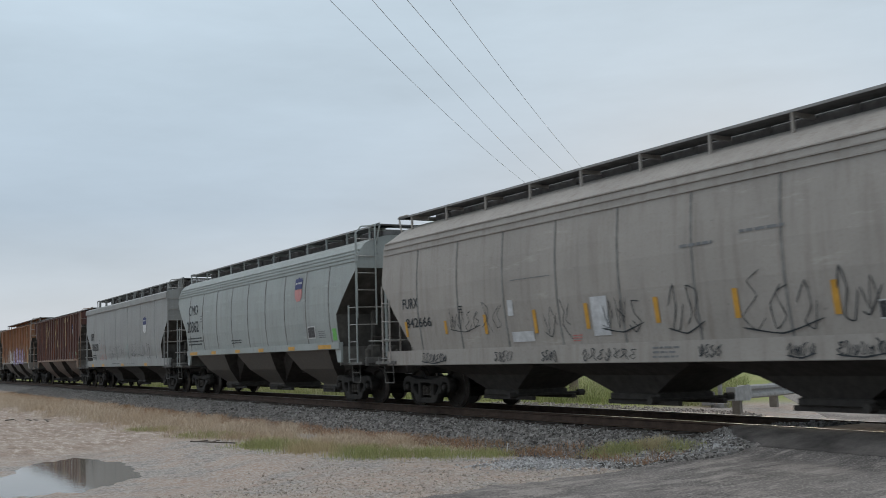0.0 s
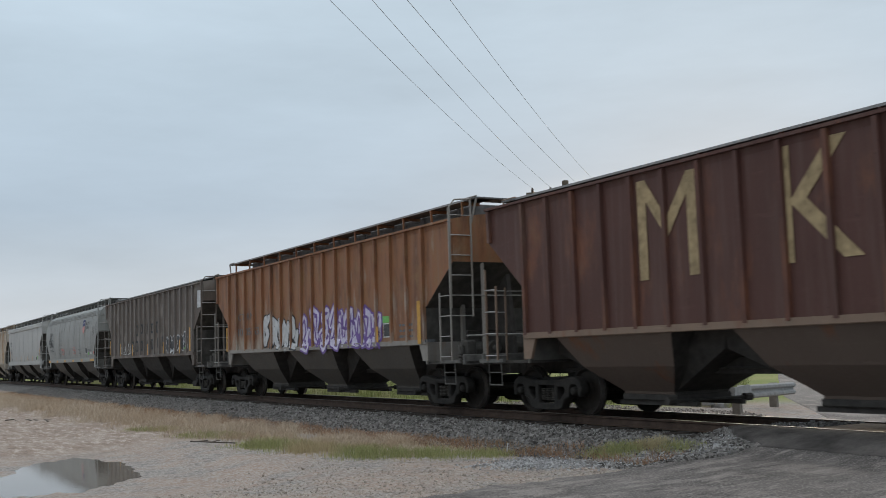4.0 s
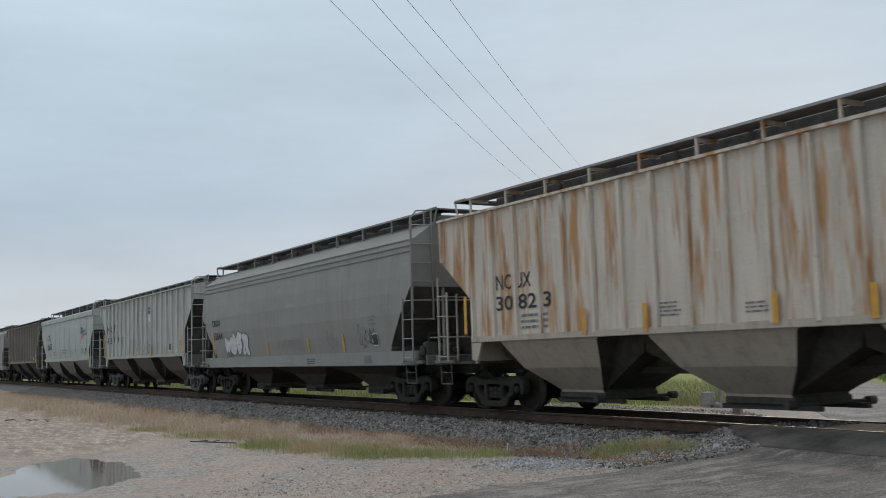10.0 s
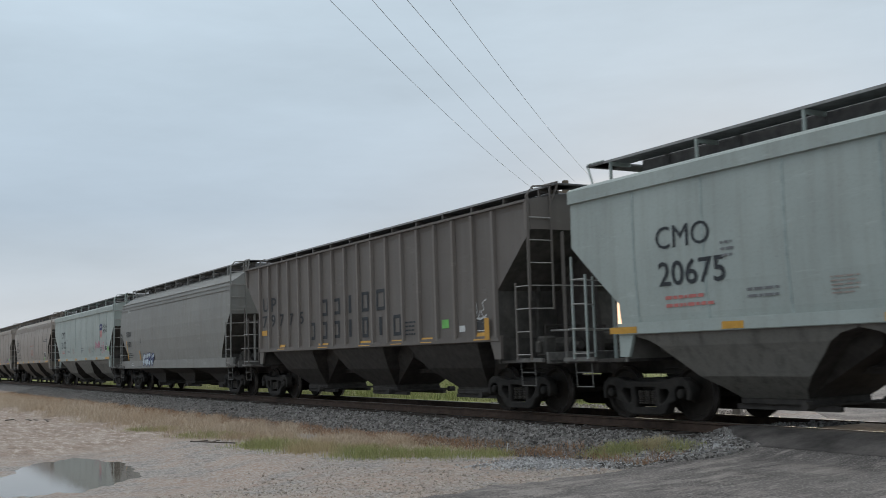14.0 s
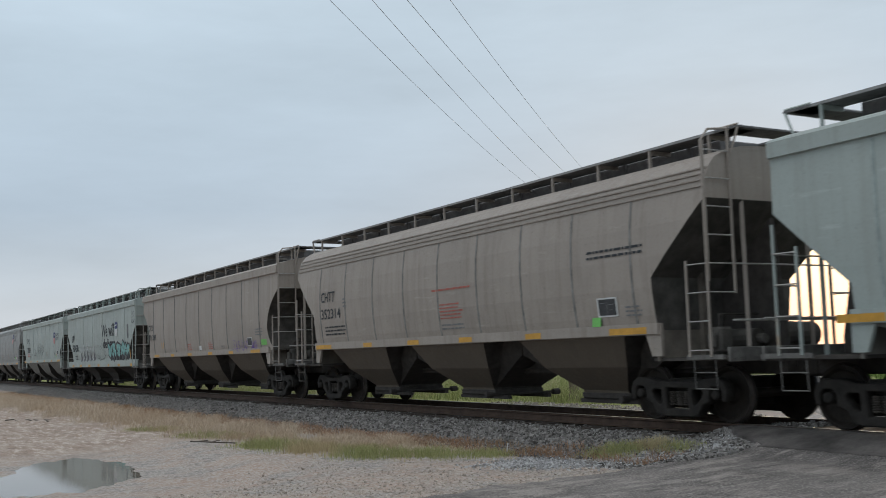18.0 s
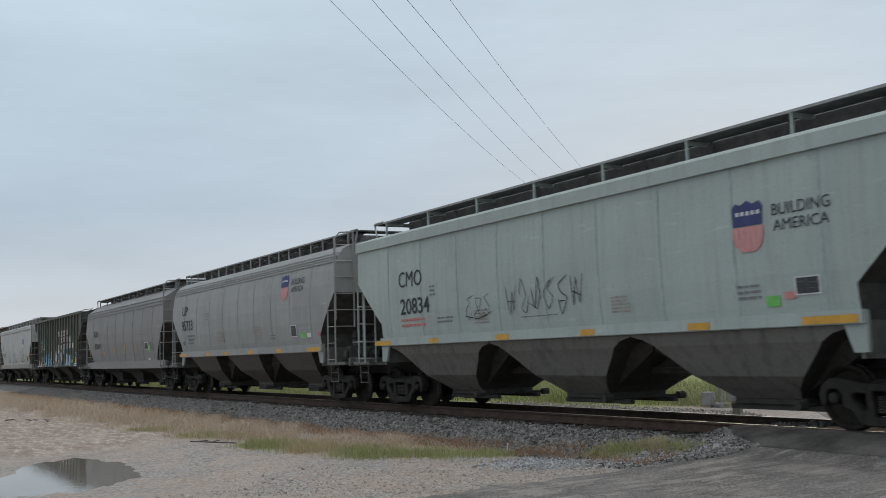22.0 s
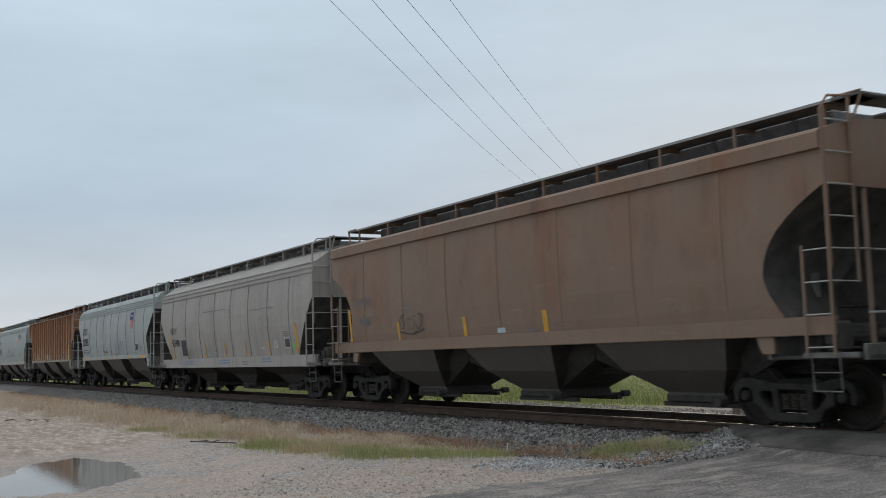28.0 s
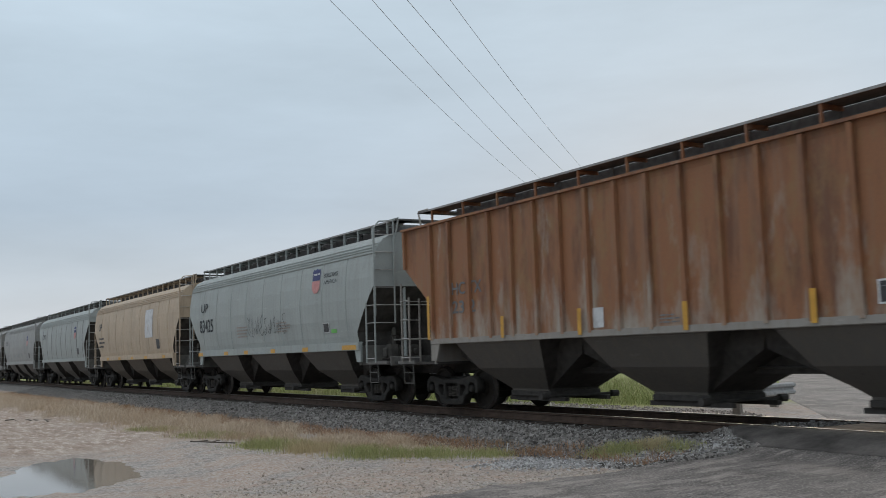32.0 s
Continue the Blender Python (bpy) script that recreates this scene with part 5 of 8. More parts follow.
def build_debris():
    wood = plain("grey_stick_wood", (0.10, 0.085, 0.07), 0.9)
    bm = bmesh.new()
    pts = [Vector((-21.81, -5.9, 0)), Vector((-21.48, -5.71, 0)), Vector((-21.04, -5.55, 0)), Vector((-20.62, -5.33, 0))]
    for p in pts:
        p.z = float(ground_z(p.x, p.y)) + 0.012
    for a, b in zip(pts, pts[1:]):
        bar(bm, a, b, 0.014, 6)
    for k, (dx, dy) in enumerate(((0.12, 0.2), (-0.1, 0.22), (0.05, -0.2), (0.18, 0.1))):
        a = pts[k % 3].lerp(pts[k % 3 + 1], 0.5)
        bar(bm, a, a + Vector((dx, dy, 0.02)), 0.010, 5)
    tagged(new("fallen_branch", mesh_of("fallen_branch", bm, wood)), "dark fallen branch lying at the grass edge", "branch")
    bm = bmesh.new()
    bar(bm, (-14.6, -2.75, -0.5), (-14.58, -2.73, -0.27), 0.012, 6)
    tagged(new("marker_stake", mesh_of("marker_stake", bm, M_WHITE)), "small white stake in the grass edge", "stake")
    bm = bmesh.new()
    rs = random.Random(3)
    for i in range(9):
        x, y = -39.4 + i * 0.5, -7.2 + 0.08 * i + rs.uniform(-0.15, 0.15)
        z = float(ground_z(x, y)) + 0.01
        bar(bm, (x, y, z), (x + rs.uniform(0.2, 0.7), y + rs.uniform(-0.3, 0.3), z), rs.uniform(0.008, 0.02), 5)
    tagged(new("debris", mesh_of("debris", bm, wood)), "dark sticks and mud clods on the dirt", "debris", kind="stuff")


build_poles()
build_debris()
build_guard_rail()
build_far_trees()


# ---- lettering and marks on the car sides ----
GLYPHS = {}


def glyph_mesh(s):
    """Flat letters as vertices and faces, capital height 1."""
    if s not in GLYPHS:
        cu = bpy.data.curves.new("letters", "FONT")
        cu.body, cu.size, cu.resolution_u, cu.offset = s, 1.0, 3, 0.018 if s[-1].islower() else 0.0 if any(c in s for c in "MNWK") else 0.012
        ob = bpy.data.objects.new("letters", cu)
        scene.collection.objects.link(ob)
        dg = bpy.context.evaluated_depsgraph_get()
        me = bpy.data.meshes.new_from_object(ob.evaluated_get(dg))
        v = [tuple(p.co) for p in me.vertices]
        f = [tuple(p.vertices) for p in me.polygons]
        bpy.data.objects.remove(ob)
        bpy.data.curves.remove(cu)
        bpy.data.meshes.remove(me)
        h = 0.70
        x0 = min(p[0] for p in v)
        v = [((p[0] - x0) / h, p[1] / h) for p in v]
        GLYPHS[s] = (v, f, max(p[0] for p in v))
    return GLYPHS[s]


def side_y(sp, z, out):
    y = half_width(sp.profile, z)
    if z < sp.sill[1]:
        y = half_width(sp.profile, max(sp.sill[1], sp.zbot)) + 0.045
    return -(y + out)


def lettering(car, sp, s, x, z, h, mat, width=None, out=0.014, label=""):
    """Letters on the near side: x is their start, z their foot, h the capital height."""
    v, f, w = glyph_mesh(s)
    kx = h * 0.92 if width is None else width / w
    me = bpy.data.meshes.new("lettering")
    me.from_pydata([(x + a * kx, side_y(sp, z + b * h, out), z + b * h) for a, b in v], [], f)
    me.materials.append(mat)
    return part("lettering", me, None, car, label)


def patch(car, sp, name, x0, x1, z0, z1, mat, out=0.013, label=""):
    """A flat painted or stuck-on field on the near side."""
    bm = bmesh.new()
    k = max(1, int((z1 - z0) / 0.25))
    rows = [[bm.verts.new((x, side_y(sp, z0 + (z1 - z0) * i / k, out), z0 + (z1 - z0) * i / k)) for x in (x0, x1)] for i in range(k + 1)]
    for a, b in zip(rows, rows[1:]):
        bm.faces.new((a[0], a[1], b[1], b[0]))
    return part(name, bm, mat, car, label)


def placard(car, sp, x0, x1, z0, z1):
    """A bolted notice board: white rim, dark fields, two lines of pale print."""
    w, h = x1 - x0, z1 - z0
    board = patch(car, sp, "placard", x0, x1, z0, z1, M_WHITE, 0.013, "black and white placard")
    patch(car, sp, "placard_field", x0 + 0.07 * w, x1 - 0.07 * w, z0 + 0.08 * h, z1 - 0.08 * h, M_PLACARD, 0.017)
    for a, b, c, d in ((0.14, 0.40, 0.70, 0.74), (0.58, 0.84, 0.62, 0.66), (0.485, 0.505, 0.12, 0.88), (0.58, 0.76, 0.34, 0.37)):
        patch(car, sp, "placard_print", x0 + a * w, x0 + b * w, z0 + c * h, z0 + d * h, M_GREYINK, 0.020)


def small_print(car, sp, x, z, w, h, lines, mat, seed=0):
    """Lines of print too small to read, as bars."""
    rng = random.Random(seed + int(x * 100))
    bm = bmesh.new()
    lh = h / lines
    fat = 0.17 if lines == 1 and w > 1.2 else 0.42
    for i in range(lines):
        zz = z + h - (i + 0.75) * lh
        xx = x
        end = x + w * rng.uniform(0.7, 1.0)
        while xx < end - 0.03:
            ww = min(rng.uniform(0.04, 0.2), end - xx)
            vs = [bm.verts.new((a, side_y(sp, b, 0.014), b)) for a, b in ((xx, zz), (xx + ww, zz), (xx + ww, zz + lh * fat), (xx, zz + lh * fat))]
            bm.faces.new(vs)
            xx += ww + 0.03
    part("small_print", bm, mat, car)


def emblem(car, sp, x, z, h, low, top=None):
    """A plain shield: dark crown above, coloured field below."""
    w = h * 0.80
    top = top or M_NAVY
    for name, mat, pts in (("emblem_field", low, [(-0.48, 0.49), (-0.5, 0.35), (-0.44, 0.14), (-0.2, 0.0), (0.2, 0.0), (0.44, 0.14), (0.5, 0.35), (0.48, 0.49)]),
                           ("emblem_crown", top, [(-0.47, 0.51), (0.47, 0.51), (0.5, 0.86), (0.38, 0.97), (0.2, 0.92), (0.0, 1.0), (-0.2, 0.92), (-0.38, 0.97), (-0.5, 0.86)])):
        bm = bmesh.new()
        c = bm.verts.new((x, side_y(sp, z + h * (0.3 if low is mat else 0.76), 0.015), z + h * (0.3 if low is mat else 0.76)))
        vs = [bm.verts.new((x + a * w, side_y(sp, z + b * h, 0.015), z + b * h)) for a, b in pts]
        for i in range(len(vs)):
            bm.faces.new((c, vs[i], vs[(i + 1) % len(vs)]))
        part(name, bm, mat, car)
    bm = bmesh.new()
    for k in range(5):
        xx = x - 0.36 * w + k * 0.165 * w
        vs = [bm.verts.new((a, side_y(sp, b, 0.019), b)) for a, b in ((xx, z + 0.71 * h), (xx + 0.1 * w, z + 0.71 * h), (xx + 0.1 * w, z + 0.79 * h), (xx, z + 0.79 * h))]
        bm.faces.new(vs)
    part("emblem_bars", bm, M_WHITE, car)
    bm = bmesh.new()
    for k in range(5):
        xx = x + (-0.36 + 0.18 * k) * w
        lo = z + (0.05 + 0.10 * abs(k - 2) ** 1.5 / 2.8) * h
        bm.faces.new([bm.verts.new((a, side_y(sp, b, 0.018), b)) for a, b in ((xx - 0.03 * w, lo), (xx + 0.03 * w, lo), (xx + 0.03 * w, z + 0.47 * h), (xx - 0.03 * w, z + 0.47 * h))])
    part("emblem_stripes", bm, M_PALEPINK if low is M_PINK else M_WHITE, car)


# strokes of made-up signs, in a unit cell: each a chain of points
SIGNS = (
    (((0.0, 0.55), (0.35, 1.0), (0.6, 0.55), (0.3, 0.1), (0.75, 0.0), (1.0, 0.5)),),
    (((0.05, 0.1), (0.5, 0.45), (0.2, 0.95), (0.8, 0.9), (0.65, 0.3), (1.0, 0.05)),),
    (((0.9, 1.0), (0.3, 0.85), (0.65, 0.55), (0.05, 0.3), (0.55, 0.0), (0.95, 0.25)),),
    (((0.1, 0.75), (0.4, 0.2), (0.6, 0.95), (0.95, 0.3)), ((0.0, 0.2), (0.5, 0.05), (1.0, 0.7))),
    (((0.0, 0.9), (0.25, 0.05), (0.55, 0.8), (0.75, 0.1), (1.0, 0.85)), ((0.15, 0.5), (0.9, 0.35))),
    (((0.6, 1.0), (0.05, 0.65), (0.35, 0.15), (0.8, 0.4), (0.45, 0.7), (0.95, 0.95)),),
    (((0.0, 0.3), (0.45, 0.0), (0.9, 0.35), (0.5, 0.65), (0.15, 0.9), (0.8, 1.0)), ((0.3, 0.4), (0.6, 0.25))),
    (((0.1, 1.0), (0.55, 0.7), (0.2, 0.35), (0.9, 0.0)), ((0.95, 0.9), (0.6, 0.45), (0.9, 0.2))),
)


def stroke(bm, sp, chain, thick, out):
    """A painted stroke on the near side, through a chain of points, with blunt rounded ends."""
    pts = []
    n = len(chain)
    for j in range(n - 1):
        p0, p1, p2, p3 = chain[max(0, j - 1)], chain[j], chain[j + 1], chain[min(n - 1, j + 2)]
        for q in range(5):
            t = q / 5
            c = 0.5 * (2 * p1 + (p2 - p0) * t + (2 * p0 - 5 * p1 + 4 * p2 - p3) * t * t + (3 * p1 - p0 - 3 * p2 + p3) * t ** 3)
            pts.append(c.lerp(p1.lerp(p2, t), 0.45))
    pts.append(chain[-1])

    def on_side(x, z):
        z = min(4.0, max(1.0, z))
        return bm.verts.new((x, side_y(sp, z, out + 0.00018 * j), z))
    prev = None
    for j, p in enumerate(pts):
        d = pts[min(j + 1, len(pts) - 1)] - pts[max(j - 1, 0)]
        d = d.normalized() if d.length > 1e-6 else Vector((1, 0))
        k = 0.5 * (0.45 if j in (0, len(pts) - 1) else 1.0 + 0.18 * math.sin(1.3 * j))
        nn = Vector((-d.y, d.x)) * thick * k
        if j in (0, len(pts) - 1):
            p = p + d * thick * (0.3 if j else -0.3)
        cur = (on_side(p.x - nn.x, p.y - nn.y), on_side(p.x + nn.x, p.y + nn.y))
        if prev:
            bm.faces.new((prev[0], cur[0], cur[1], prev[1]))
        prev = cur


def signs(rng, x0, x1, z0, z1, cells, wild=0.10):
    """A row of made-up signs, leaning and uneven: lists of chains, one list a cell."""
    cw, h = (x1 - x0) / cells, z1 - z0
    lean, rows, last = rng.uniform(0.0, 0.25), [], None
    for i in range(cells):
        k = rng.choice([q for q in range(len(SIGNS)) if q != last])
        last = k
        up, tall = rng.uniform(-0.06, 0.06), rng.uniform(0.82, 1.0)
        rows.append([[Vector((x0 + cw * (i + 0.06 + 0.88 * a + (b - 0.5) * lean + rng.uniform(-wild, wild) * 0.7), z0 + h * (up + b * tall + rng.uniform(-wild, wild) * 0.6))) for a, b in ch] for ch in SIGNS[k]])
    return rows


def scrawl(car, sp, x0, x1, z0, z1, mat, seed, strokes=9, thick=0.035, label="painted graffiti scrawl"):
    """A quick spray-painted tag of thin running strokes."""
    rng = random.Random(seed)
    w, h = x1 - x0, z1 - z0
    cells = max(2, min(strokes + 3, round(w / (0.62 * h))))
    bm = bmesh.new()
    for i, cell in enumerate(signs(rng, x0, x1, z0, z1, cells, 0.14)):
        for k, ch in enumerate(cell):
            stroke(bm, sp, ch, thick * rng.uniform(0.4, 0.8), 0.021 + 0.0006 * (i % 5) + 0.0003 * k)
    if rng.random() < 0.5:
        stroke(bm, sp, [Vector((x0, z0 + 0.1 * h)), Vector((x0 + 0.5 * w, z0 - 0.02)), Vector((x1, z0 + 0.2 * h))], thick * 0.8, 0.0245)
    part("graffiti", bm, mat, car, label)


def bubble(car, sp, x0, x1, z0, z1, fill, edge, seed, cells, thick=0.3, accent=None, rim=0.10, label="large painted graffiti letters"):
    """A painted piece of fat signs: dark rim below, filled signs, thin accents on top."""
    rng = random.Random(seed)
    rows = signs(rng, x0 + 0.1, x1 - 0.1, z0 + 0.12, z1 - 0.12, cells, 0.07)
    if edge is not None:
        bm = bmesh.new()
        for i, cell in enumerate(rows):
            for k, ch in enumerate(cell):
                stroke(bm, sp, ch, thick + 2 * rim, 0.010 + 0.0006 * (i % 4) + 0.0003 * k)
        part("graffiti_outline", bm, edge, car)
    for i, cell in enumerate(rows):
        bm = bmesh.new()
        for k, ch in enumerate(cell):
            stroke(bm, sp, ch, thick, 0.0145 + 0.0008 * (i % 3) + 0.0003 * k)
        part("graffiti_letter", bm, fill, car, label)
    if accent is not None:
        bm = bmesh.new()
        for i, cell in enumerate(rows):
            for k, ch in enumerate(cell):
                off = Vector((rng.uniform(-0.05, 0.05), rng.uniform(-0.08, 0.04)))
                stroke(bm, sp, [p + off for p in ch], 0.075, 0.019 + 0.0006 * (i % 3) + 0.0003 * k)
                a = ch[rng.randrange(len(ch))]
                stroke(bm, sp, [a, a + Vector((rng.uniform(-0.25, 0.25), rng.uniform(-0.3, 0.3)))], 0.11, 0.021)
        part("graffiti_accent", bm, accent, car)


def zigzag(car, sp, x0, x1, z0, z1, teeth, pale, dark):
    """A row of pale sprayed triangles, each half filled with dark paint."""
    w = (x1 - x0) / teeth
    for k in range(teeth):
        a, top = x0 + k * w, z0 + (z1 - z0) * (0.75, 0.9, 1.0, 0.85, 0.8)[k % 5]
        bm = bmesh.new()
        stroke(bm, sp, [Vector((a + 0.35 * w, z0)), Vector((a + 0.5 * w, (z0 + top) / 2)), Vector((a + 0.75 * w, z0 + 0.05))], 0.26, 0.012)
        part("graffiti_outline", bm, dark, car)
        bm = bmesh.new()
        stroke(bm, sp, [Vector((a, z0)), Vector((a + 0.4 * w, top)), Vector((a + 0.42 * w, top)), Vector((a + 0.9 * w, z0)), Vector((a + 0.95 * w, z0))], 0.085, 0.017)
        part("graffiti_letter", bm, pale, car, "pale painted graffiti triangle")


def reflectors(car, sp, xs, mat=None, upright=False, z=None, h=None, w=None):
    for x in xs:
        if upright:
            zz = z if z else sp.sill[1] + 0.02
            bm = bmesh.new()
            o = 0.075 if sp.posts else 0.016
            hh = h or 0.5
            y = [-(half_width(sp.profile, b) + o) for b in (zz, zz + hh)]
            ww = w or 0.055
            bm.faces.new([bm.verts.new(p) for p in ((x - ww, y[0], zz), (x + ww, y[0], zz), (x + ww, y[1], zz + hh), (x - ww, y[1], zz + hh))])
            part("reflector", bm, mat or M_YELLOW, car, "yellow reflector strip")
        else:
            patch(car, sp, "reflector", x - (w or 0.24), x + (w or 0.24), z or sp.sill[0] + 0.02, (z or sp.sill[0] + 0.02) + (h or min(0.12, sp.sill[1] - sp.sill[0] - 0.08)), mat or M_YELLOW, 0.012, "yellow reflector strip")


def letter_block(car, sp, x0, x1, z0, z1, mat, line=0.085):
    """A painted letter that stays a plain shape: an upright bar, or a hollow block of one line width."""
    if x1 - x0 < 2.2 * line:
        patch(car, sp, "painted_letter", x0, x1, z0, z1, mat)
        return
    bm = bmesh.new()
    for a, b, c, d in ((x0, x0 + line, z0, z1), (x1 - line, x1, z0, z1), (x0 + line, x1 - line, z0, z0 + line), (x0 + line, x1 - line, z1 - line, z1)):
        bm.faces.new([bm.verts.new((x, side_y(sp, z, 0.013), z)) for x, z in ((a, c), (b, c), (b, d), (a, d))])
    part("painted_letter", bm, mat, car)


# ---- the train ----
GREY = paint("grey_car_paint", (0.285, 0.31, 0.315))
GREY_DARK = paint("dark_grey_car_paint", (0.235, 0.25, 0.245), grime_amt=0.4)
GREY_WARM = paint("warm_grey_car_paint", (0.325, 0.305, 0.28), grime_amt=0.45)
PALE_GREEN = paint("pale_green_grey_car_paint", (0.35, 0.42, 0.415), grime_amt=0.28, rust_amt=0.1, rust=(0.30, 0.17, 0.09), rust_size=0.5)
PALE_GREY = paint("pale_grey_car_paint", (0.40, 0.425, 0.43), grime_amt=0.22)
BLUE_GREY = paint("blue_grey_car_paint", (0.32, 0.37, 0.375), grime_amt=0.3)
RED_BROWN = paint("red_brown_car_paint", (0.085, 0.038, 0.031), grime=(0.16, 0.11, 0.09), grime_amt=0.45, rust_amt=0.42, rust=(0.13, 0.052, 0.03), rust_size=0.9)
RUST_ORANGE = paint("orange_rusted_car_paint", (0.36, 0.34, 0.30), rust_amt=1.0, rust=(0.198, 0.088, 0.042), rust_size=0.5, from_top=0.2, soft_edge=0.2, stretch=0.3)
DARK_BROWN = paint("soot_brown_car_paint", (0.105, 0.088, 0.076), grime=(0.20, 0.18, 0.16), grime_amt=0.35, blotch=0.5)
DARK_GREY2 = paint("soot_grey_car_paint", (0.135, 0.128, 0.12), grime=(0.22, 0.2, 0.18), grime_amt=0.3)
CREAM_RUST = paint("cream_rust_streaked_car_paint", (0.55, 0.525, 0.47), rust_amt=0.47, rust=(0.31, 0.165, 0.075), rust_size=0.3, stretch=0.11, soft_edge=0.12)
DARK_GREEN = paint("dark_green_car_paint", (0.050, 0.062, 0.048), rust_amt=0.40, rust=(0.075, 0.052, 0.040), rust_size=1.3, soft_edge=0.25, grime=(0.10, 0.105, 0.085), grime_amt=0.6)
BROWN = paint("faded_brown_car_paint", (0.215, 0.155, 0.115), rust_amt=0.6, rust=(0.165, 0.078, 0.042), rust_size=1.2, from_top=0.12, soft_edge=0.3)
TAN = paint("tan_dusty_car_paint", (0.44, 0.37, 0.28), grime_amt=0.4)
PALE_MINT = paint("pale_mint_ribbed_car_paint", (0.385, 0.43, 0.42), grime=(0.13, 0.10, 0.085), grime_amt=0.6, rust_amt=0.2, rust=(0.24, 0.15, 0.10), blotch=0.25)
POST_SILVER = paint("paler_silver_post_paint", (0.185, 0.175, 0.165), grime_amt=0.5)
POST_MINT = paint("paler_mint_post_paint", (0.44, 0.48, 0.47), grime=(0.13, 0.10, 0.085), grime_amt=0.6)
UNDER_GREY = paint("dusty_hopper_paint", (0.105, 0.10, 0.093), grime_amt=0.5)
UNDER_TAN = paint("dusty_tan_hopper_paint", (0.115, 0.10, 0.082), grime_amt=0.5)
UNDER_CREAM = paint("dusty_cream_hopper_paint", (0.40, 0.37, 0.32), grime_amt=0.5)
BLUE_GREY_DULL = paint("dull_blue_grey_car_paint", (0.285, 0.31, 0.31), grime_amt=0.35)
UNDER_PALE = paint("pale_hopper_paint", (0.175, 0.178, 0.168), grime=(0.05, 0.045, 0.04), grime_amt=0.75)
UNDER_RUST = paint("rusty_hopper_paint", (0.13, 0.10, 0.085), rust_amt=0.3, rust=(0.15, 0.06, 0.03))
GREY_WARM2 = paint("stained_grey_car_paint", (0.33, 0.325, 0.31), grime_amt=0.5)
GREY_COOL = paint("cool_grey_car_paint", (0.215, 0.225, 0.23), grime_amt=0.4)
GREY_DIRTY = paint("dirty_grey_end_paint", (0.27, 0.265, 0.25), grime_amt=0.5, rust_amt=0.12)
CREAM_DIRTY = paint("dirty_cream_end_paint", (0.42, 0.39, 0.34), grime_amt=0.5, rust_amt=0.15)
RED_BROWN_END = paint("dusty_brown_end_paint", (0.22, 0.16, 0.12), grime_amt=0.4, rust_amt=0.3, rust=(0.16, 0.06, 0.03))

# kinds of car: bulged sides on a slim sill, shorter bodies, deep sills, ribbed sides
BULGED = Spec("round", body=8.3, low=7.05, zs=3.5, zl=2.36, sill=(1.43, 1.62), seams=9, rb_posts=12)
BULGED_SHORT = Spec("round", body=7.95, low=6.86, zs=2.95, zl=1.85, sill=(1.38, 1.60), seams=9, rb_posts=18, mould=(3.80, 3.88, 3.95, 4.03))
BULGED_ROUND_END = Spec("fascia", body=8.22, low=7.2, zs=3.35, zl=2.1, sill=(1.42, 1.60), seams=9, rb_posts=13, curved=True)
DEEP = Spec("shoulder", body=8.08, low=6.85, zs=2.92, zl=1.45, sill=(0.98, 1.32), seams=8, rb_posts=10, long_sill=True, centre=False)
DEEP_SHORT = Spec("shoulder", body=7.86, low=6.5, zs=2.85, zl=1.45, sill=(0.98, 1.32), seams=8, rb_posts=10, long_sill=True, centre=False)
DEEP_PLAIN = Spec("shoulder", body=8.12, low=6.85, zs=2.8, zl=1.45, sill=(0.98, 1.32), seams=0, rb_posts=10, long_sill=True, centre=False)
HEX_DEEP = Spec("fascia", body=8.18, low=6.98, zs=2.92, zl=1.95, sill=(1.08, 1.40), seams=6, rb_posts=11, raked=0.12, long_sill=True, centre=False)
FLAT = Spec("fascia", body=8.17, low=6.95, zs=3.05, zl=1.98, sill=(1.45, 1.64), seams=9, rb_posts=8, scallop=True)
FLAT_PALE = Spec("fascia", body=8.17, low=7.28, zs=3.35, zl=2.15, sill=(1.32, 1.58), seams=7, rb_posts=10, long_sill=True, curved=True)
FLAT_WIDE = Spec("fascia", body=8.17, low=7.0, zs=3.35, zl=2.15, sill=(1.32, 1.58), seams=7, rb_posts=10, long_sill=True, curved=True)
RIBBED = Spec("post", body=8.27, low=6.98, zs=3.22, zl=2.27, sill=(1.44, 1.56), seams=0, posts=18, rb_posts=12, rbz=4.64)
RIBBED_LOW = Spec("post", body=8.2, low=6.95, zs=3.58, zl=2.46, sill=(1.44, 1.56), seams=0, posts=18, rb_posts=13, rbz=4.47)
RIBBED_FLUSH = Spec("post", body=8.2, low=6.95, zs=3.45, zl=2.4, sill=(1.46, 1.58), seams=0, posts=18, rb_posts=10, rbz=4.38)
RIBBED_PLAIN = Spec("post", body=8.12, low=6.78, zs=3.57, zl=2.54, sill=(1.14, 1.26), seams=0, posts=16, rb_posts=2, rbz=4.33, centre=False, chord=(4.08, 4.22))

CARS = []


def add_car(centre, label, sp, mat, under=None, trim=None, seam=None, truck="dark", post=None):
    """centre: where the car's middle stands at 0 s."""
    car = covered_hopper(label, sp, mat, under=under, trim=trim, seam=seam or (M_SEAMGREEN if sp is FLAT else M_SEAM if sp in (BULGED, BULGED_ROUND_END, DEEP, DEEP_SHORT) else None), truck=truck, post=post)
    CARS.append((car, centre))
    return car, sp


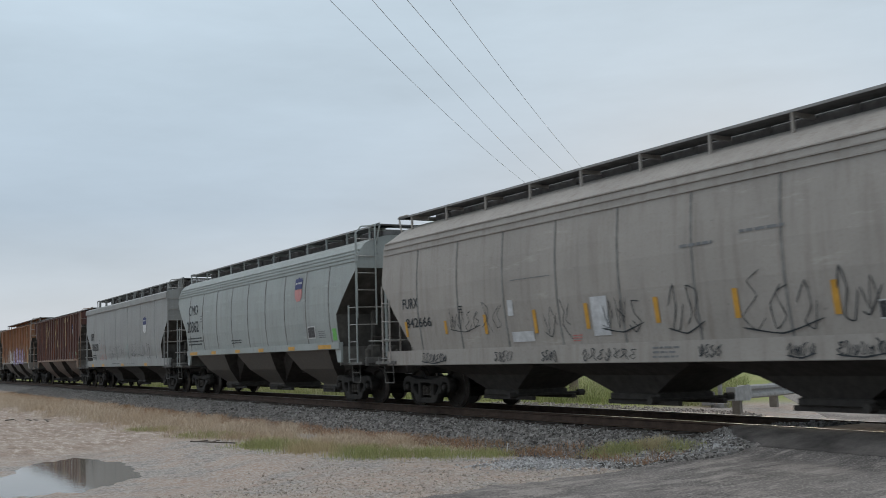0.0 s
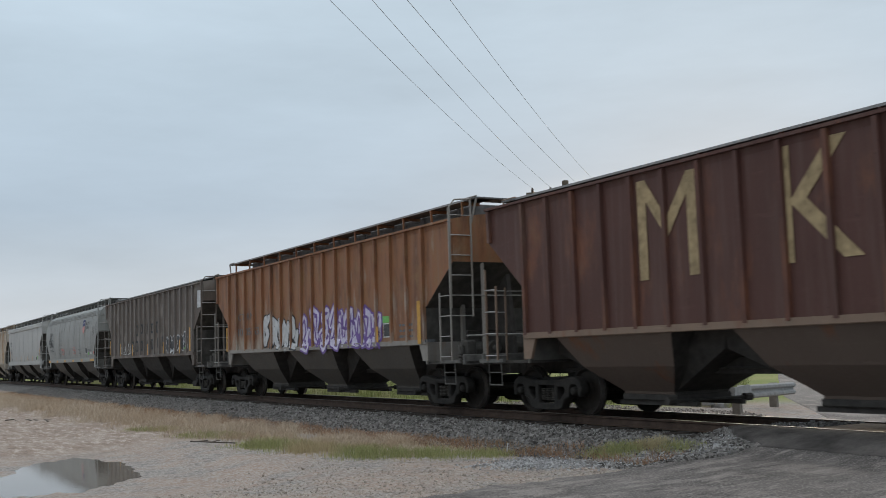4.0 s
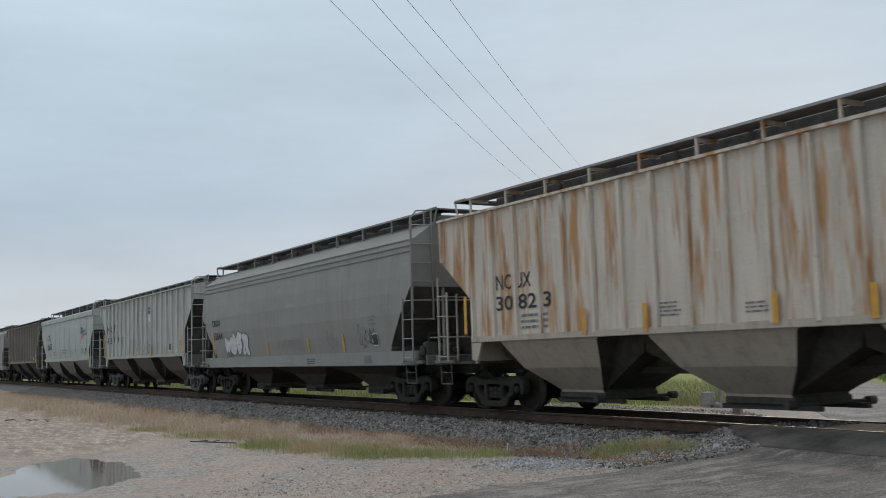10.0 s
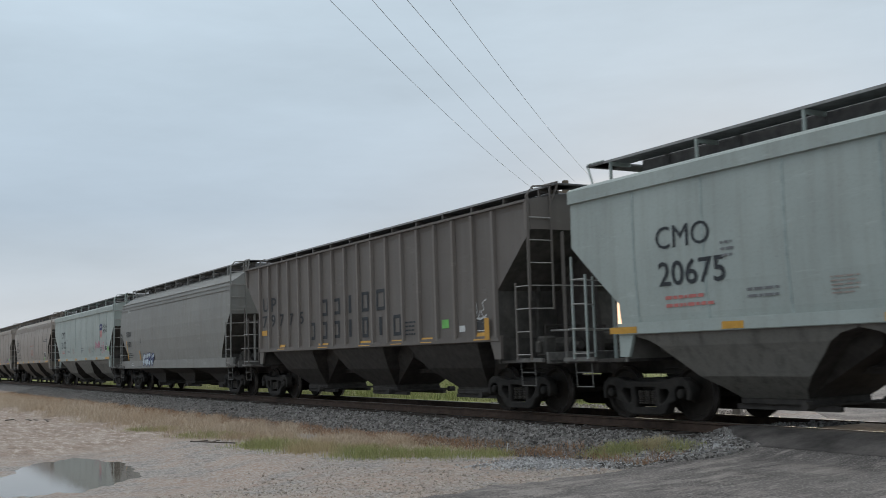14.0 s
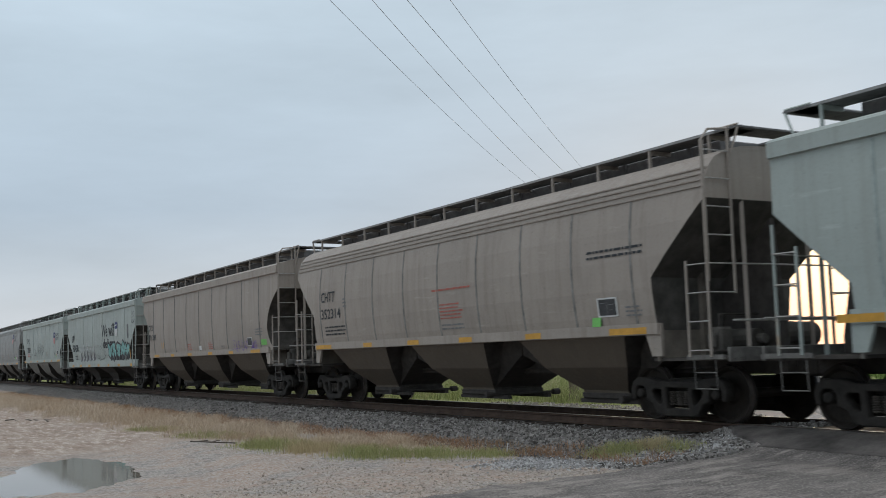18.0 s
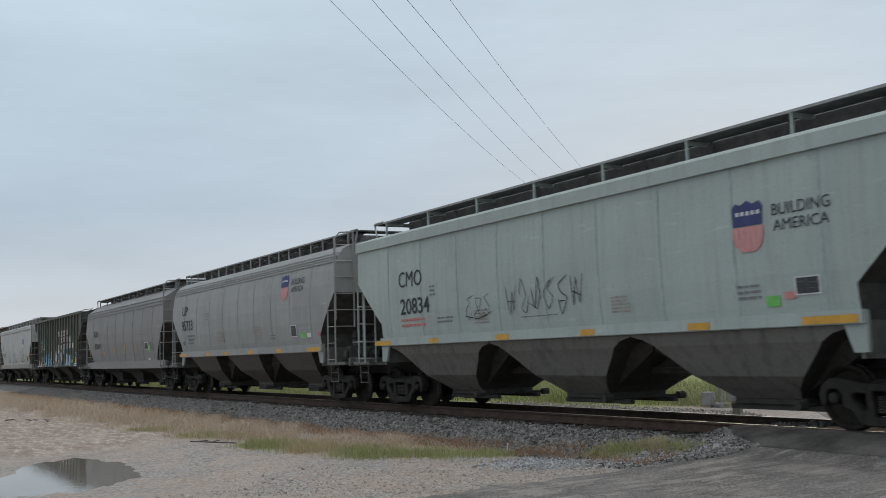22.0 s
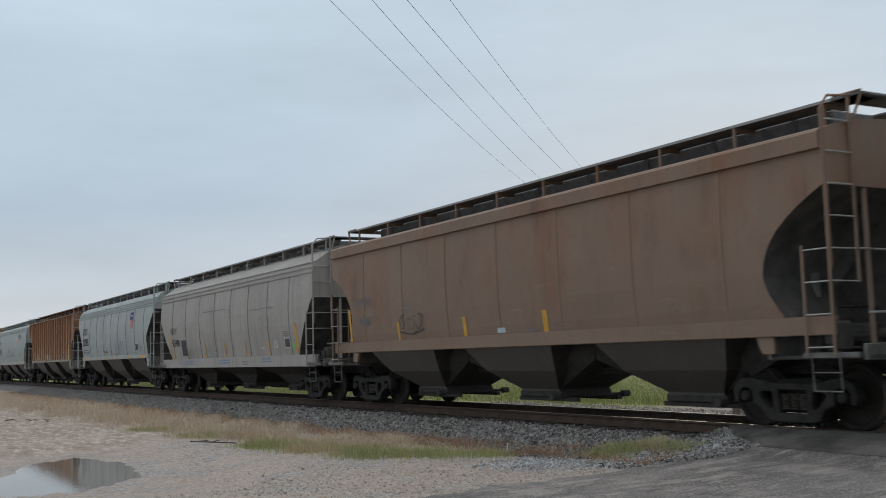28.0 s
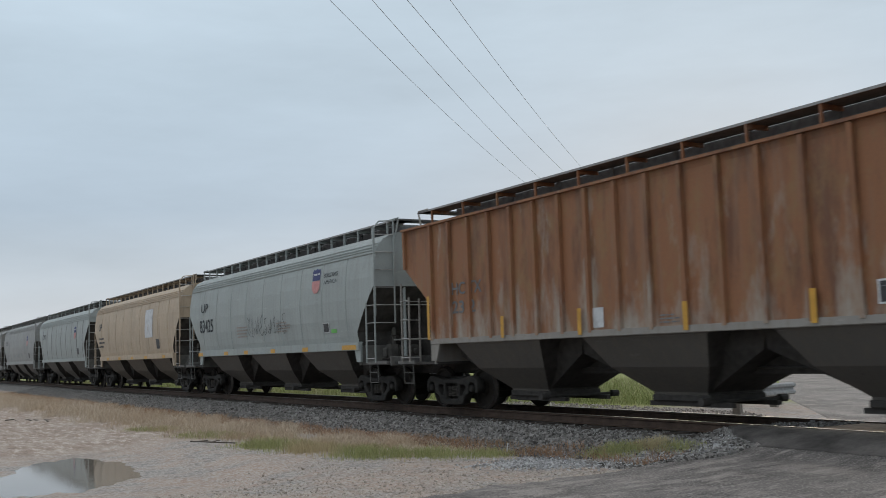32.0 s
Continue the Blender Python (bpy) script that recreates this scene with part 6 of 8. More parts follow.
def car_1():
    car, sp = add_car(-14.75, "weathered grey covered hopper with black graffiti and deep side sill", DEEP, GREY_WARM2)
    lettering(car, sp, "FURX", -7.0, 2.29, 0.23, M_BLACK, 0.76)
    lettering(car, sp, "842666", -6.91, 1.85, 0.21, M_BLACK, 1.20)
    patch(car, sp, "paint_patch", -2.57, -2.38, 1.93, 2.24, M_SILVER, label="faded white paint splash")
    patch(car, sp, "paint_patch", -2.53, -1.78, 1.41, 1.61, M_SILVER, label="faded white paint splash")
    patch(car, sp, "paint_patch", 0.07, 0.53, 1.46, 2.14, M_SILVER, label="faded white paint splash")
    reflectors(car, sp, [-6.92], upright=True, z=1.64, h=0.35, w=0.055)
    reflectors(car, sp, [-5.09], upright=True, z=1.65, h=0.29, w=0.055)
    reflectors(car, sp, [-3.46], upright=True, z=1.6, h=0.40, w=0.055)
    reflectors(car, sp, [-1.68], upright=True, z=1.56, h=0.45, w=0.055)
    reflectors(car, sp, [-0.07], upright=True, z=1.59, h=0.45, w=0.055)
    reflectors(car, sp, [1.77], upright=True, z=1.62, h=0.42, w=0.055)
    reflectors(car, sp, [3.52], upright=True, z=1.62, h=0.44, w=0.055)
    reflectors(car, sp, [5.31], upright=True, z=1.59, h=0.46, w=0.055)
    scrawl(car, sp, -4.89, -3.64, 1.69, 2.21, M_BLACK, 30, 4, 0.02)
    scrawl(car, sp, -3.57, -2.74, 1.6, 2.32, M_BLACK, 31, 3, 0.025)
    scrawl(car, sp, -1.41, -0.47, 1.45, 2.19, M_BLACK, 32, 4, 0.025)
    scrawl(car, sp, 0.33, 1.43, 1.52, 2.13, M_BLACK, 33, 6, 0.03)
    scrawl(car, sp, 2.0, 2.83, 1.45, 2.21, M_BLACK, 34, 4, 0.03)
    scrawl(car, sp, 3.6, 5.08, 1.39, 2.22, M_BLACK, 35, 8, 0.03)
    scrawl(car, sp, 5.31, 6.04, 1.45, 2.19, M_BLACK, 36, 5, 0.03)
    for k, (a, b) in enumerate(((-6.25, -5.15), (-3.2, -2.5), (-1.55, -1.05), (-0.3, 1.2), (2.65, 3.15), (4.4, 4.9), (5.25, 6.1))):
        scrawl(car, sp, a, b, 1.04, 1.25, M_BLACK, 37 + k, 4, 0.03)
    small_print(car, sp, -0.56, 1.37, 0.30, 0.14, 3, M_RED)
    small_print(car, sp, -4.46, 2.06, 0.20, 0.19, 3, M_BLACK)
    small_print(car, sp, 1.59, 1.04, 0.82, 0.22, 3, M_DARKPRINT)
    small_print(car, sp, 2.44, 2.73, 0.74, 0.12, 1, M_DARKPRINT)
    small_print(car, sp, 3.71, 2.83, 1.14, 0.11, 1, M_DARKPRINT)
    small_print(car, sp, -2.39, 2.58, 1.77, 0.11, 1, M_DARKPRINT)
    placard(car, sp, 5.95, 6.09, 1.5, 1.75)


def car_2():
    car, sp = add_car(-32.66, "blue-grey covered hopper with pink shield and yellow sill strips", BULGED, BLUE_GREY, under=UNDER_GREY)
    lettering(car, sp, "CMO", -6.67, 2.94, 0.37, M_BLACK, 1.16)
    lettering(car, sp, "20362", -6.87, 2.31, 0.40, M_BLACK, 1.48)
    emblem(car, sp, 4.42, 2.85, 0.70, M_PINK)
    placard(car, sp, 5.01, 5.54, 1.76, 2.1)
    patch(car, sp, "label_tag", 6.71, 6.96, 1.67, 1.99, M_GREEN, label="bright green tag")
    small_print(car, sp, -1.76, 1.76, 1.45, 0.16, 2, M_BLACK)
    small_print(car, sp, 5.76, 1.75, 0.50, 0.22, 4, M_DARKPRINT)
    small_print(car, sp, -5.2, 2.62, 0.33, 0.29, 3, M_DARKPRINT)
    small_print(car, sp, -6.82, 1.8, 1.99, 0.33, 3, M_BLACK)
    for x, w in ((-6.21, 0.47), (-3.76, 0.26), (-1.16, 0.23), (1.12, 0.23), (3.7, 0.25), (6.15, 0.44)):
        reflectors(car, sp, [x], w=w)


def car_3():
    car, sp = add_car(-50.63, "grey covered hopper with white shield and grey scrawls", HEX_DEEP, GREY)
    lettering(car, sp, "UP", -6.92, 2.46, 0.36, M_BLACK, 0.69)
    lettering(car, sp, "88628", -6.7, 1.92, 0.36, M_BLACK, 1.44)
    emblem(car, sp, 4.48, 2.52, 0.71, M_WHITE)
    scrawl(car, sp, -5.12, -3.45, 1.45, 2.22, M_RED, 54, 6, 0.02)
    scrawl(car, sp, -2.95, -0.36, 1.49, 2.1, M_GREYINK, 55, 8, 0.03)
    scrawl(car, sp, -0.37, 0.47, 1.6, 1.96, M_BLACK, 56, 5, 0.02)
    scrawl(car, sp, 0.45, 1.38, 1.55, 2.18, M_TEAL, 57, 5, 0.02)
    scrawl(car, sp, 1.8, 2.82, 1.56, 2.16, M_BLACK, 58, 7, 0.025)
    scrawl(car, sp, 3.08, 4.47, 1.56, 2.07, M_GREYINK, 59, 8, 0.025)
    scrawl(car, sp, 4.55, 5.23, 1.4, 2.14, M_BLACK, 60, 3, 0.05)
    small_print(car, sp, -2.1, 1.18, 1.99, 0.14, 1, M_BLACK)
    small_print(car, sp, 0.42, 1.16, 2.33, 0.13, 1, M_DARKPRINT)
    small_print(car, sp, -6.73, 1.46, 1.06, 0.28, 3, M_BLACK)
    small_print(car, sp, -4.97, 2.24, 0.33, 0.25, 3, M_DARKPRINT)
    for x, w in ((-6.7, 0.26), (-4.19, 0.3), (0.05, 0.26), (4.46, 0.25)):
        reflectors(car, sp, [x], w=w)


def car_4():
    car, sp = add_car(-68.77, "red-brown ribbed covered hopper with worn tan letters", RIBBED_FLUSH, RED_BROWN, under=UNDER_RUST, trim=RED_BROWN_END)
    lettering(car, sp, "M", -3.52, 2.33, 1.70, M_TAN, 1.39)
    lettering(car, sp, "K", -0.49, 2.34, 1.70, M_TAN, 1.39)
    lettering(car, sp, "T", 2.67, 2.37, 1.67, M_TAN, 1.22)
    emblem(car, sp, 5.23, 2.97, 0.65, M_WHITE)
    patch(car, sp, "label_tag", 6.45, 6.89, 1.81, 1.99, M_PALEGREEN, label="pale green tag")
    patch(car, sp, "placard", 4.19, 4.62, 1.63, 2.0, M_GREYINK)
    placard(car, sp, 4.97, 5.43, 1.65, 1.97)


def car_5():
    car, sp = add_car(-86.73, "orange-rusted ribbed covered hopper with silver and purple graffiti", RIBBED, RUST_ORANGE, under=UNDER_GREY, trim=GREY_DIRTY)
    lettering(car, sp, "CT RN", -6.05, 2.53, 0.21, M_GREYINK, 1.53)
    lettering(car, sp, "10 05 63", -6.08, 2.02, 0.24, M_GREYINK, 2.05)
    bubble(car, sp, -3.88, -0.63, 1.46, 2.63, M_SILVER, M_BLACKPAINT, 97, 4, 0.26, None, 0.05)
    bubble(car, sp, -0.67, 3.09, 1.43, 2.64, M_LAVENDER, M_PURPLE, 98, 5, 0.3, M_PURPLE, 0.06)
    bubble(car, sp, 3.01, 4.77, 1.41, 2.53, M_LAVENDER, M_PURPLE, 99, 3, 0.3, M_PURPLE, 0.07)
    placard(car, sp, 4.83, 5.29, 1.66, 2.01)
    patch(car, sp, "label_tag", 4.78, 5.25, 2.02, 2.18, M_GREEN)
    reflectors(car, sp, [-7.07], upright=True, z=1.52, h=0.81, w=0.055)
    reflectors(car, sp, [4.61], upright=True, z=1.56, h=0.38, w=0.055)
    reflectors(car, sp, [6.78], upright=True, z=1.47, h=0.98, w=0.08)
    small_print(car, sp, 5.68, 1.6, 0.92, 0.40, 3, M_GREYINK)
    small_print(car, sp, 7.03, 1.45, 0.65, 0.16, 1, M_BLACK)


def car_6():
    car, sp = add_car(-104.93, "soot-brown ribbed covered hopper with black block letters and graffiti", RIBBED_FLUSH, DARK_BROWN, under=M_DARK, post=POST_SILVER)
    letter_block(car, sp, -2.16, -1.68, 2.43, 2.91, M_BLACK)
    letter_block(car, sp, -1.35, -0.87, 2.51, 2.93, M_BLACK)
    letter_block(car, sp, -0.14, -0.03, 2.49, 2.91, M_BLACK)
    letter_block(car, sp, 0.59, 1.0, 2.48, 2.9, M_BLACK)
    letter_block(car, sp, 1.46, 1.96, 2.48, 2.95, M_BLACK)
    letter_block(car, sp, -2.91, -2.54, 1.7, 2.21, M_BLACK)
    letter_block(car, sp, -2.1, -1.7, 1.73, 2.21, M_BLACK)
    letter_block(car, sp, -1.19, -0.84, 1.76, 2.2, M_BLACK)
    letter_block(car, sp, -0.15, -0.04, 1.77, 2.2, M_BLACK)
    letter_block(car, sp, 0.61, 0.95, 1.79, 2.23, M_BLACK)
    letter_block(car, sp, 1.65, 1.76, 1.84, 2.26, M_BLACK)
    letter_block(car, sp, 2.37, 2.72, 1.9, 2.29, M_BLACK)
    bubble(car, sp, 2.95, 4.56, 1.56, 2.4, M_BLACKPAINT, M_SILVER, 126, 3, 0.16, None, 0.05)
    bubble(car, sp, 4.54, 6.22, 1.63, 2.42, M_BLACKPAINT, M_SILVER, 127, 3, 0.16, None, 0.05)
    placard(car, sp, 3.84, 4.39, 1.74, 2.09)
    patch(car, sp, "label_tag", 5.62, 5.85, 1.72, 1.94, M_GREEN)
    reflectors(car, sp, [-7.06], upright=True, z=1.66, h=0.67, w=0.055)
    reflectors(car, sp, [-4.83], upright=True, z=1.59, h=0.58, w=0.055)
    reflectors(car, sp, [-2.48], upright=True, z=1.57, h=0.49, w=0.055)
    reflectors(car, sp, [0.26], upright=True, z=1.57, h=0.46, w=0.055)
    reflectors(car, sp, [2.85], upright=True, z=1.59, h=0.45, w=0.055)
    reflectors(car, sp, [5.26], upright=True, z=1.58, h=0.50, w=0.06)
    reflectors(car, sp, [6.67], upright=True, z=1.62, h=0.90, w=0.08)
    scrawl(car, sp, -4.93, -2.38, 1.65, 2.17, M_WHITE, 125, 7, 0.04)
    patch(car, sp, "paint_patch", 7.46, 8.02, 3.22, 3.86, M_SILVER, label="pale primer patch")


def car_7():
    car, sp = add_car(-122.79, "blue-grey covered hopper with pink shield and black slogan", BULGED_SHORT, BLUE_GREY_DULL, under=UNDER_GREY)
    lettering(car, sp, "UP", -6.28, 2.86, 0.39, M_BLACK, 0.72)
    lettering(car, sp, "93462", -6.63, 2.36, 0.46, M_BLACK, 1.51)
    emblem(car, sp, 4.31, 2.93, 0.76, M_PINK)
    lettering(car, sp, "BUILDING", 4.85, 3.37, 0.15, M_BLACK, 0.97)
    lettering(car, sp, "AMERICA", 4.8, 3.15, 0.15, M_BLACK, 0.97)
    placard(car, sp, 4.71, 5.2, 1.83, 2.13)
    patch(car, sp, "label_tag", 5.3, 5.57, 1.73, 1.89, M_GREEN)
    patch(car, sp, "label_tag", 5.93, 6.25, 1.77, 1.9, M_WHITE)
    patch(car, sp, "label_tag", 6.7, 6.88, 1.78, 1.91, M_RED)
    scrawl(car, sp, -3.23, -1.98, 1.8, 3.55, M_BLACK, 128, 5, 0.03)
    scrawl(car, sp, 6.66, 7.88, 2.6, 3.43, M_BLACK, 129, 9, 0.035)
    small_print(car, sp, 1.14, 1.85, 0.98, 0.39, 5, M_RED)
    small_print(car, sp, -2.41, 1.83, 1.08, 0.39, 5, M_RED)
    small_print(car, sp, 2.78, 1.81, 0.64, 0.31, 4, M_DARKPRINT)
    small_print(car, sp, -6.16, 2.04, 1.30, 0.21, 2, M_BLACK)
    small_print(car, sp, 5.29, 1.93, 0.99, 0.13, 2, M_DARKPRINT)
    for x, w in ((-6.76, 0.33), (-3.96, 0.23), (-1.44, 0.24), (1.09, 0.29), (3.63, 0.24), (6.38, 0.46)):
        reflectors(car, sp, [x], w=w)


def car_8():
    car, sp = add_car(-140.65, "clean pale grey covered hopper with thin orange reflectors", FLAT_PALE, PALE_GREY, under=UNDER_GREY)
    lettering(car, sp, "FCTX", -6.8, 2.77, 0.33, M_BLACK, 0.83)
    lettering(car, sp, "1030", -6.78, 2.2, 0.33, M_BLACK, 0.78)
    reflectors(car, sp, [-7.06], upright=True, z=1.6, h=0.83, w=0.055)
    reflectors(car, sp, [-3.8], upright=True, z=1.54, h=0.43, w=0.055)
    reflectors(car, sp, [-1.33], upright=True, z=1.53, h=0.44, w=0.055)
    reflectors(car, sp, [1.66], upright=True, z=1.54, h=0.42, w=0.055)
    reflectors(car, sp, [3.94], upright=True, z=1.54, h=0.43, w=0.055)
    reflectors(car, sp, [7.12], upright=True, z=1.6, h=0.83, w=0.06)
    placard(car, sp, 5.49, 5.95, 1.62, 1.87)
    patch(car, sp, "label_tag", 5.97, 6.19, 1.72, 1.9, M_GREEN)
    small_print(car, sp, -2.22, 1.59, 0.63, 0.15, 2, M_DARKPRINT)
    small_print(car, sp, -0.03, 1.59, 0.46, 0.22, 3, M_DARKPRINT)
    small_print(car, sp, 2.01, 1.59, 0.50, 0.15, 3, M_DARKPRINT)
    small_print(car, sp, -5.33, 2.53, 0.31, 0.27, 3, M_DARKPRINT)
    small_print(car, sp, -6.58, 1.63, 0.87, 0.25, 2, M_BLACK)
    small_print(car, sp, 6.63, 1.88, 0.49, 0.22, 3, M_DARKPRINT)


def car_9():
    car, sp = add_car(-158.62, "cream ribbed covered hopper streaked with orange rust", RIBBED, CREAM_RUST, under=UNDER_CREAM, trim=CREAM_DIRTY)
    lettering(car, sp, "NC UX", -6.04, 2.47, 0.30, M_BLACK, 1.23)
    lettering(car, sp, "30 82 3", -6.06, 2.06, 0.28, M_BLACK, 1.89)
    placard(car, sp, 4.82, 5.23, 1.72, 2.03)
    patch(car, sp, "placard", 4.98, 5.19, 2.03, 2.19, M_TEAL)
    patch(car, sp, "placard", 6.28, 6.64, 1.74, 2.27, M_GREYINK)
    patch(car, sp, "label_tag", 5.75, 6.06, 1.91, 2.12, M_GREEN)
    reflectors(car, sp, [-7.19], upright=True, z=1.62, h=0.79, w=0.055)
    reflectors(car, sp, [-3.11], upright=True, z=1.5, h=0.46, w=0.055)
    reflectors(car, sp, [-1.48], upright=True, z=1.49, h=0.47, w=0.055)
    reflectors(car, sp, [1.3], upright=True, z=1.5, h=0.47, w=0.055)
    reflectors(car, sp, [2.95], upright=True, z=1.51, h=0.46, w=0.055)
    reflectors(car, sp, [6.75], upright=True, z=1.51, h=0.91, w=0.07)
    small_print(car, sp, -1.17, 1.71, 0.52, 0.26, 4, M_DARKPRINT)
    small_print(car, sp, 0.68, 1.68, 0.45, 0.19, 3, M_DARKPRINT)
    small_print(car, sp, 5.53, 1.68, 0.52, 0.27, 4, M_DARKPRINT)
    small_print(car, sp, 4.23, 1.67, 0.30, 0.19, 3, M_BLACK)
    small_print(car, sp, -5.17, 1.64, 0.93, 0.34, 3, M_DARKPRINT)


def car_10():
    car, sp = add_car(-176.3, "dark grey covered hopper with white bubble graffiti", DEEP_PLAIN, GREY_DARK)
    lettering(car, sp, "CRDX", -6.95, 2.42, 0.21, M_BLACK, 0.94)
    lettering(car, sp, "13044", -6.84, 1.94, 0.25, M_BLACK, 0.96)
    bubble(car, sp, -5.72, -3.21, 1.34, 2.19, M_SILVER, M_GREYINK, 192, 4, 0.24, None, 0.04)
    scrawl(car, sp, -0.61, 1.27, 1.46, 1.84, M_GREYINK, 173, 6, 0.025)
    scrawl(car, sp, 3.08, 3.87, 1.5, 1.91, M_GREYINK, 174, 5, 0.025)
    scrawl(car, sp, 5.08, 5.7, 1.51, 2.04, M_BLACK, 175, 4, 0.025)
    scrawl(car, sp, 5.68, 6.25, 1.54, 1.96, M_BLACK, 176, 4, 0.03)
    reflectors(car, sp, [-6.92], upright=True, z=1.45, h=0.80, w=0.055)
    reflectors(car, sp, [-1.59], upright=True, z=1.34, h=0.41, w=0.055)
    reflectors(car, sp, [1.72], upright=True, z=1.37, h=0.41, w=0.055)
    reflectors(car, sp, [4.13], upright=True, z=1.34, h=0.49, w=0.055)
    placard(car, sp, 5.9, 6.21, 1.47, 1.78)
    patch(car, sp, "placard", 5.39, 5.81, 1.04, 1.24, M_GREYINK)
    small_print(car, sp, 1.61, 1.04, 0.69, 0.18, 3, M_BLACK)
    small_print(car, sp, 3.32, 1.02, 1.59, 0.09, 1, M_DARKPRINT)
    small_print(car, sp, -1.05, 1.05, 1.59, 0.07, 1, M_DARKPRINT)
    small_print(car, sp, 5.78, 1.97, 0.45, 0.29, 3, M_DARKPRINT)
    small_print(car, sp, 5.35, 1.43, 0.30, 0.10, 2, M_BLACK)


def car_11():
    car, sp = add_car(-194.1, "pale ribbed covered hopper with black letters and white shield", RIBBED_LOW, PALE_MINT, under=UNDER_GREY, truck="pale", post=POST_MINT)
    lettering(car, sp, "M", -6.8, 2.73, 0.34, M_BLACK, 0.49)
    lettering(car, sp, "K", -6.09, 2.72, 0.35, M_BLACK, 0.47)
    lettering(car, sp, "T", -5.38, 2.73, 0.37, M_BLACK, 0.42)
    lettering(car, sp, "4", -6.76, 2.19, 0.31, M_BLACK, 0.36)
    lettering(car, sp, "3", -6.05, 2.2, 0.31, M_BLACK, 0.35)
    lettering(car, sp, "7", -5.35, 2.21, 0.30, M_BLACK, 0.37)
    lettering(car, sp, "4", -4.53, 2.22, 0.30, M_BLACK, 0.34)
    emblem(car, sp, 1.68, 2.97, 0.69, M_WHITE)
    reflectors(car, sp, [-7.19], upright=True, z=1.53, h=1.17, w=0.055)
    reflectors(car, sp, [-2.46], upright=True, z=1.54, h=0.41, w=0.055)
    reflectors(car, sp, [-0.64], upright=True, z=1.49, h=0.47, w=0.055)
    reflectors(car, sp, [2.07], upright=True, z=1.5, h=0.46, w=0.055)
    reflectors(car, sp, [4.44], upright=True, z=1.49, h=0.40, w=0.055)
    reflectors(car, sp, [6.67], upright=True, z=1.54, h=0.88, w=0.08)
    scrawl(car, sp, -2.22, 0.59, 1.59, 2.35, M_BLACK, 201, 8, 0.025)
    scrawl(car, sp, 0.57, 3.01, 1.52, 2.14, M_BLACK, 202, 7, 0.03)
    placard(car, sp, 4.68, 5.19, 1.68, 2.0)
    patch(car, sp, "label_tag", 6.25, 6.54, 1.85, 2.06, M_TAN)
    patch(car, sp, "label_tag", 5.64, 5.87, 1.63, 1.78, M_PALEGREEN)
    small_print(car, sp, -3.85, 2.01, 0.67, 0.50, 4, M_DARKPRINT)
    small_print(car, sp, 3.9, 1.62, 0.45, 0.21, 3, M_DARKPRINT)


def car_12():
    car, sp = add_car(-212.17, "pale green covered hopper with pink shield and black slogan", FLAT, PALE_GREEN, under=UNDER_PALE)
    lettering(car, sp, "CMO", -5.9, 2.79, 0.36, M_BLACK, 1.21)
    lettering(car, sp, "20675", -5.88, 2.2, 0.38, M_BLACK, 1.47)
    emblem(car, sp, 5.18, 2.6, 0.70, M_PINK)
    lettering(car, sp, "BUILDING", 5.7, 3.01, 0.16, M_BLACK, 0.91)
    lettering(car, sp, "AMERICA", 5.68, 2.82, 0.14, M_BLACK, 0.92)
    small_print(car, sp, -2.52, 1.85, 0.50, 0.27, 5, M_BROWNPRINT)
    small_print(car, sp, 1.99, 1.83, 0.51, 0.28, 5, M_BROWNPRINT)
    placard(car, sp, 6.06, 6.36, 1.89, 2.15)
    patch(car, sp, "label_tag", 5.56, 5.88, 1.76, 1.91, M_GREEN)
    patch(car, sp, "label_tag", 5.78, 5.96, 1.85, 1.98, M_PINK)
    small_print(car, sp, 4.97, 1.87, 0.90, 0.26, 3, M_DARKPRINT)
    small_print(car, sp, -0.78, 1.86, 1.42, 0.29, 3, M_DARKPRINT)
    small_print(car, sp, -4.02, 1.88, 0.72, 0.20, 2, M_DARKPRINT)
    small_print(car, sp, -4.48, 2.52, 0.31, 0.29, 3, M_DARKPRINT)
    small_print(car, sp, -5.77, 1.82, 1.11, 0.25, 2, M_RED)
    for x, w in ((-6.85, 0.35), (-4.34, 0.22), (-1.48, 0.24), (0.78, 0.22), (4.03, 0.21), (6.5, 0.43)):
        reflectors(car, sp, [x], w=w)


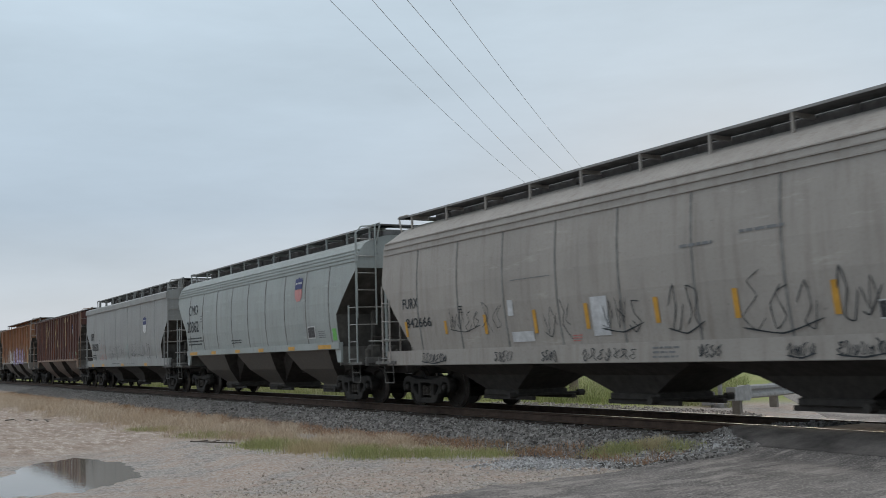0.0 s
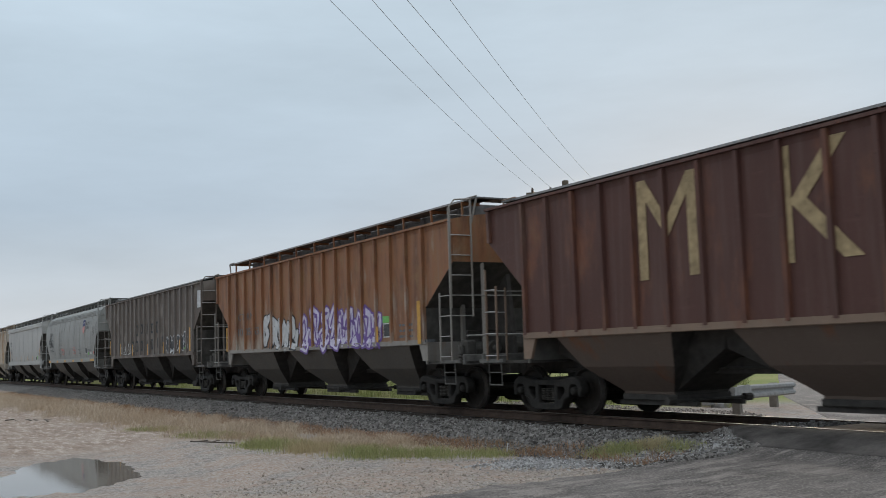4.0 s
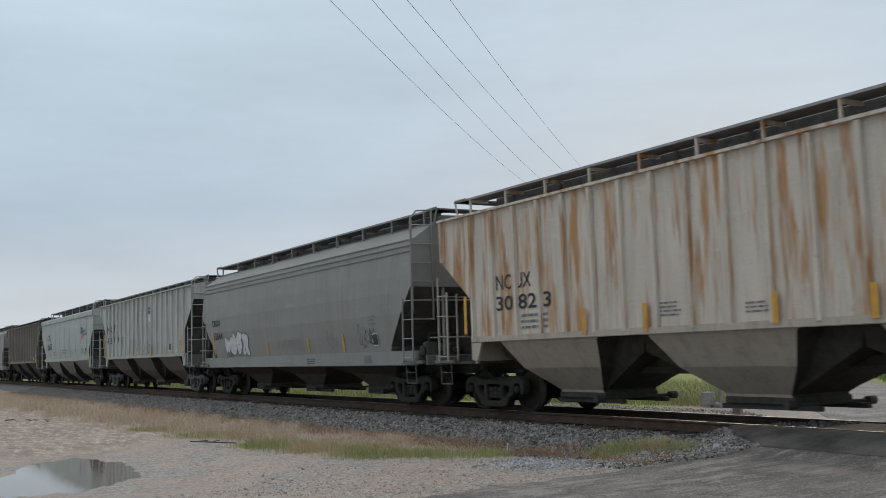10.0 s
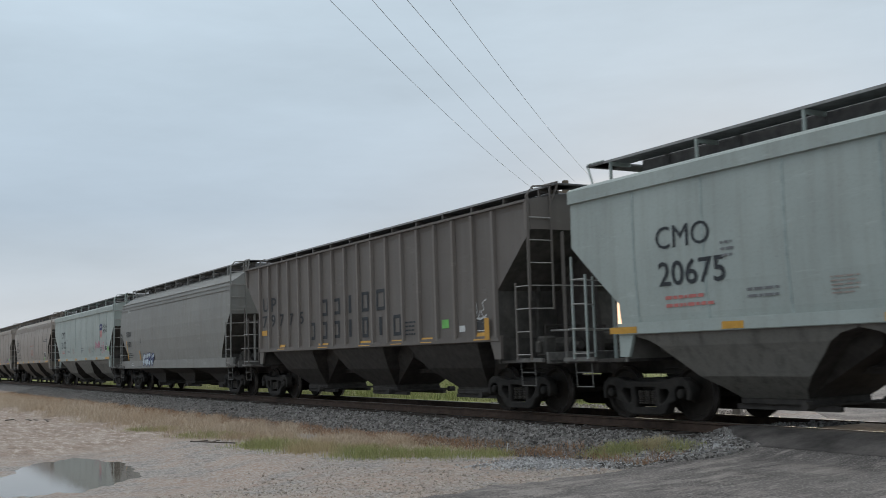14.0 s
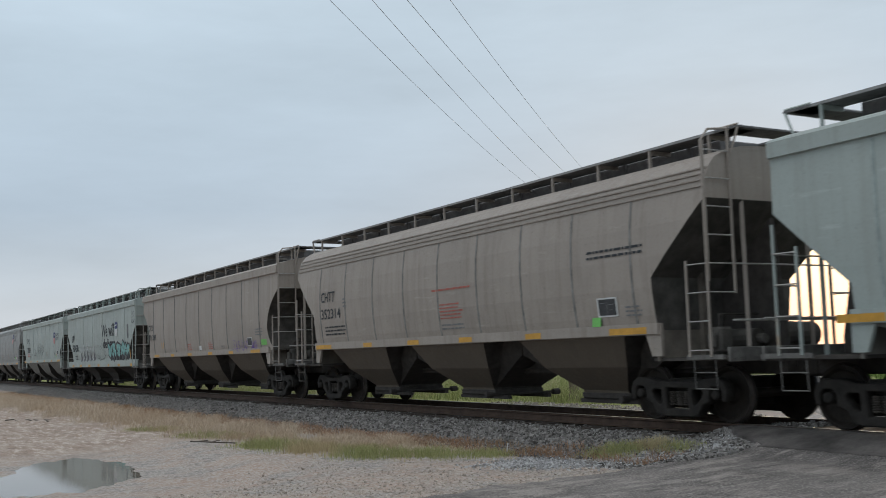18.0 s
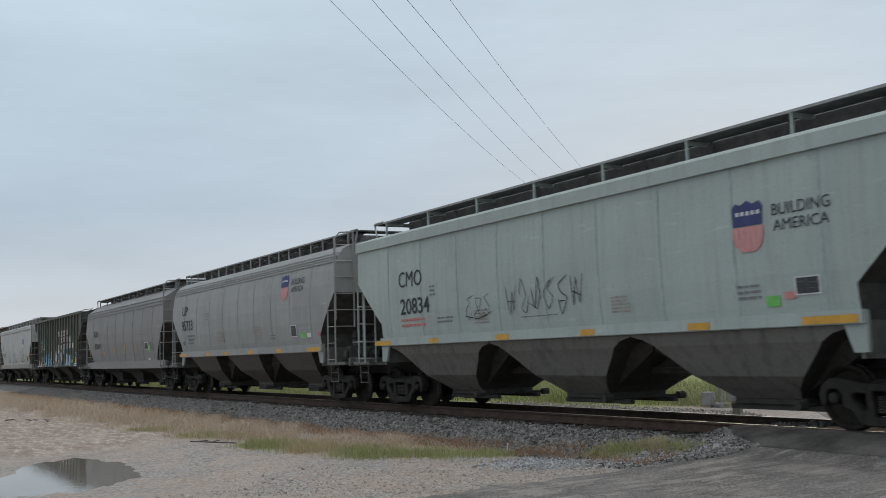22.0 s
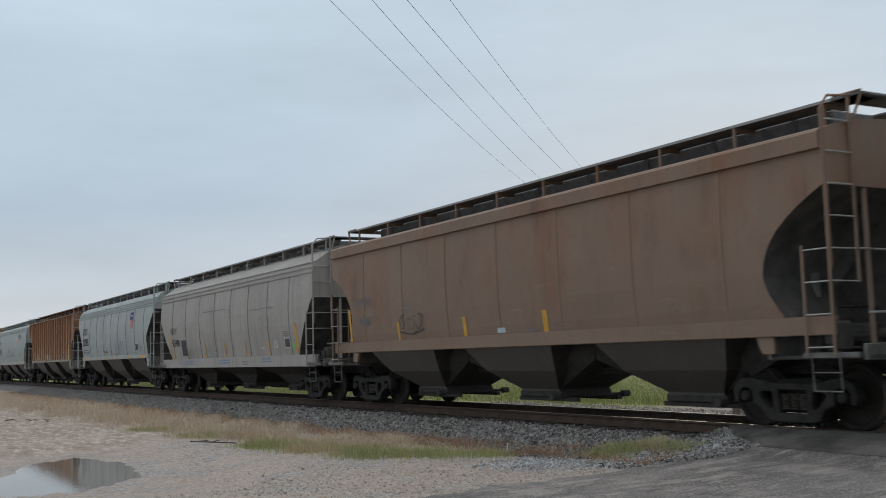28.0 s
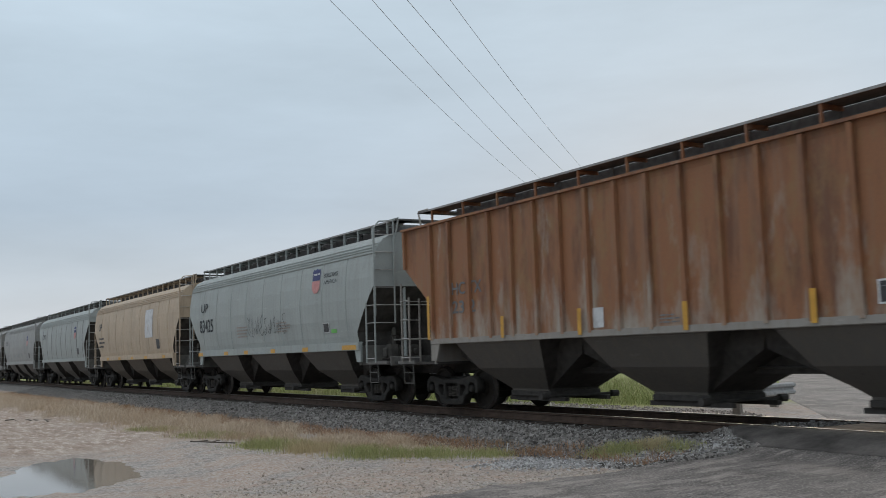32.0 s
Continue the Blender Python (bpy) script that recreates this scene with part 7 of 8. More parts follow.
def car_13():
    car, sp = add_car(-229.95, "soot-grey ribbed covered hopper with black block letters", RIBBED_LOW, DARK_GREY2, under=M_DARK, post=POST_SILVER)
    lettering(car, sp, "U", -6.71, 2.7, 0.42, M_BLACK, 0.45)
    lettering(car, sp, "P", -5.97, 2.68, 0.42, M_BLACK, 0.40)
    lettering(car, sp, "7", -6.76, 2.2, 0.37, M_BLACK, 0.41)
    lettering(car, sp, "9", -5.99, 2.22, 0.36, M_BLACK, 0.34)
    lettering(car, sp, "7", -5.26, 2.21, 0.35, M_BLACK, 0.32)
    lettering(car, sp, "7", -4.47, 2.21, 0.34, M_BLACK, 0.30)
    lettering(car, sp, "5", -3.68, 2.22, 0.34, M_BLACK, 0.31)
    letter_block(car, sp, -2.21, -1.66, 2.36, 2.81, M_BLACK)
    letter_block(car, sp, -1.32, -0.83, 2.36, 2.79, M_BLACK)
    letter_block(car, sp, -0.25, -0.1, 2.36, 2.82, M_BLACK)
    letter_block(car, sp, 0.55, 0.95, 2.35, 2.85, M_BLACK)
    letter_block(car, sp, 1.4, 1.89, 2.34, 2.86, M_BLACK)
    letter_block(car, sp, -2.99, -2.54, 1.72, 2.21, M_BLACK)
    letter_block(car, sp, -2.14, -1.7, 1.73, 2.2, M_BLACK)
    letter_block(car, sp, -1.25, -0.86, 1.73, 2.19, M_BLACK)
    letter_block(car, sp, -0.25, -0.1, 1.74, 2.19, M_BLACK)
    letter_block(car, sp, 0.56, 0.9, 1.7, 2.21, M_BLACK)
    letter_block(car, sp, 1.53, 1.68, 1.73, 2.18, M_BLACK)
    letter_block(car, sp, 2.3, 2.7, 1.69, 2.19, M_BLACK)
    patch(car, sp, "reflector", -5.38, -4.81, 1.5, 1.64, M_YELLOW)
    patch(car, sp, "reflector", -2.27, -1.61, 1.49, 1.61, M_YELLOW)
    patch(car, sp, "reflector", 0.36, 1.04, 1.48, 1.61, M_YELLOW)
    patch(car, sp, "reflector", 2.2, 2.75, 1.48, 1.59, M_YELLOW)
    patch(car, sp, "reflector", 3.72, 4.23, 1.48, 1.6, M_YELLOW)
    patch(car, sp, "reflector", 6.05, 6.56, 1.48, 1.64, M_YELLOW)
    reflectors(car, sp, [6.61], upright=True, z=1.48, h=0.45, w=0.09)
    scrawl(car, sp, 6.03, 6.56, 1.93, 2.32, M_WHITE, 247, 5, 0.03)
    patch(car, sp, "label_tag", 4.66, 4.96, 1.78, 1.97, M_GREEN)
    patch(car, sp, "label_tag", 5.41, 5.65, 1.68, 1.81, M_WHITE)
    patch(car, sp, "reflector", -6.84, -6.37, 1.95, 2.11, M_YELLOW)
    placard(car, sp, 6.07, 6.53, 1.67, 1.95)
    small_print(car, sp, 2.91, 1.66, 0.56, 0.37, 4, M_BLACK)


def car_14():
    car, sp = add_car(-247.77, "dark grey covered hopper with pale graffiti and orange reflectors", DEEP_PLAIN, GREY_DARK)
    lettering(car, sp, "CRDX", -6.89, 2.41, 0.25, M_BLACK, 0.85)
    lettering(car, sp, "13075", -6.84, 1.96, 0.24, M_BLACK, 0.78)
    reflectors(car, sp, [-6.92], upright=True, z=1.35, h=0.89, w=0.06)
    reflectors(car, sp, [-4.67], upright=True, z=1.36, h=0.41, w=0.06)
    small_print(car, sp, -6.8, 1.46, 0.84, 0.24, 3, M_BLACK)
    small_print(car, sp, -6.2, 1.09, 0.45, 0.15, 2, M_WHITE)
    small_print(car, sp, -6.84, 3.52, 0.63, 0.13, 2, M_WHITE)
    small_print(car, sp, -5.24, 1.03, 1.18, 0.07, 1, M_DARKPRINT)
    bubble(car, sp, -4.3, -2.19, 1.04, 1.68, M_PALEPAINT, M_NAVY, 274, 4, 0.17, None, 0.04)
    small_print(car, sp, -4.42, 2.07, 0.25, 0.25, 3, M_BLACK)


def car_15():
    car, sp = add_car(-265.58, "pale green covered hopper with magenta graffiti", FLAT, PALE_GREEN, under=UNDER_PALE)
    lettering(car, sp, "CMO", -5.86, 2.81, 0.36, M_BLACK, 1.10)
    lettering(car, sp, "21122", -5.89, 2.21, 0.38, M_BLACK, 1.47)
    emblem(car, sp, 5.26, 2.57, 0.73, M_PINK)
    lettering(car, sp, "BUILDING", 5.71, 3.03, 0.17, M_BLACK, 1.00)
    lettering(car, sp, "AMERICA", 5.71, 2.8, 0.17, M_BLACK, 0.99)
    scrawl(car, sp, 3.83, 5.05, 2.03, 2.42, M_MAGENTA, 260, 7, 0.05)
    scrawl(car, sp, 5.36, 6.04, 1.85, 2.48, M_MAGENTA, 261, 6, 0.06)
    placard(car, sp, 6.1, 6.52, 1.88, 2.16)
    patch(car, sp, "label_tag", 6.6, 6.9, 1.89, 2.09, M_GREEN)
    small_print(car, sp, -2.54, 1.84, 0.62, 0.29, 5, M_BROWNPRINT)
    small_print(car, sp, 2.02, 1.82, 0.54, 0.31, 5, M_BROWNPRINT)
    scrawl(car, sp, 2.61, 3.89, 1.87, 2.1, M_DARKPRINT, 266, 6, 0.015)
    small_print(car, sp, -0.05, 1.88, 0.79, 0.28, 3, M_DARKPRINT)
    small_print(car, sp, -4.12, 1.91, 0.86, 0.16, 2, M_DARKPRINT)
    small_print(car, sp, 4.96, 1.87, 0.55, 0.24, 3, M_DARKPRINT)
    small_print(car, sp, -5.79, 1.89, 1.03, 0.17, 2, M_RED)
    small_print(car, sp, -4.21, 2.53, 0.26, 0.26, 3, M_DARKPRINT)
    for x, w in ((-6.83, 0.38), (-4.31, 0.26), (-1.5, 0.24), (1.27, 0.22), (4.09, 0.23), (6.6, 0.46)):
        reflectors(car, sp, [x], w=w)


def car_16():
    car, sp = add_car(-283.43, "dusty warm grey covered hopper with red print", BULGED, GREY_WARM, under=UNDER_TAN)
    lettering(car, sp, "CHTT", -6.47, 2.71, 0.27, M_BLACK, 0.90)
    lettering(car, sp, "352314", -6.49, 2.26, 0.26, M_BLACK, 1.26)
    small_print(car, sp, -0.24, 2.54, 1.79, 0.23, 1, M_REDPRINT)
    small_print(car, sp, 0.07, 1.96, 1.11, 0.37, 5, M_REDPRINT)
    placard(car, sp, 5.6, 6.14, 1.77, 2.1)
    patch(car, sp, "label_tag", 5.42, 5.66, 1.61, 1.77, M_GREEN)
    small_print(car, sp, 5.4, 2.76, 1.69, 0.20, 2, M_BLACK)
    small_print(car, sp, 0.09, 1.73, 1.16, 0.16, 2, M_DARKPRINT)
    small_print(car, sp, -6.3, 1.79, 1.30, 0.29, 3, M_BLACK)
    small_print(car, sp, 6.34, 1.74, 0.49, 0.21, 3, M_DARKPRINT)
    small_print(car, sp, -5.05, 2.5, 0.28, 0.28, 3, M_DARKPRINT)
    for x, w in ((-6.48, 0.52), (-3.71, 0.25), (-1.28, 0.28), (1.07, 0.27), (3.58, 0.26), (6.36, 0.48)):
        reflectors(car, sp, [x], w=w)


def car_17():
    car, sp = add_car(-301.5, "dusty warm grey covered hopper with rounded ends and purple scrawl", BULGED_ROUND_END, GREY_WARM, under=UNDER_TAN)
    lettering(car, sp, "CITX", -7.31, 2.56, 0.24, M_BLACK, 0.72)
    lettering(car, sp, "701397", -7.26, 2.16, 0.23, M_BLACK, 1.16)
    scrawl(car, sp, 3.83, 5.4, 1.51, 1.91, M_PURPLE, 291, 8, 0.03)
    scrawl(car, sp, 5.73, 6.23, 1.57, 1.85, M_PURPLE, 292, 4, 0.03)
    placard(car, sp, 5.28, 5.76, 1.67, 1.94)
    patch(car, sp, "label_tag", 6.59, 7.08, 1.67, 1.85, M_GREEN)
    small_print(car, sp, 1.09, 1.64, 0.53, 0.26, 4, M_REDPRINT)
    small_print(car, sp, -1.54, 1.63, 0.54, 0.28, 4, M_REDPRINT)
    small_print(car, sp, 2.56, 1.62, 0.40, 0.14, 2, M_DARKPRINT)
    small_print(car, sp, 6.1, 1.97, 0.78, 0.26, 3, M_DARKPRINT)
    patch(car, sp, "label_tag", -0.08, 0.21, 1.63, 1.79, M_WHITE)
    reflectors(car, sp, [-5.25], upright=True, z=1.78, h=0.24, w=0.03)
    reflectors(car, sp, [-4.98], upright=True, z=1.78, h=0.25, w=0.03)
    for x, w in ((-6.04, 0.38), (-3.62, 0.24), (-1.25, 0.26), (1.32, 0.24), (3.64, 0.22), (6.07, 0.44)):
        reflectors(car, sp, [x], w=w)


def car_18():
    car, sp = add_car(-319.39, "pale grey-green covered hopper with bold slogan and teal graffiti", HEX_DEEP, PALE_GREEN)
    lettering(car, sp, "UP", -6.88, 2.5, 0.39, M_BLACK, 0.73)
    lettering(car, sp, "90430", -6.72, 1.95, 0.40, M_BLACK, 1.58)
    lettering(car, sp, "We will", 1.05, 2.6, 0.59, M_BLACK, 2.83)
    lettering(car, sp, "deliver", 1.38, 2.03, 0.45, M_BLACK, 2.65)
    emblem(car, sp, 4.36, 2.54, 0.72, M_WHITE)
    bubble(car, sp, 2.32, 7.05, 1.41, 2.3, M_TEAL, M_BLACKPAINT, 347, 5, 0.24, None, 0.1)
    scrawl(car, sp, -0.23, 2.05, 1.47, 2.34, M_BLACK, 312, 8, 0.03)
    zigzag(car, sp, -4.7, -0.5, 1.46, 2.3, 5, M_SILVER, M_GREYINK)
    scrawl(car, sp, 7.46, 8.09, 3.07, 3.65, M_BLACK, 314, 5, 0.03)
    patch(car, sp, "paint_patch", 6.56, 6.84, 2.39, 3.04, M_GREYINK)
    reflectors(car, sp, [6.98], upright=True, z=1.47, h=0.42, w=0.06)
    patch(car, sp, "label_tag", 5.7, 5.97, 1.67, 1.85, M_GREEN)
    placard(car, sp, 6.0, 6.39, 1.61, 1.92)
    small_print(car, sp, -6.23, 1.48, 0.96, 0.28, 2, M_BLACK)
    for x, w in ((-6.66, 0.25), (-4.5, 0.29), (-2.22, 0.31), (0.12, 0.23), (2.46, 0.19), (4.7, 0.23), (7.21, 0.23)):
        reflectors(car, sp, [x], w=w)


def car_19():
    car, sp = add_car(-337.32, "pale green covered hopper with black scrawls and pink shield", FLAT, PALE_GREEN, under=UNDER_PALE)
    lettering(car, sp, "CMO", -5.9, 2.8, 0.37, M_BLACK, 1.13)
    lettering(car, sp, "20834", -5.86, 2.17, 0.36, M_BLACK, 1.40)
    scrawl(car, sp, -2.91, -1.86, 1.95, 2.45, M_BLACK, 325, 4, 0.025)
    scrawl(car, sp, -1.32, 1.21, 1.98, 2.68, M_BLACK, 326, 8, 0.03)
    emblem(car, sp, 5.16, 2.56, 0.75, M_PINK)
    lettering(car, sp, "BUILDING", 5.63, 3.03, 0.17, M_BLACK, 1.01)
    lettering(car, sp, "AMERICA", 5.64, 2.81, 0.16, M_BLACK, 0.98)
    small_print(car, sp, -2.58, 1.82, 0.59, 0.31, 5, M_BROWNPRINT)
    small_print(car, sp, 1.92, 1.82, 0.55, 0.31, 5, M_BROWNPRINT)
    placard(car, sp, 5.93, 6.38, 1.88, 2.14)
    patch(car, sp, "label_tag", 5.39, 5.65, 1.75, 1.9, M_GREEN)
    patch(car, sp, "label_tag", 5.72, 5.93, 1.84, 1.94, M_PINK)
    small_print(car, sp, -0.86, 1.85, 1.30, 0.11, 1, M_DARKPRINT)
    small_print(car, sp, 4.86, 1.86, 0.62, 0.25, 3, M_DARKPRINT)
    small_print(car, sp, -4.14, 1.89, 0.74, 0.17, 2, M_DARKPRINT)
    small_print(car, sp, -5.87, 1.85, 1.17, 0.25, 2, M_RED)
    small_print(car, sp, -4.42, 2.51, 0.27, 0.27, 3, M_DARKPRINT)
    for x, w in ((-6.88, 0.43), (-4.34, 0.21), (-1.54, 0.24), (1.22, 0.21), (4.01, 0.24), (6.48, 0.46)):
        reflectors(car, sp, [x], w=w)


def car_20():
    car, sp = add_car(-354.95, "grey covered hopper with pink shield and yellow sill strips", BULGED_SHORT, GREY, under=UNDER_GREY)
    lettering(car, sp, "UP", -6.54, 2.97, 0.35, M_BLACK, 0.71)
    lettering(car, sp, "95733", -6.58, 2.4, 0.37, M_BLACK, 1.42)
    emblem(car, sp, 4.3, 2.96, 0.75, M_PINK)
    lettering(car, sp, "BUILDING", 4.85, 3.37, 0.17, M_BLACK, 0.98)
    lettering(car, sp, "AMERICA", 4.84, 3.16, 0.15, M_BLACK, 0.93)
    placard(car, sp, 4.73, 5.19, 1.84, 2.19)
    patch(car, sp, "label_tag", 5.47, 5.85, 1.79, 1.95, M_GREEN)
    patch(car, sp, "label_tag", 5.94, 6.22, 1.81, 1.92, M_WHITE)
    patch(car, sp, "label_tag", 6.72, 6.89, 1.83, 1.94, M_RED)
    small_print(car, sp, -2.24, 1.85, 1.01, 0.43, 4, M_BROWNPRINT)
    small_print(car, sp, 1.35, 1.84, 0.90, 0.45, 5, M_BROWNPRINT)
    small_print(car, sp, 3.0, 1.81, 0.54, 0.17, 2, M_DARKPRINT)
    small_print(car, sp, -5.88, 1.84, 1.05, 0.41, 3, M_DARKPRINT)
    small_print(car, sp, -3.51, 2.68, 0.37, 0.28, 3, M_DARKPRINT)
    small_print(car, sp, -6.61, 1.83, 0.45, 0.15, 2, M_BLACK)
    for x, w in ((-6.65, 0.47), (-3.44, 0.23), (-1.42, 0.24), (1.1, 0.25), (3.65, 0.22), (6.35, 0.47)):
        reflectors(car, sp, [x], w=w)


def car_21():
    car, sp = add_car(-372.22, "grey covered hopper with deep sill and orange reflectors", DEEP_SHORT, GREY_COOL)
    lettering(car, sp, "FURX", -5.74, 2.61, 0.30, M_BLACK, 0.96)
    lettering(car, sp, "850011", -5.65, 1.99, 0.28, M_BLACK, 1.37)
    reflectors(car, sp, [-7.06], upright=True, z=1.7, h=0.81, w=0.055)
    reflectors(car, sp, [-3.58], upright=True, z=1.67, h=0.41, w=0.055)
    reflectors(car, sp, [-1.21], upright=True, z=1.65, h=0.46, w=0.055)
    reflectors(car, sp, [0.93], upright=True, z=1.66, h=0.45, w=0.06)
    reflectors(car, sp, [3.26], upright=True, z=1.66, h=0.44, w=0.06)
    placard(car, sp, 4.75, 5.31, 1.8, 2.12)
    patch(car, sp, "label_tag", 5.32, 5.59, 1.68, 1.99, M_GREEN)
    small_print(car, sp, -6.84, 1.27, 2.09, 0.22, 2, M_DARKPRINT)
    small_print(car, sp, -0.48, 1.19, 0.84, 0.12, 2, M_DARKPRINT)
    small_print(car, sp, 3.25, 2.44, 1.83, 0.14, 1, M_DARKPRINT)
    small_print(car, sp, 5.59, 1.83, 0.62, 0.28, 3, M_DARKPRINT)
    small_print(car, sp, -3.39, 2.31, 0.27, 0.29, 3, M_DARKPRINT)
    patch(car, sp, "label_tag", 5.08, 5.36, 1.34, 1.42, M_WHITE)


def car_22():
    car, sp = add_car(-389.81, "dark green ribbed covered hopper with cream blocks and blue graffiti", RIBBED_PLAIN, DARK_GREEN, under=M_DARK)
    patch(car, sp, "paint_panel", -5.02, -4.14, 2.06, 2.99, M_TEALPANEL, label="faded teal paint panel")
    lettering(car, sp, "SSW", -5.74, 2.59, 0.33, M_CREAM, 0.61)
    lettering(car, sp, "779", -5.75, 2.25, 0.28, M_CREAM, 0.66)
    lettering(car, sp, "53", -4.8, 2.27, 0.29, M_CREAM, 0.43)
    letter_block(car, sp, 0.46, 0.7, 2.99, 3.29, M_CREAM, 0.075)
    letter_block(car, sp, 0.73, 0.97, 2.99, 3.28, M_CREAM, 0.075)
    letter_block(car, sp, 1.33, 1.54, 2.97, 3.32, M_CREAM, 0.075)
    letter_block(car, sp, 1.56, 1.79, 2.97, 3.32, M_CREAM, 0.075)
    letter_block(car, sp, 2.21, 2.45, 2.99, 3.31, M_CREAM, 0.075)
    letter_block(car, sp, 2.49, 2.74, 2.98, 3.3, M_CREAM, 0.075)
    letter_block(car, sp, 1.34, 1.65, 2.59, 2.89, M_CREAM, 0.075)
    letter_block(car, sp, 1.68, 1.95, 2.58, 2.88, M_CREAM, 0.075)
    letter_block(car, sp, 2.21, 2.42, 2.6, 2.9, M_CREAM, 0.075)
    letter_block(car, sp, 2.45, 2.67, 2.6, 2.91, M_CREAM, 0.075)
    letter_block(car, sp, 0.02, 0.26, 2.17, 2.46, M_CREAM, 0.075)
    letter_block(car, sp, 0.41, 0.63, 2.17, 2.46, M_CREAM, 0.075)
    letter_block(car, sp, 0.66, 0.9, 2.18, 2.46, M_CREAM, 0.075)
    letter_block(car, sp, 1.39, 1.59, 2.18, 2.46, M_CREAM, 0.075)
    letter_block(car, sp, 1.64, 1.8, 2.18, 2.46, M_CREAM, 0.075)
    letter_block(car, sp, 2.2, 2.41, 2.21, 2.48, M_CREAM, 0.075)
    letter_block(car, sp, 2.47, 2.72, 2.23, 2.49, M_CREAM, 0.075)
    patch(car, sp, "painted_square", 3.36, 3.68, 3.01, 3.32, M_LILAC)
    patch(car, sp, "painted_square", 3.35, 3.68, 2.61, 2.92, M_LILAC)
    patch(car, sp, "painted_square", 3.35, 3.7, 2.2, 2.5, M_LILAC)
    patch(car, sp, "painted_square", 4.23, 4.59, 2.59, 2.9, M_CREAM)
    patch(car, sp, "painted_square", 4.24, 4.62, 2.2, 2.5, M_CREAM)
    patch(car, sp, "painted_square", 5.1, 5.49, 2.19, 2.51, M_CREAM)
    bubble(car, sp, -0.75, 2.39, 1.17, 2.23, M_SILVER, M_GREYINK, 445, 4, 0.22, None, 0.1)
    bubble(car, sp, -4.18, -1.22, 1.15, 2.21, M_SKY, None, 446, 3, 0.2, None, 0.0)
    bubble(car, sp, 2.92, 4.15, 1.17, 1.93, M_SKY, None, 447, 3, 0.26, M_PALEPAINT, 0.0)
    bubble(car, sp, 3.96, 5.12, 1.15, 1.91, M_SKY, None, 448, 3, 0.28, M_PALEPAINT, 0.0)
    bubble(car, sp, 2.08, 2.75, 1.81, 2.4, M_SKY, None, 449, 2, 0.24, None, 0.0)
    scrawl(car, sp, -5.96, -5.04, 1.17, 2.23, M_WHITE, 406, 4, 0.03)
    placard(car, sp, 5.97, 6.43, 1.62, 1.93)
    patch(car, sp, "reflector", 5.95, 6.42, 1.37, 1.58, M_YELLOW)
    patch(car, sp, "label_tag", 5.82, 6.5, 1.17, 1.36, M_PALEPAINT)
    patch(car, sp, "label_tag", 5.14, 5.39, 1.38, 1.54, M_GREEN)
    patch(car, sp, "label_tag", 5.43, 5.66, 1.54, 1.72, M_SILVER)
    patch(car, sp, "reflector", 1.4, 1.91, 1.33, 1.47, M_YELLOW)
    patch(car, sp, "reflector", 4.22, 4.66, 1.37, 1.47, M_YELLOW)
    patch(car, sp, "reflector", -1.13, -0.65, 1.36, 1.48, M_YELLOW)
    patch(car, sp, "reflector", -3.9, -3.32, 1.34, 1.48, M_YELLOW)
    patch(car, sp, "reflector", -6.72, -6.28, 1.38, 1.58, M_YELLOW)
    patch(car, sp, "label_tag", -6.78, -6.2, 1.17, 1.35, M_WHITE)
    patch(car, sp, "label_tag", -6.74, -6.6, 1.2, 1.32, M_PINK, 0.017)
    small_print(car, sp, -4.95, 1.25, 0.6, 0.6, 5, M_CREAM)
    scrawl(car, sp, -5.95, -5.1, 1.2, 1.6, M_SILVER, 417, 4, 0.05)


def car_23():
    car, sp = add_car(-407.63, "pale grey covered hopper with white shield and black scrawls", HEX_DEEP, PALE_GREY, trim=GREY_DIRTY)
    lettering(car, sp, "UP", -6.81, 2.53, 0.35, M_BLACK, 0.69)
    lettering(car, sp, "90379", -6.63, 1.94, 0.37, M_BLACK, 1.46)
    emblem(car, sp, 4.31, 2.54, 0.70, M_WHITE)
    scrawl(car, sp, -1.12, 0.39, 1.94, 2.36, M_BLACK, 394, 6, 0.03)
    scrawl(car, sp, 2.94, 4.75, 1.54, 2.33, M_BLACK, 395, 8, 0.045)
    scrawl(car, sp, -3.49, -2.12, 1.56, 2.14, M_GREYINK, 396, 5, 0.02)
    placard(car, sp, 6.03, 6.55, 1.55, 1.98)
    patch(car, sp, "label_tag", 5.74, 5.95, 1.71, 1.83, M_GREEN)
    reflectors(car, sp, [-6.57], upright=True, z=1.51, h=1.06, w=0.055)
    reflectors(car, sp, [-1.03], upright=True, z=1.47, h=0.38, w=0.055)
    reflectors(car, sp, [1.29], upright=True, z=1.47, h=0.41, w=0.055)
    reflectors(car, sp, [4.86], upright=True, z=1.44, h=0.40, w=0.06)
    reflectors(car, sp, [6.7], upright=True, z=1.44, h=0.85, w=0.07)
    small_print(car, sp, -0.16, 1.49, 1.03, 0.39, 4, M_BLACK)
    small_print(car, sp, 4.97, 1.79, 0.78, 0.25, 3, M_DARKPRINT)
    small_print(car, sp, -4.9, 2.25, 0.39, 0.23, 3, M_DARKPRINT)
    small_print(car, sp, 5.7, 1.18, 0.95, 0.14, 2, M_DARKPRINT)


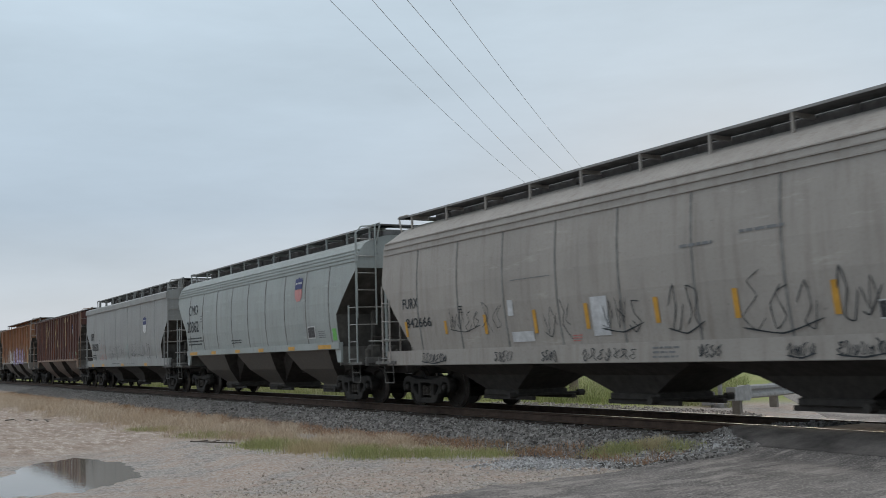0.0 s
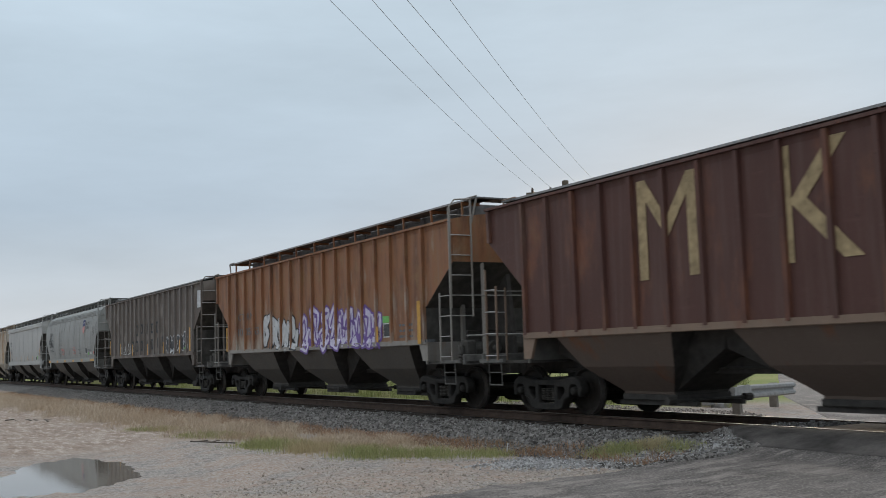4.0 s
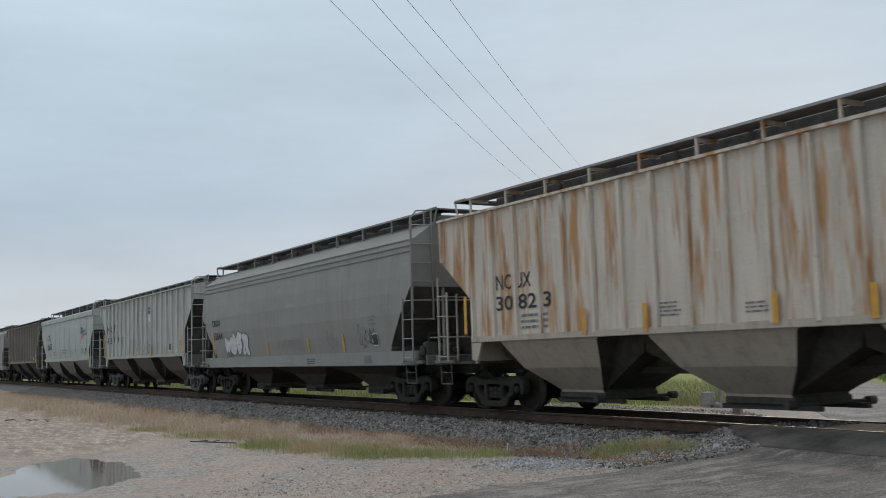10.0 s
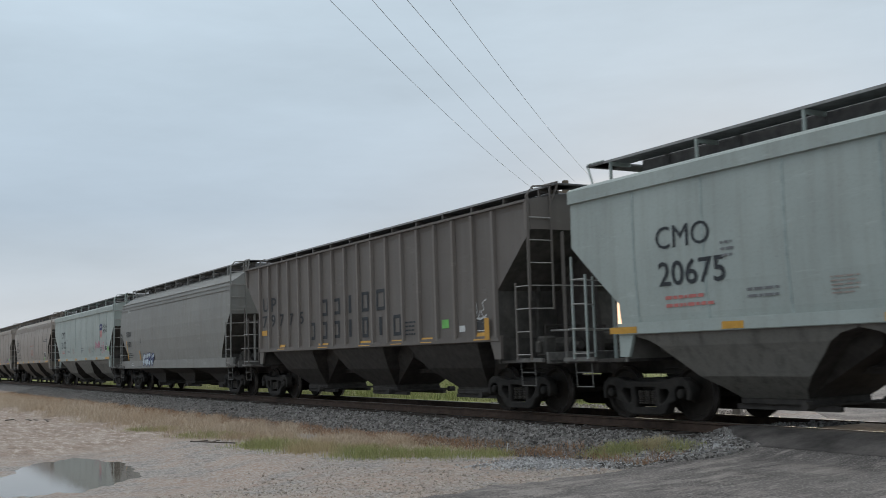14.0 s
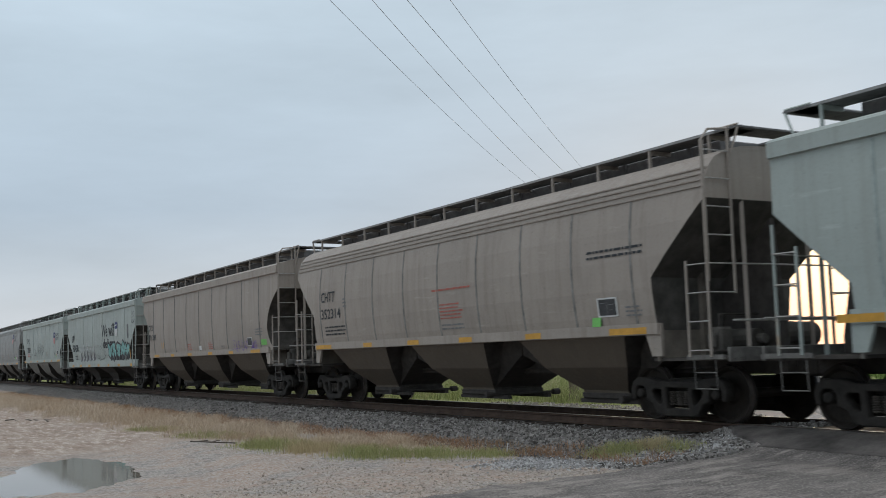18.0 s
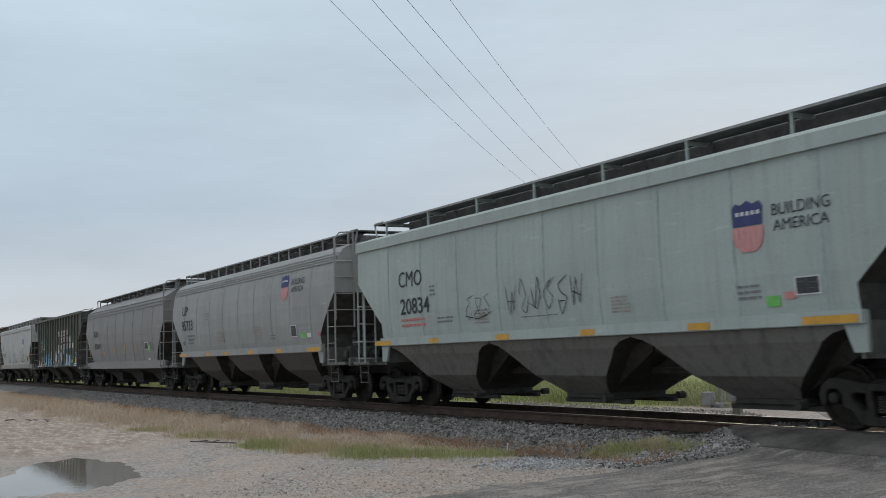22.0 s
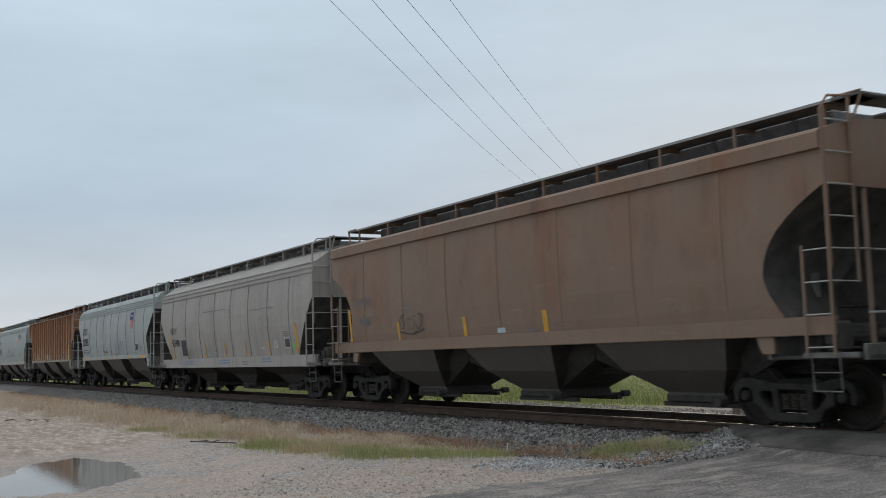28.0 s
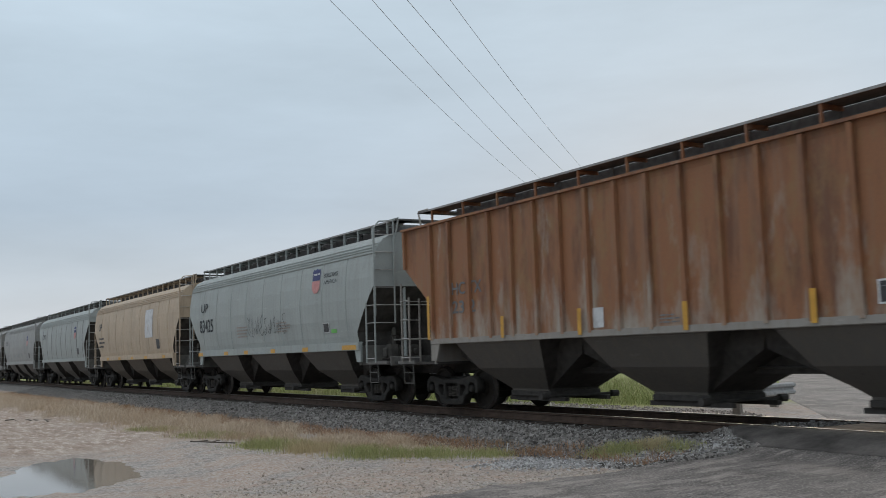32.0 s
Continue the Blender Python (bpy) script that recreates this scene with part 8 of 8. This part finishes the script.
def car_24():
    car, sp = add_car(-425.46, "faded brown and grey covered hopper with yellow reflectors", FLAT_WIDE, BROWN, under=UNDER_GREY)
    lettering(car, sp, "FCTX", -6.56, 2.47, 0.20, M_GREYINK, 0.78)
    lettering(car, sp, "606", -6.49, 1.99, 0.23, M_GREYINK, 0.60)
    reflectors(car, sp, [-7.11], upright=True, z=1.6, h=0.83, w=0.055)
    reflectors(car, sp, [-4.42], upright=True, z=1.56, h=0.44, w=0.055)
    reflectors(car, sp, [-1.37], upright=True, z=1.55, h=0.44, w=0.07)
    reflectors(car, sp, [1.57], upright=True, z=1.54, h=0.45, w=0.08)
    scrawl(car, sp, -4.33, -3.14, 1.72, 2.18, M_BLACK, 414, 5, 0.03)
    small_print(car, sp, 0.85, 1.57, 0.63, 0.11, 1, M_DARKPRINT)
    patch(car, sp, "label_tag", -0.12, 0.17, 1.61, 1.71, M_PALEPAINT)
    small_print(car, sp, -4.1, 2.19, 0.36, 0.26, 3, M_DARKPRINT)


def car_25():
    car, sp = add_car(-443.12, "warm grey covered hopper with deep sill and yellow reflectors", DEEP, GREY_WARM2)
    lettering(car, sp, "NDYX", -6.56, 2.3, 0.26, M_BLACK, 0.89)
    lettering(car, sp, "515486", -6.44, 1.83, 0.26, M_BLACK, 1.08)
    patch(car, sp, "paint_patch", -5.14, -4.55, 1.45, 2.04, M_BLACKPAINT, label="black painted-over patch")
    reflectors(car, sp, [-6.7], upright=True, z=1.36, h=0.88, w=0.055)
    reflectors(car, sp, [-4.19], upright=True, z=1.43, h=0.32, w=0.055)
    reflectors(car, sp, [-2.16], upright=True, z=1.35, h=0.44, w=0.055)
    reflectors(car, sp, [0.12], upright=True, z=1.36, h=0.43, w=0.055)
    reflectors(car, sp, [2.22], upright=True, z=1.36, h=0.43, w=0.055)
    reflectors(car, sp, [4.41], upright=True, z=1.37, h=0.40, w=0.06)
    reflectors(car, sp, [6.76], upright=True, z=1.37, h=0.89, w=0.09)
    small_print(car, sp, -4.9, 1.09, 1.31, 0.17, 2, M_BLUEPRINT)
    small_print(car, sp, -0.48, 1.09, 1.16, 0.19, 2, M_BLUEPRINT)
    small_print(car, sp, 3.77, 1.11, 1.07, 0.17, 2, M_BLUEPRINT)
    small_print(car, sp, 1.87, 1.04, 0.66, 0.17, 2, M_DARKPRINT)
    placard(car, sp, 5.79, 6.26, 1.54, 1.84)
    patch(car, sp, "label_tag", 6.42, 6.65, 1.51, 1.67, M_GREEN)
    small_print(car, sp, 3.83, 1.52, 0.28, 0.10, 2, M_WHITE)
    small_print(car, sp, -2.11, 2.92, 2.81, 0.18, 1, M_DARKPRINT)
    small_print(car, sp, 2.86, 2.75, 2.65, 0.17, 1, M_DARKPRINT)
    scrawl(car, sp, -1.84, -0.98, 1.38, 1.78, M_TEAL, 444, 4, 0.02)
    scrawl(car, sp, -4.37, -2.74, 1.35, 1.74, M_GREYINK, 445, 5, 0.02)
    small_print(car, sp, 5.75, 1.88, 0.47, 0.17, 3, M_DARKPRINT)
    scrawl(car, sp, 4.89, 5.25, 1.58, 1.79, M_WHITE, 447, 4, 0.03)


def car_26():
    car, sp = add_car(-460.72, "blue-grey covered hopper with pink shield and purple scrawl", BULGED, BLUE_GREY, under=UNDER_GREY)
    lettering(car, sp, "CMO", -6.7, 2.79, 0.39, M_BLACK, 1.13)
    lettering(car, sp, "20085", -6.8, 2.21, 0.41, M_BLACK, 1.51)
    emblem(car, sp, 4.39, 2.82, 0.75, M_PINK)
    scrawl(car, sp, 0.92, 2.92, 1.67, 2.36, M_PURPLE, 445, 9, 0.035)
    placard(car, sp, 5.04, 5.57, 1.79, 2.11)
    patch(car, sp, "label_tag", 4.78, 4.99, 1.67, 1.83, M_GREEN)
    small_print(car, sp, -0.09, 1.75, 0.42, 0.19, 4, M_REDPRINT)
    small_print(car, sp, -1.76, 1.75, 1.46, 0.16, 2, M_BLACK)
    small_print(car, sp, -6.76, 1.76, 1.88, 0.26, 3, M_BLACK)
    small_print(car, sp, 5.77, 1.76, 0.53, 0.21, 4, M_DARKPRINT)
    small_print(car, sp, -5.19, 2.62, 0.33, 0.26, 3, M_DARKPRINT)
    for x, w in ((-6.25, 0.43), (-3.58, 0.23), (-1.14, 0.21), (1.16, 0.22), (3.85, 0.23), (6.23, 0.45)):
        reflectors(car, sp, [x], w=w)


def car_27():
    car, sp = add_car(-478.73, "orange-rusted ribbed covered hopper with yellow reflectors", RIBBED, RUST_ORANGE, under=UNDER_GREY, trim=GREY_DIRTY)
    lettering(car, sp, "HC TX", -6.07, 2.49, 0.26, M_GREYINK, 1.22)
    lettering(car, sp, "23 2", -6.08, 2.09, 0.26, M_GREYINK, 0.96)
    reflectors(car, sp, [-7.05], upright=True, z=1.55, h=0.97, w=0.055)
    reflectors(car, sp, [-4.02], upright=True, z=1.51, h=0.43, w=0.055)
    reflectors(car, sp, [-1.49], upright=True, z=1.49, h=0.47, w=0.055)
    reflectors(car, sp, [1.23], upright=True, z=1.48, h=0.45, w=0.055)
    reflectors(car, sp, [3.73], upright=True, z=1.49, h=0.47, w=0.055)
    reflectors(car, sp, [6.74], upright=True, z=1.5, h=0.89, w=0.08)
    placard(car, sp, 4.72, 5.21, 1.69, 2.01)
    patch(car, sp, "label_tag", 6.32, 6.6, 1.62, 1.79, M_PALEGREEN)
    patch(car, sp, "paint_patch", -1.17, -0.87, 1.6, 1.95, M_SILVER)
    small_print(car, sp, 0.58, 1.6, 0.46, 0.17, 3, M_DARKPRINT)


def car_28():
    car, sp = add_car(-496.45, "blue-grey covered hopper with pink shield and black scrawl", BULGED_SHORT, BLUE_GREY, under=UNDER_GREY)
    lettering(car, sp, "UP", -6.47, 2.97, 0.31, M_BLACK, 0.83)
    lettering(car, sp, "83425", -6.62, 2.25, 0.45, M_BLACK, 1.57)
    emblem(car, sp, 4.3, 3.0, 0.70, M_PINK)
    lettering(car, sp, "BUILDING", 4.85, 3.39, 0.12, M_BLACK, 0.92)
    lettering(car, sp, "AMERICA", 4.85, 3.21, 0.11, M_BLACK, 0.87)
    scrawl(car, sp, -1.46, 2.06, 1.95, 2.59, M_BLACK, 481, 9, 0.03)
    placard(car, sp, 4.75, 5.14, 1.88, 2.16)
    patch(car, sp, "label_tag", 5.25, 5.62, 1.87, 1.97, M_GREEN)
    small_print(car, sp, -2.48, 1.93, 1.13, 0.41, 4, M_BROWNPRINT)
    small_print(car, sp, 1.21, 2.0, 1.16, 0.34, 4, M_BROWNPRINT)
    for x, w in ((-6.71, 0.28), (-3.78, 0.22), (-1.72, 0.19), (0.76, 0.19), (3.35, 0.21), (6.34, 0.44)):
        reflectors(car, sp, [x], w=w)


def rear_cars():
    """The cars that only ever show far back."""
    car, sp = add_car(-513.83, "tan dusty covered hopper with pale square mark", BULGED_SHORT, TAN, under=UNDER_TAN)
    patch(car, sp, "painted_square", 2.6, 3.9, 2.3, 3.5, M_SILVER)
    lettering(car, sp, "UP", -6.9, 2.9, 0.35, M_BLACK, 0.7)
    small_print(car, sp, -6.9, 2.0, 1.5, 0.6, 3, M_BLACK)
    patch(car, sp, "placard", 4.4, 4.9, 1.8, 2.2, M_PLACARD)
    for x in (-5.0, -2.5, 0.0, 2.5, 5.5):
        reflectors(car, sp, [x])
    for centre, label, sp, mat in ((-531.7, "blue-grey covered hopper far back in the train", BULGED, BLUE_GREY), (-549.6, "grey covered hopper far back in the train", BULGED_SHORT, GREY),
                                   (-567.5, "grey covered hopper far back in the train", DEEP, GREY_DARK), (-585.4, "grey covered hopper far back in the train", BULGED, GREY)):
        car, sp = add_car(centre, label, sp, mat, under=UNDER_GREY)
        lettering(car, sp, "CMO", -6.6, 2.9, 0.35, M_BLACK, 1.1)
        emblem(car, sp, 4.5, 2.7, 0.7, M_PINK)
        patch(car, sp, "placard", 5.0, 5.5, 1.8, 2.15, M_PLACARD)


car_1()
car_2()
car_3()
car_4()
car_5()
car_6()
car_7()
car_8()
car_9()
car_10()
car_11()
car_12()
car_13()
car_14()
car_15()
car_16()
car_17()
car_18()
car_19()
car_20()
car_21()
car_22()
car_23()
car_24()
car_25()
car_26()
car_27()
car_28()
rear_cars()


# ---- motion of the train ----
def run(t):
    """Metres rolled since 0 s: about 14.6 m/s, slowing a little."""
    return 14.67 * t - 0.00665 * ((t - 6.0) ** 2 - 36.0)


def motions():
    for car, x0 in CARS:
        walk(car, [(t, pose(x0 + run(t), 0.75, 0.0)) for t in (0.0, 4.0, 8.0, 12.0, 16.0, 20.0, 24.0, 28.0, 32.0)])
    # the wheels roll without slipping; wheelsets that sit alike in their trucks share one set of keys
    keyed = {}
    for ws in WHEELSETS:
        end = round(ws.location.x, 3)
        if end not in keyed:
            rows = []
            for i in range(961):
                t = i / 30
                turn = math.degrees(run(t) / WHEEL_R)
                rows.append((t, pose(end, 0.0, WHEEL_R, 0, turn % 360.0, 0)))
            walk(ws, rows)
            keyed[end] = ws.animation_data
        else:
            ws.rotation_mode = "QUATERNION"
            ws.animation_data_create()
            ws.animation_data.action = keyed[end].action
            ws.animation_data.action_slot = keyed[end].action_slot


motions()
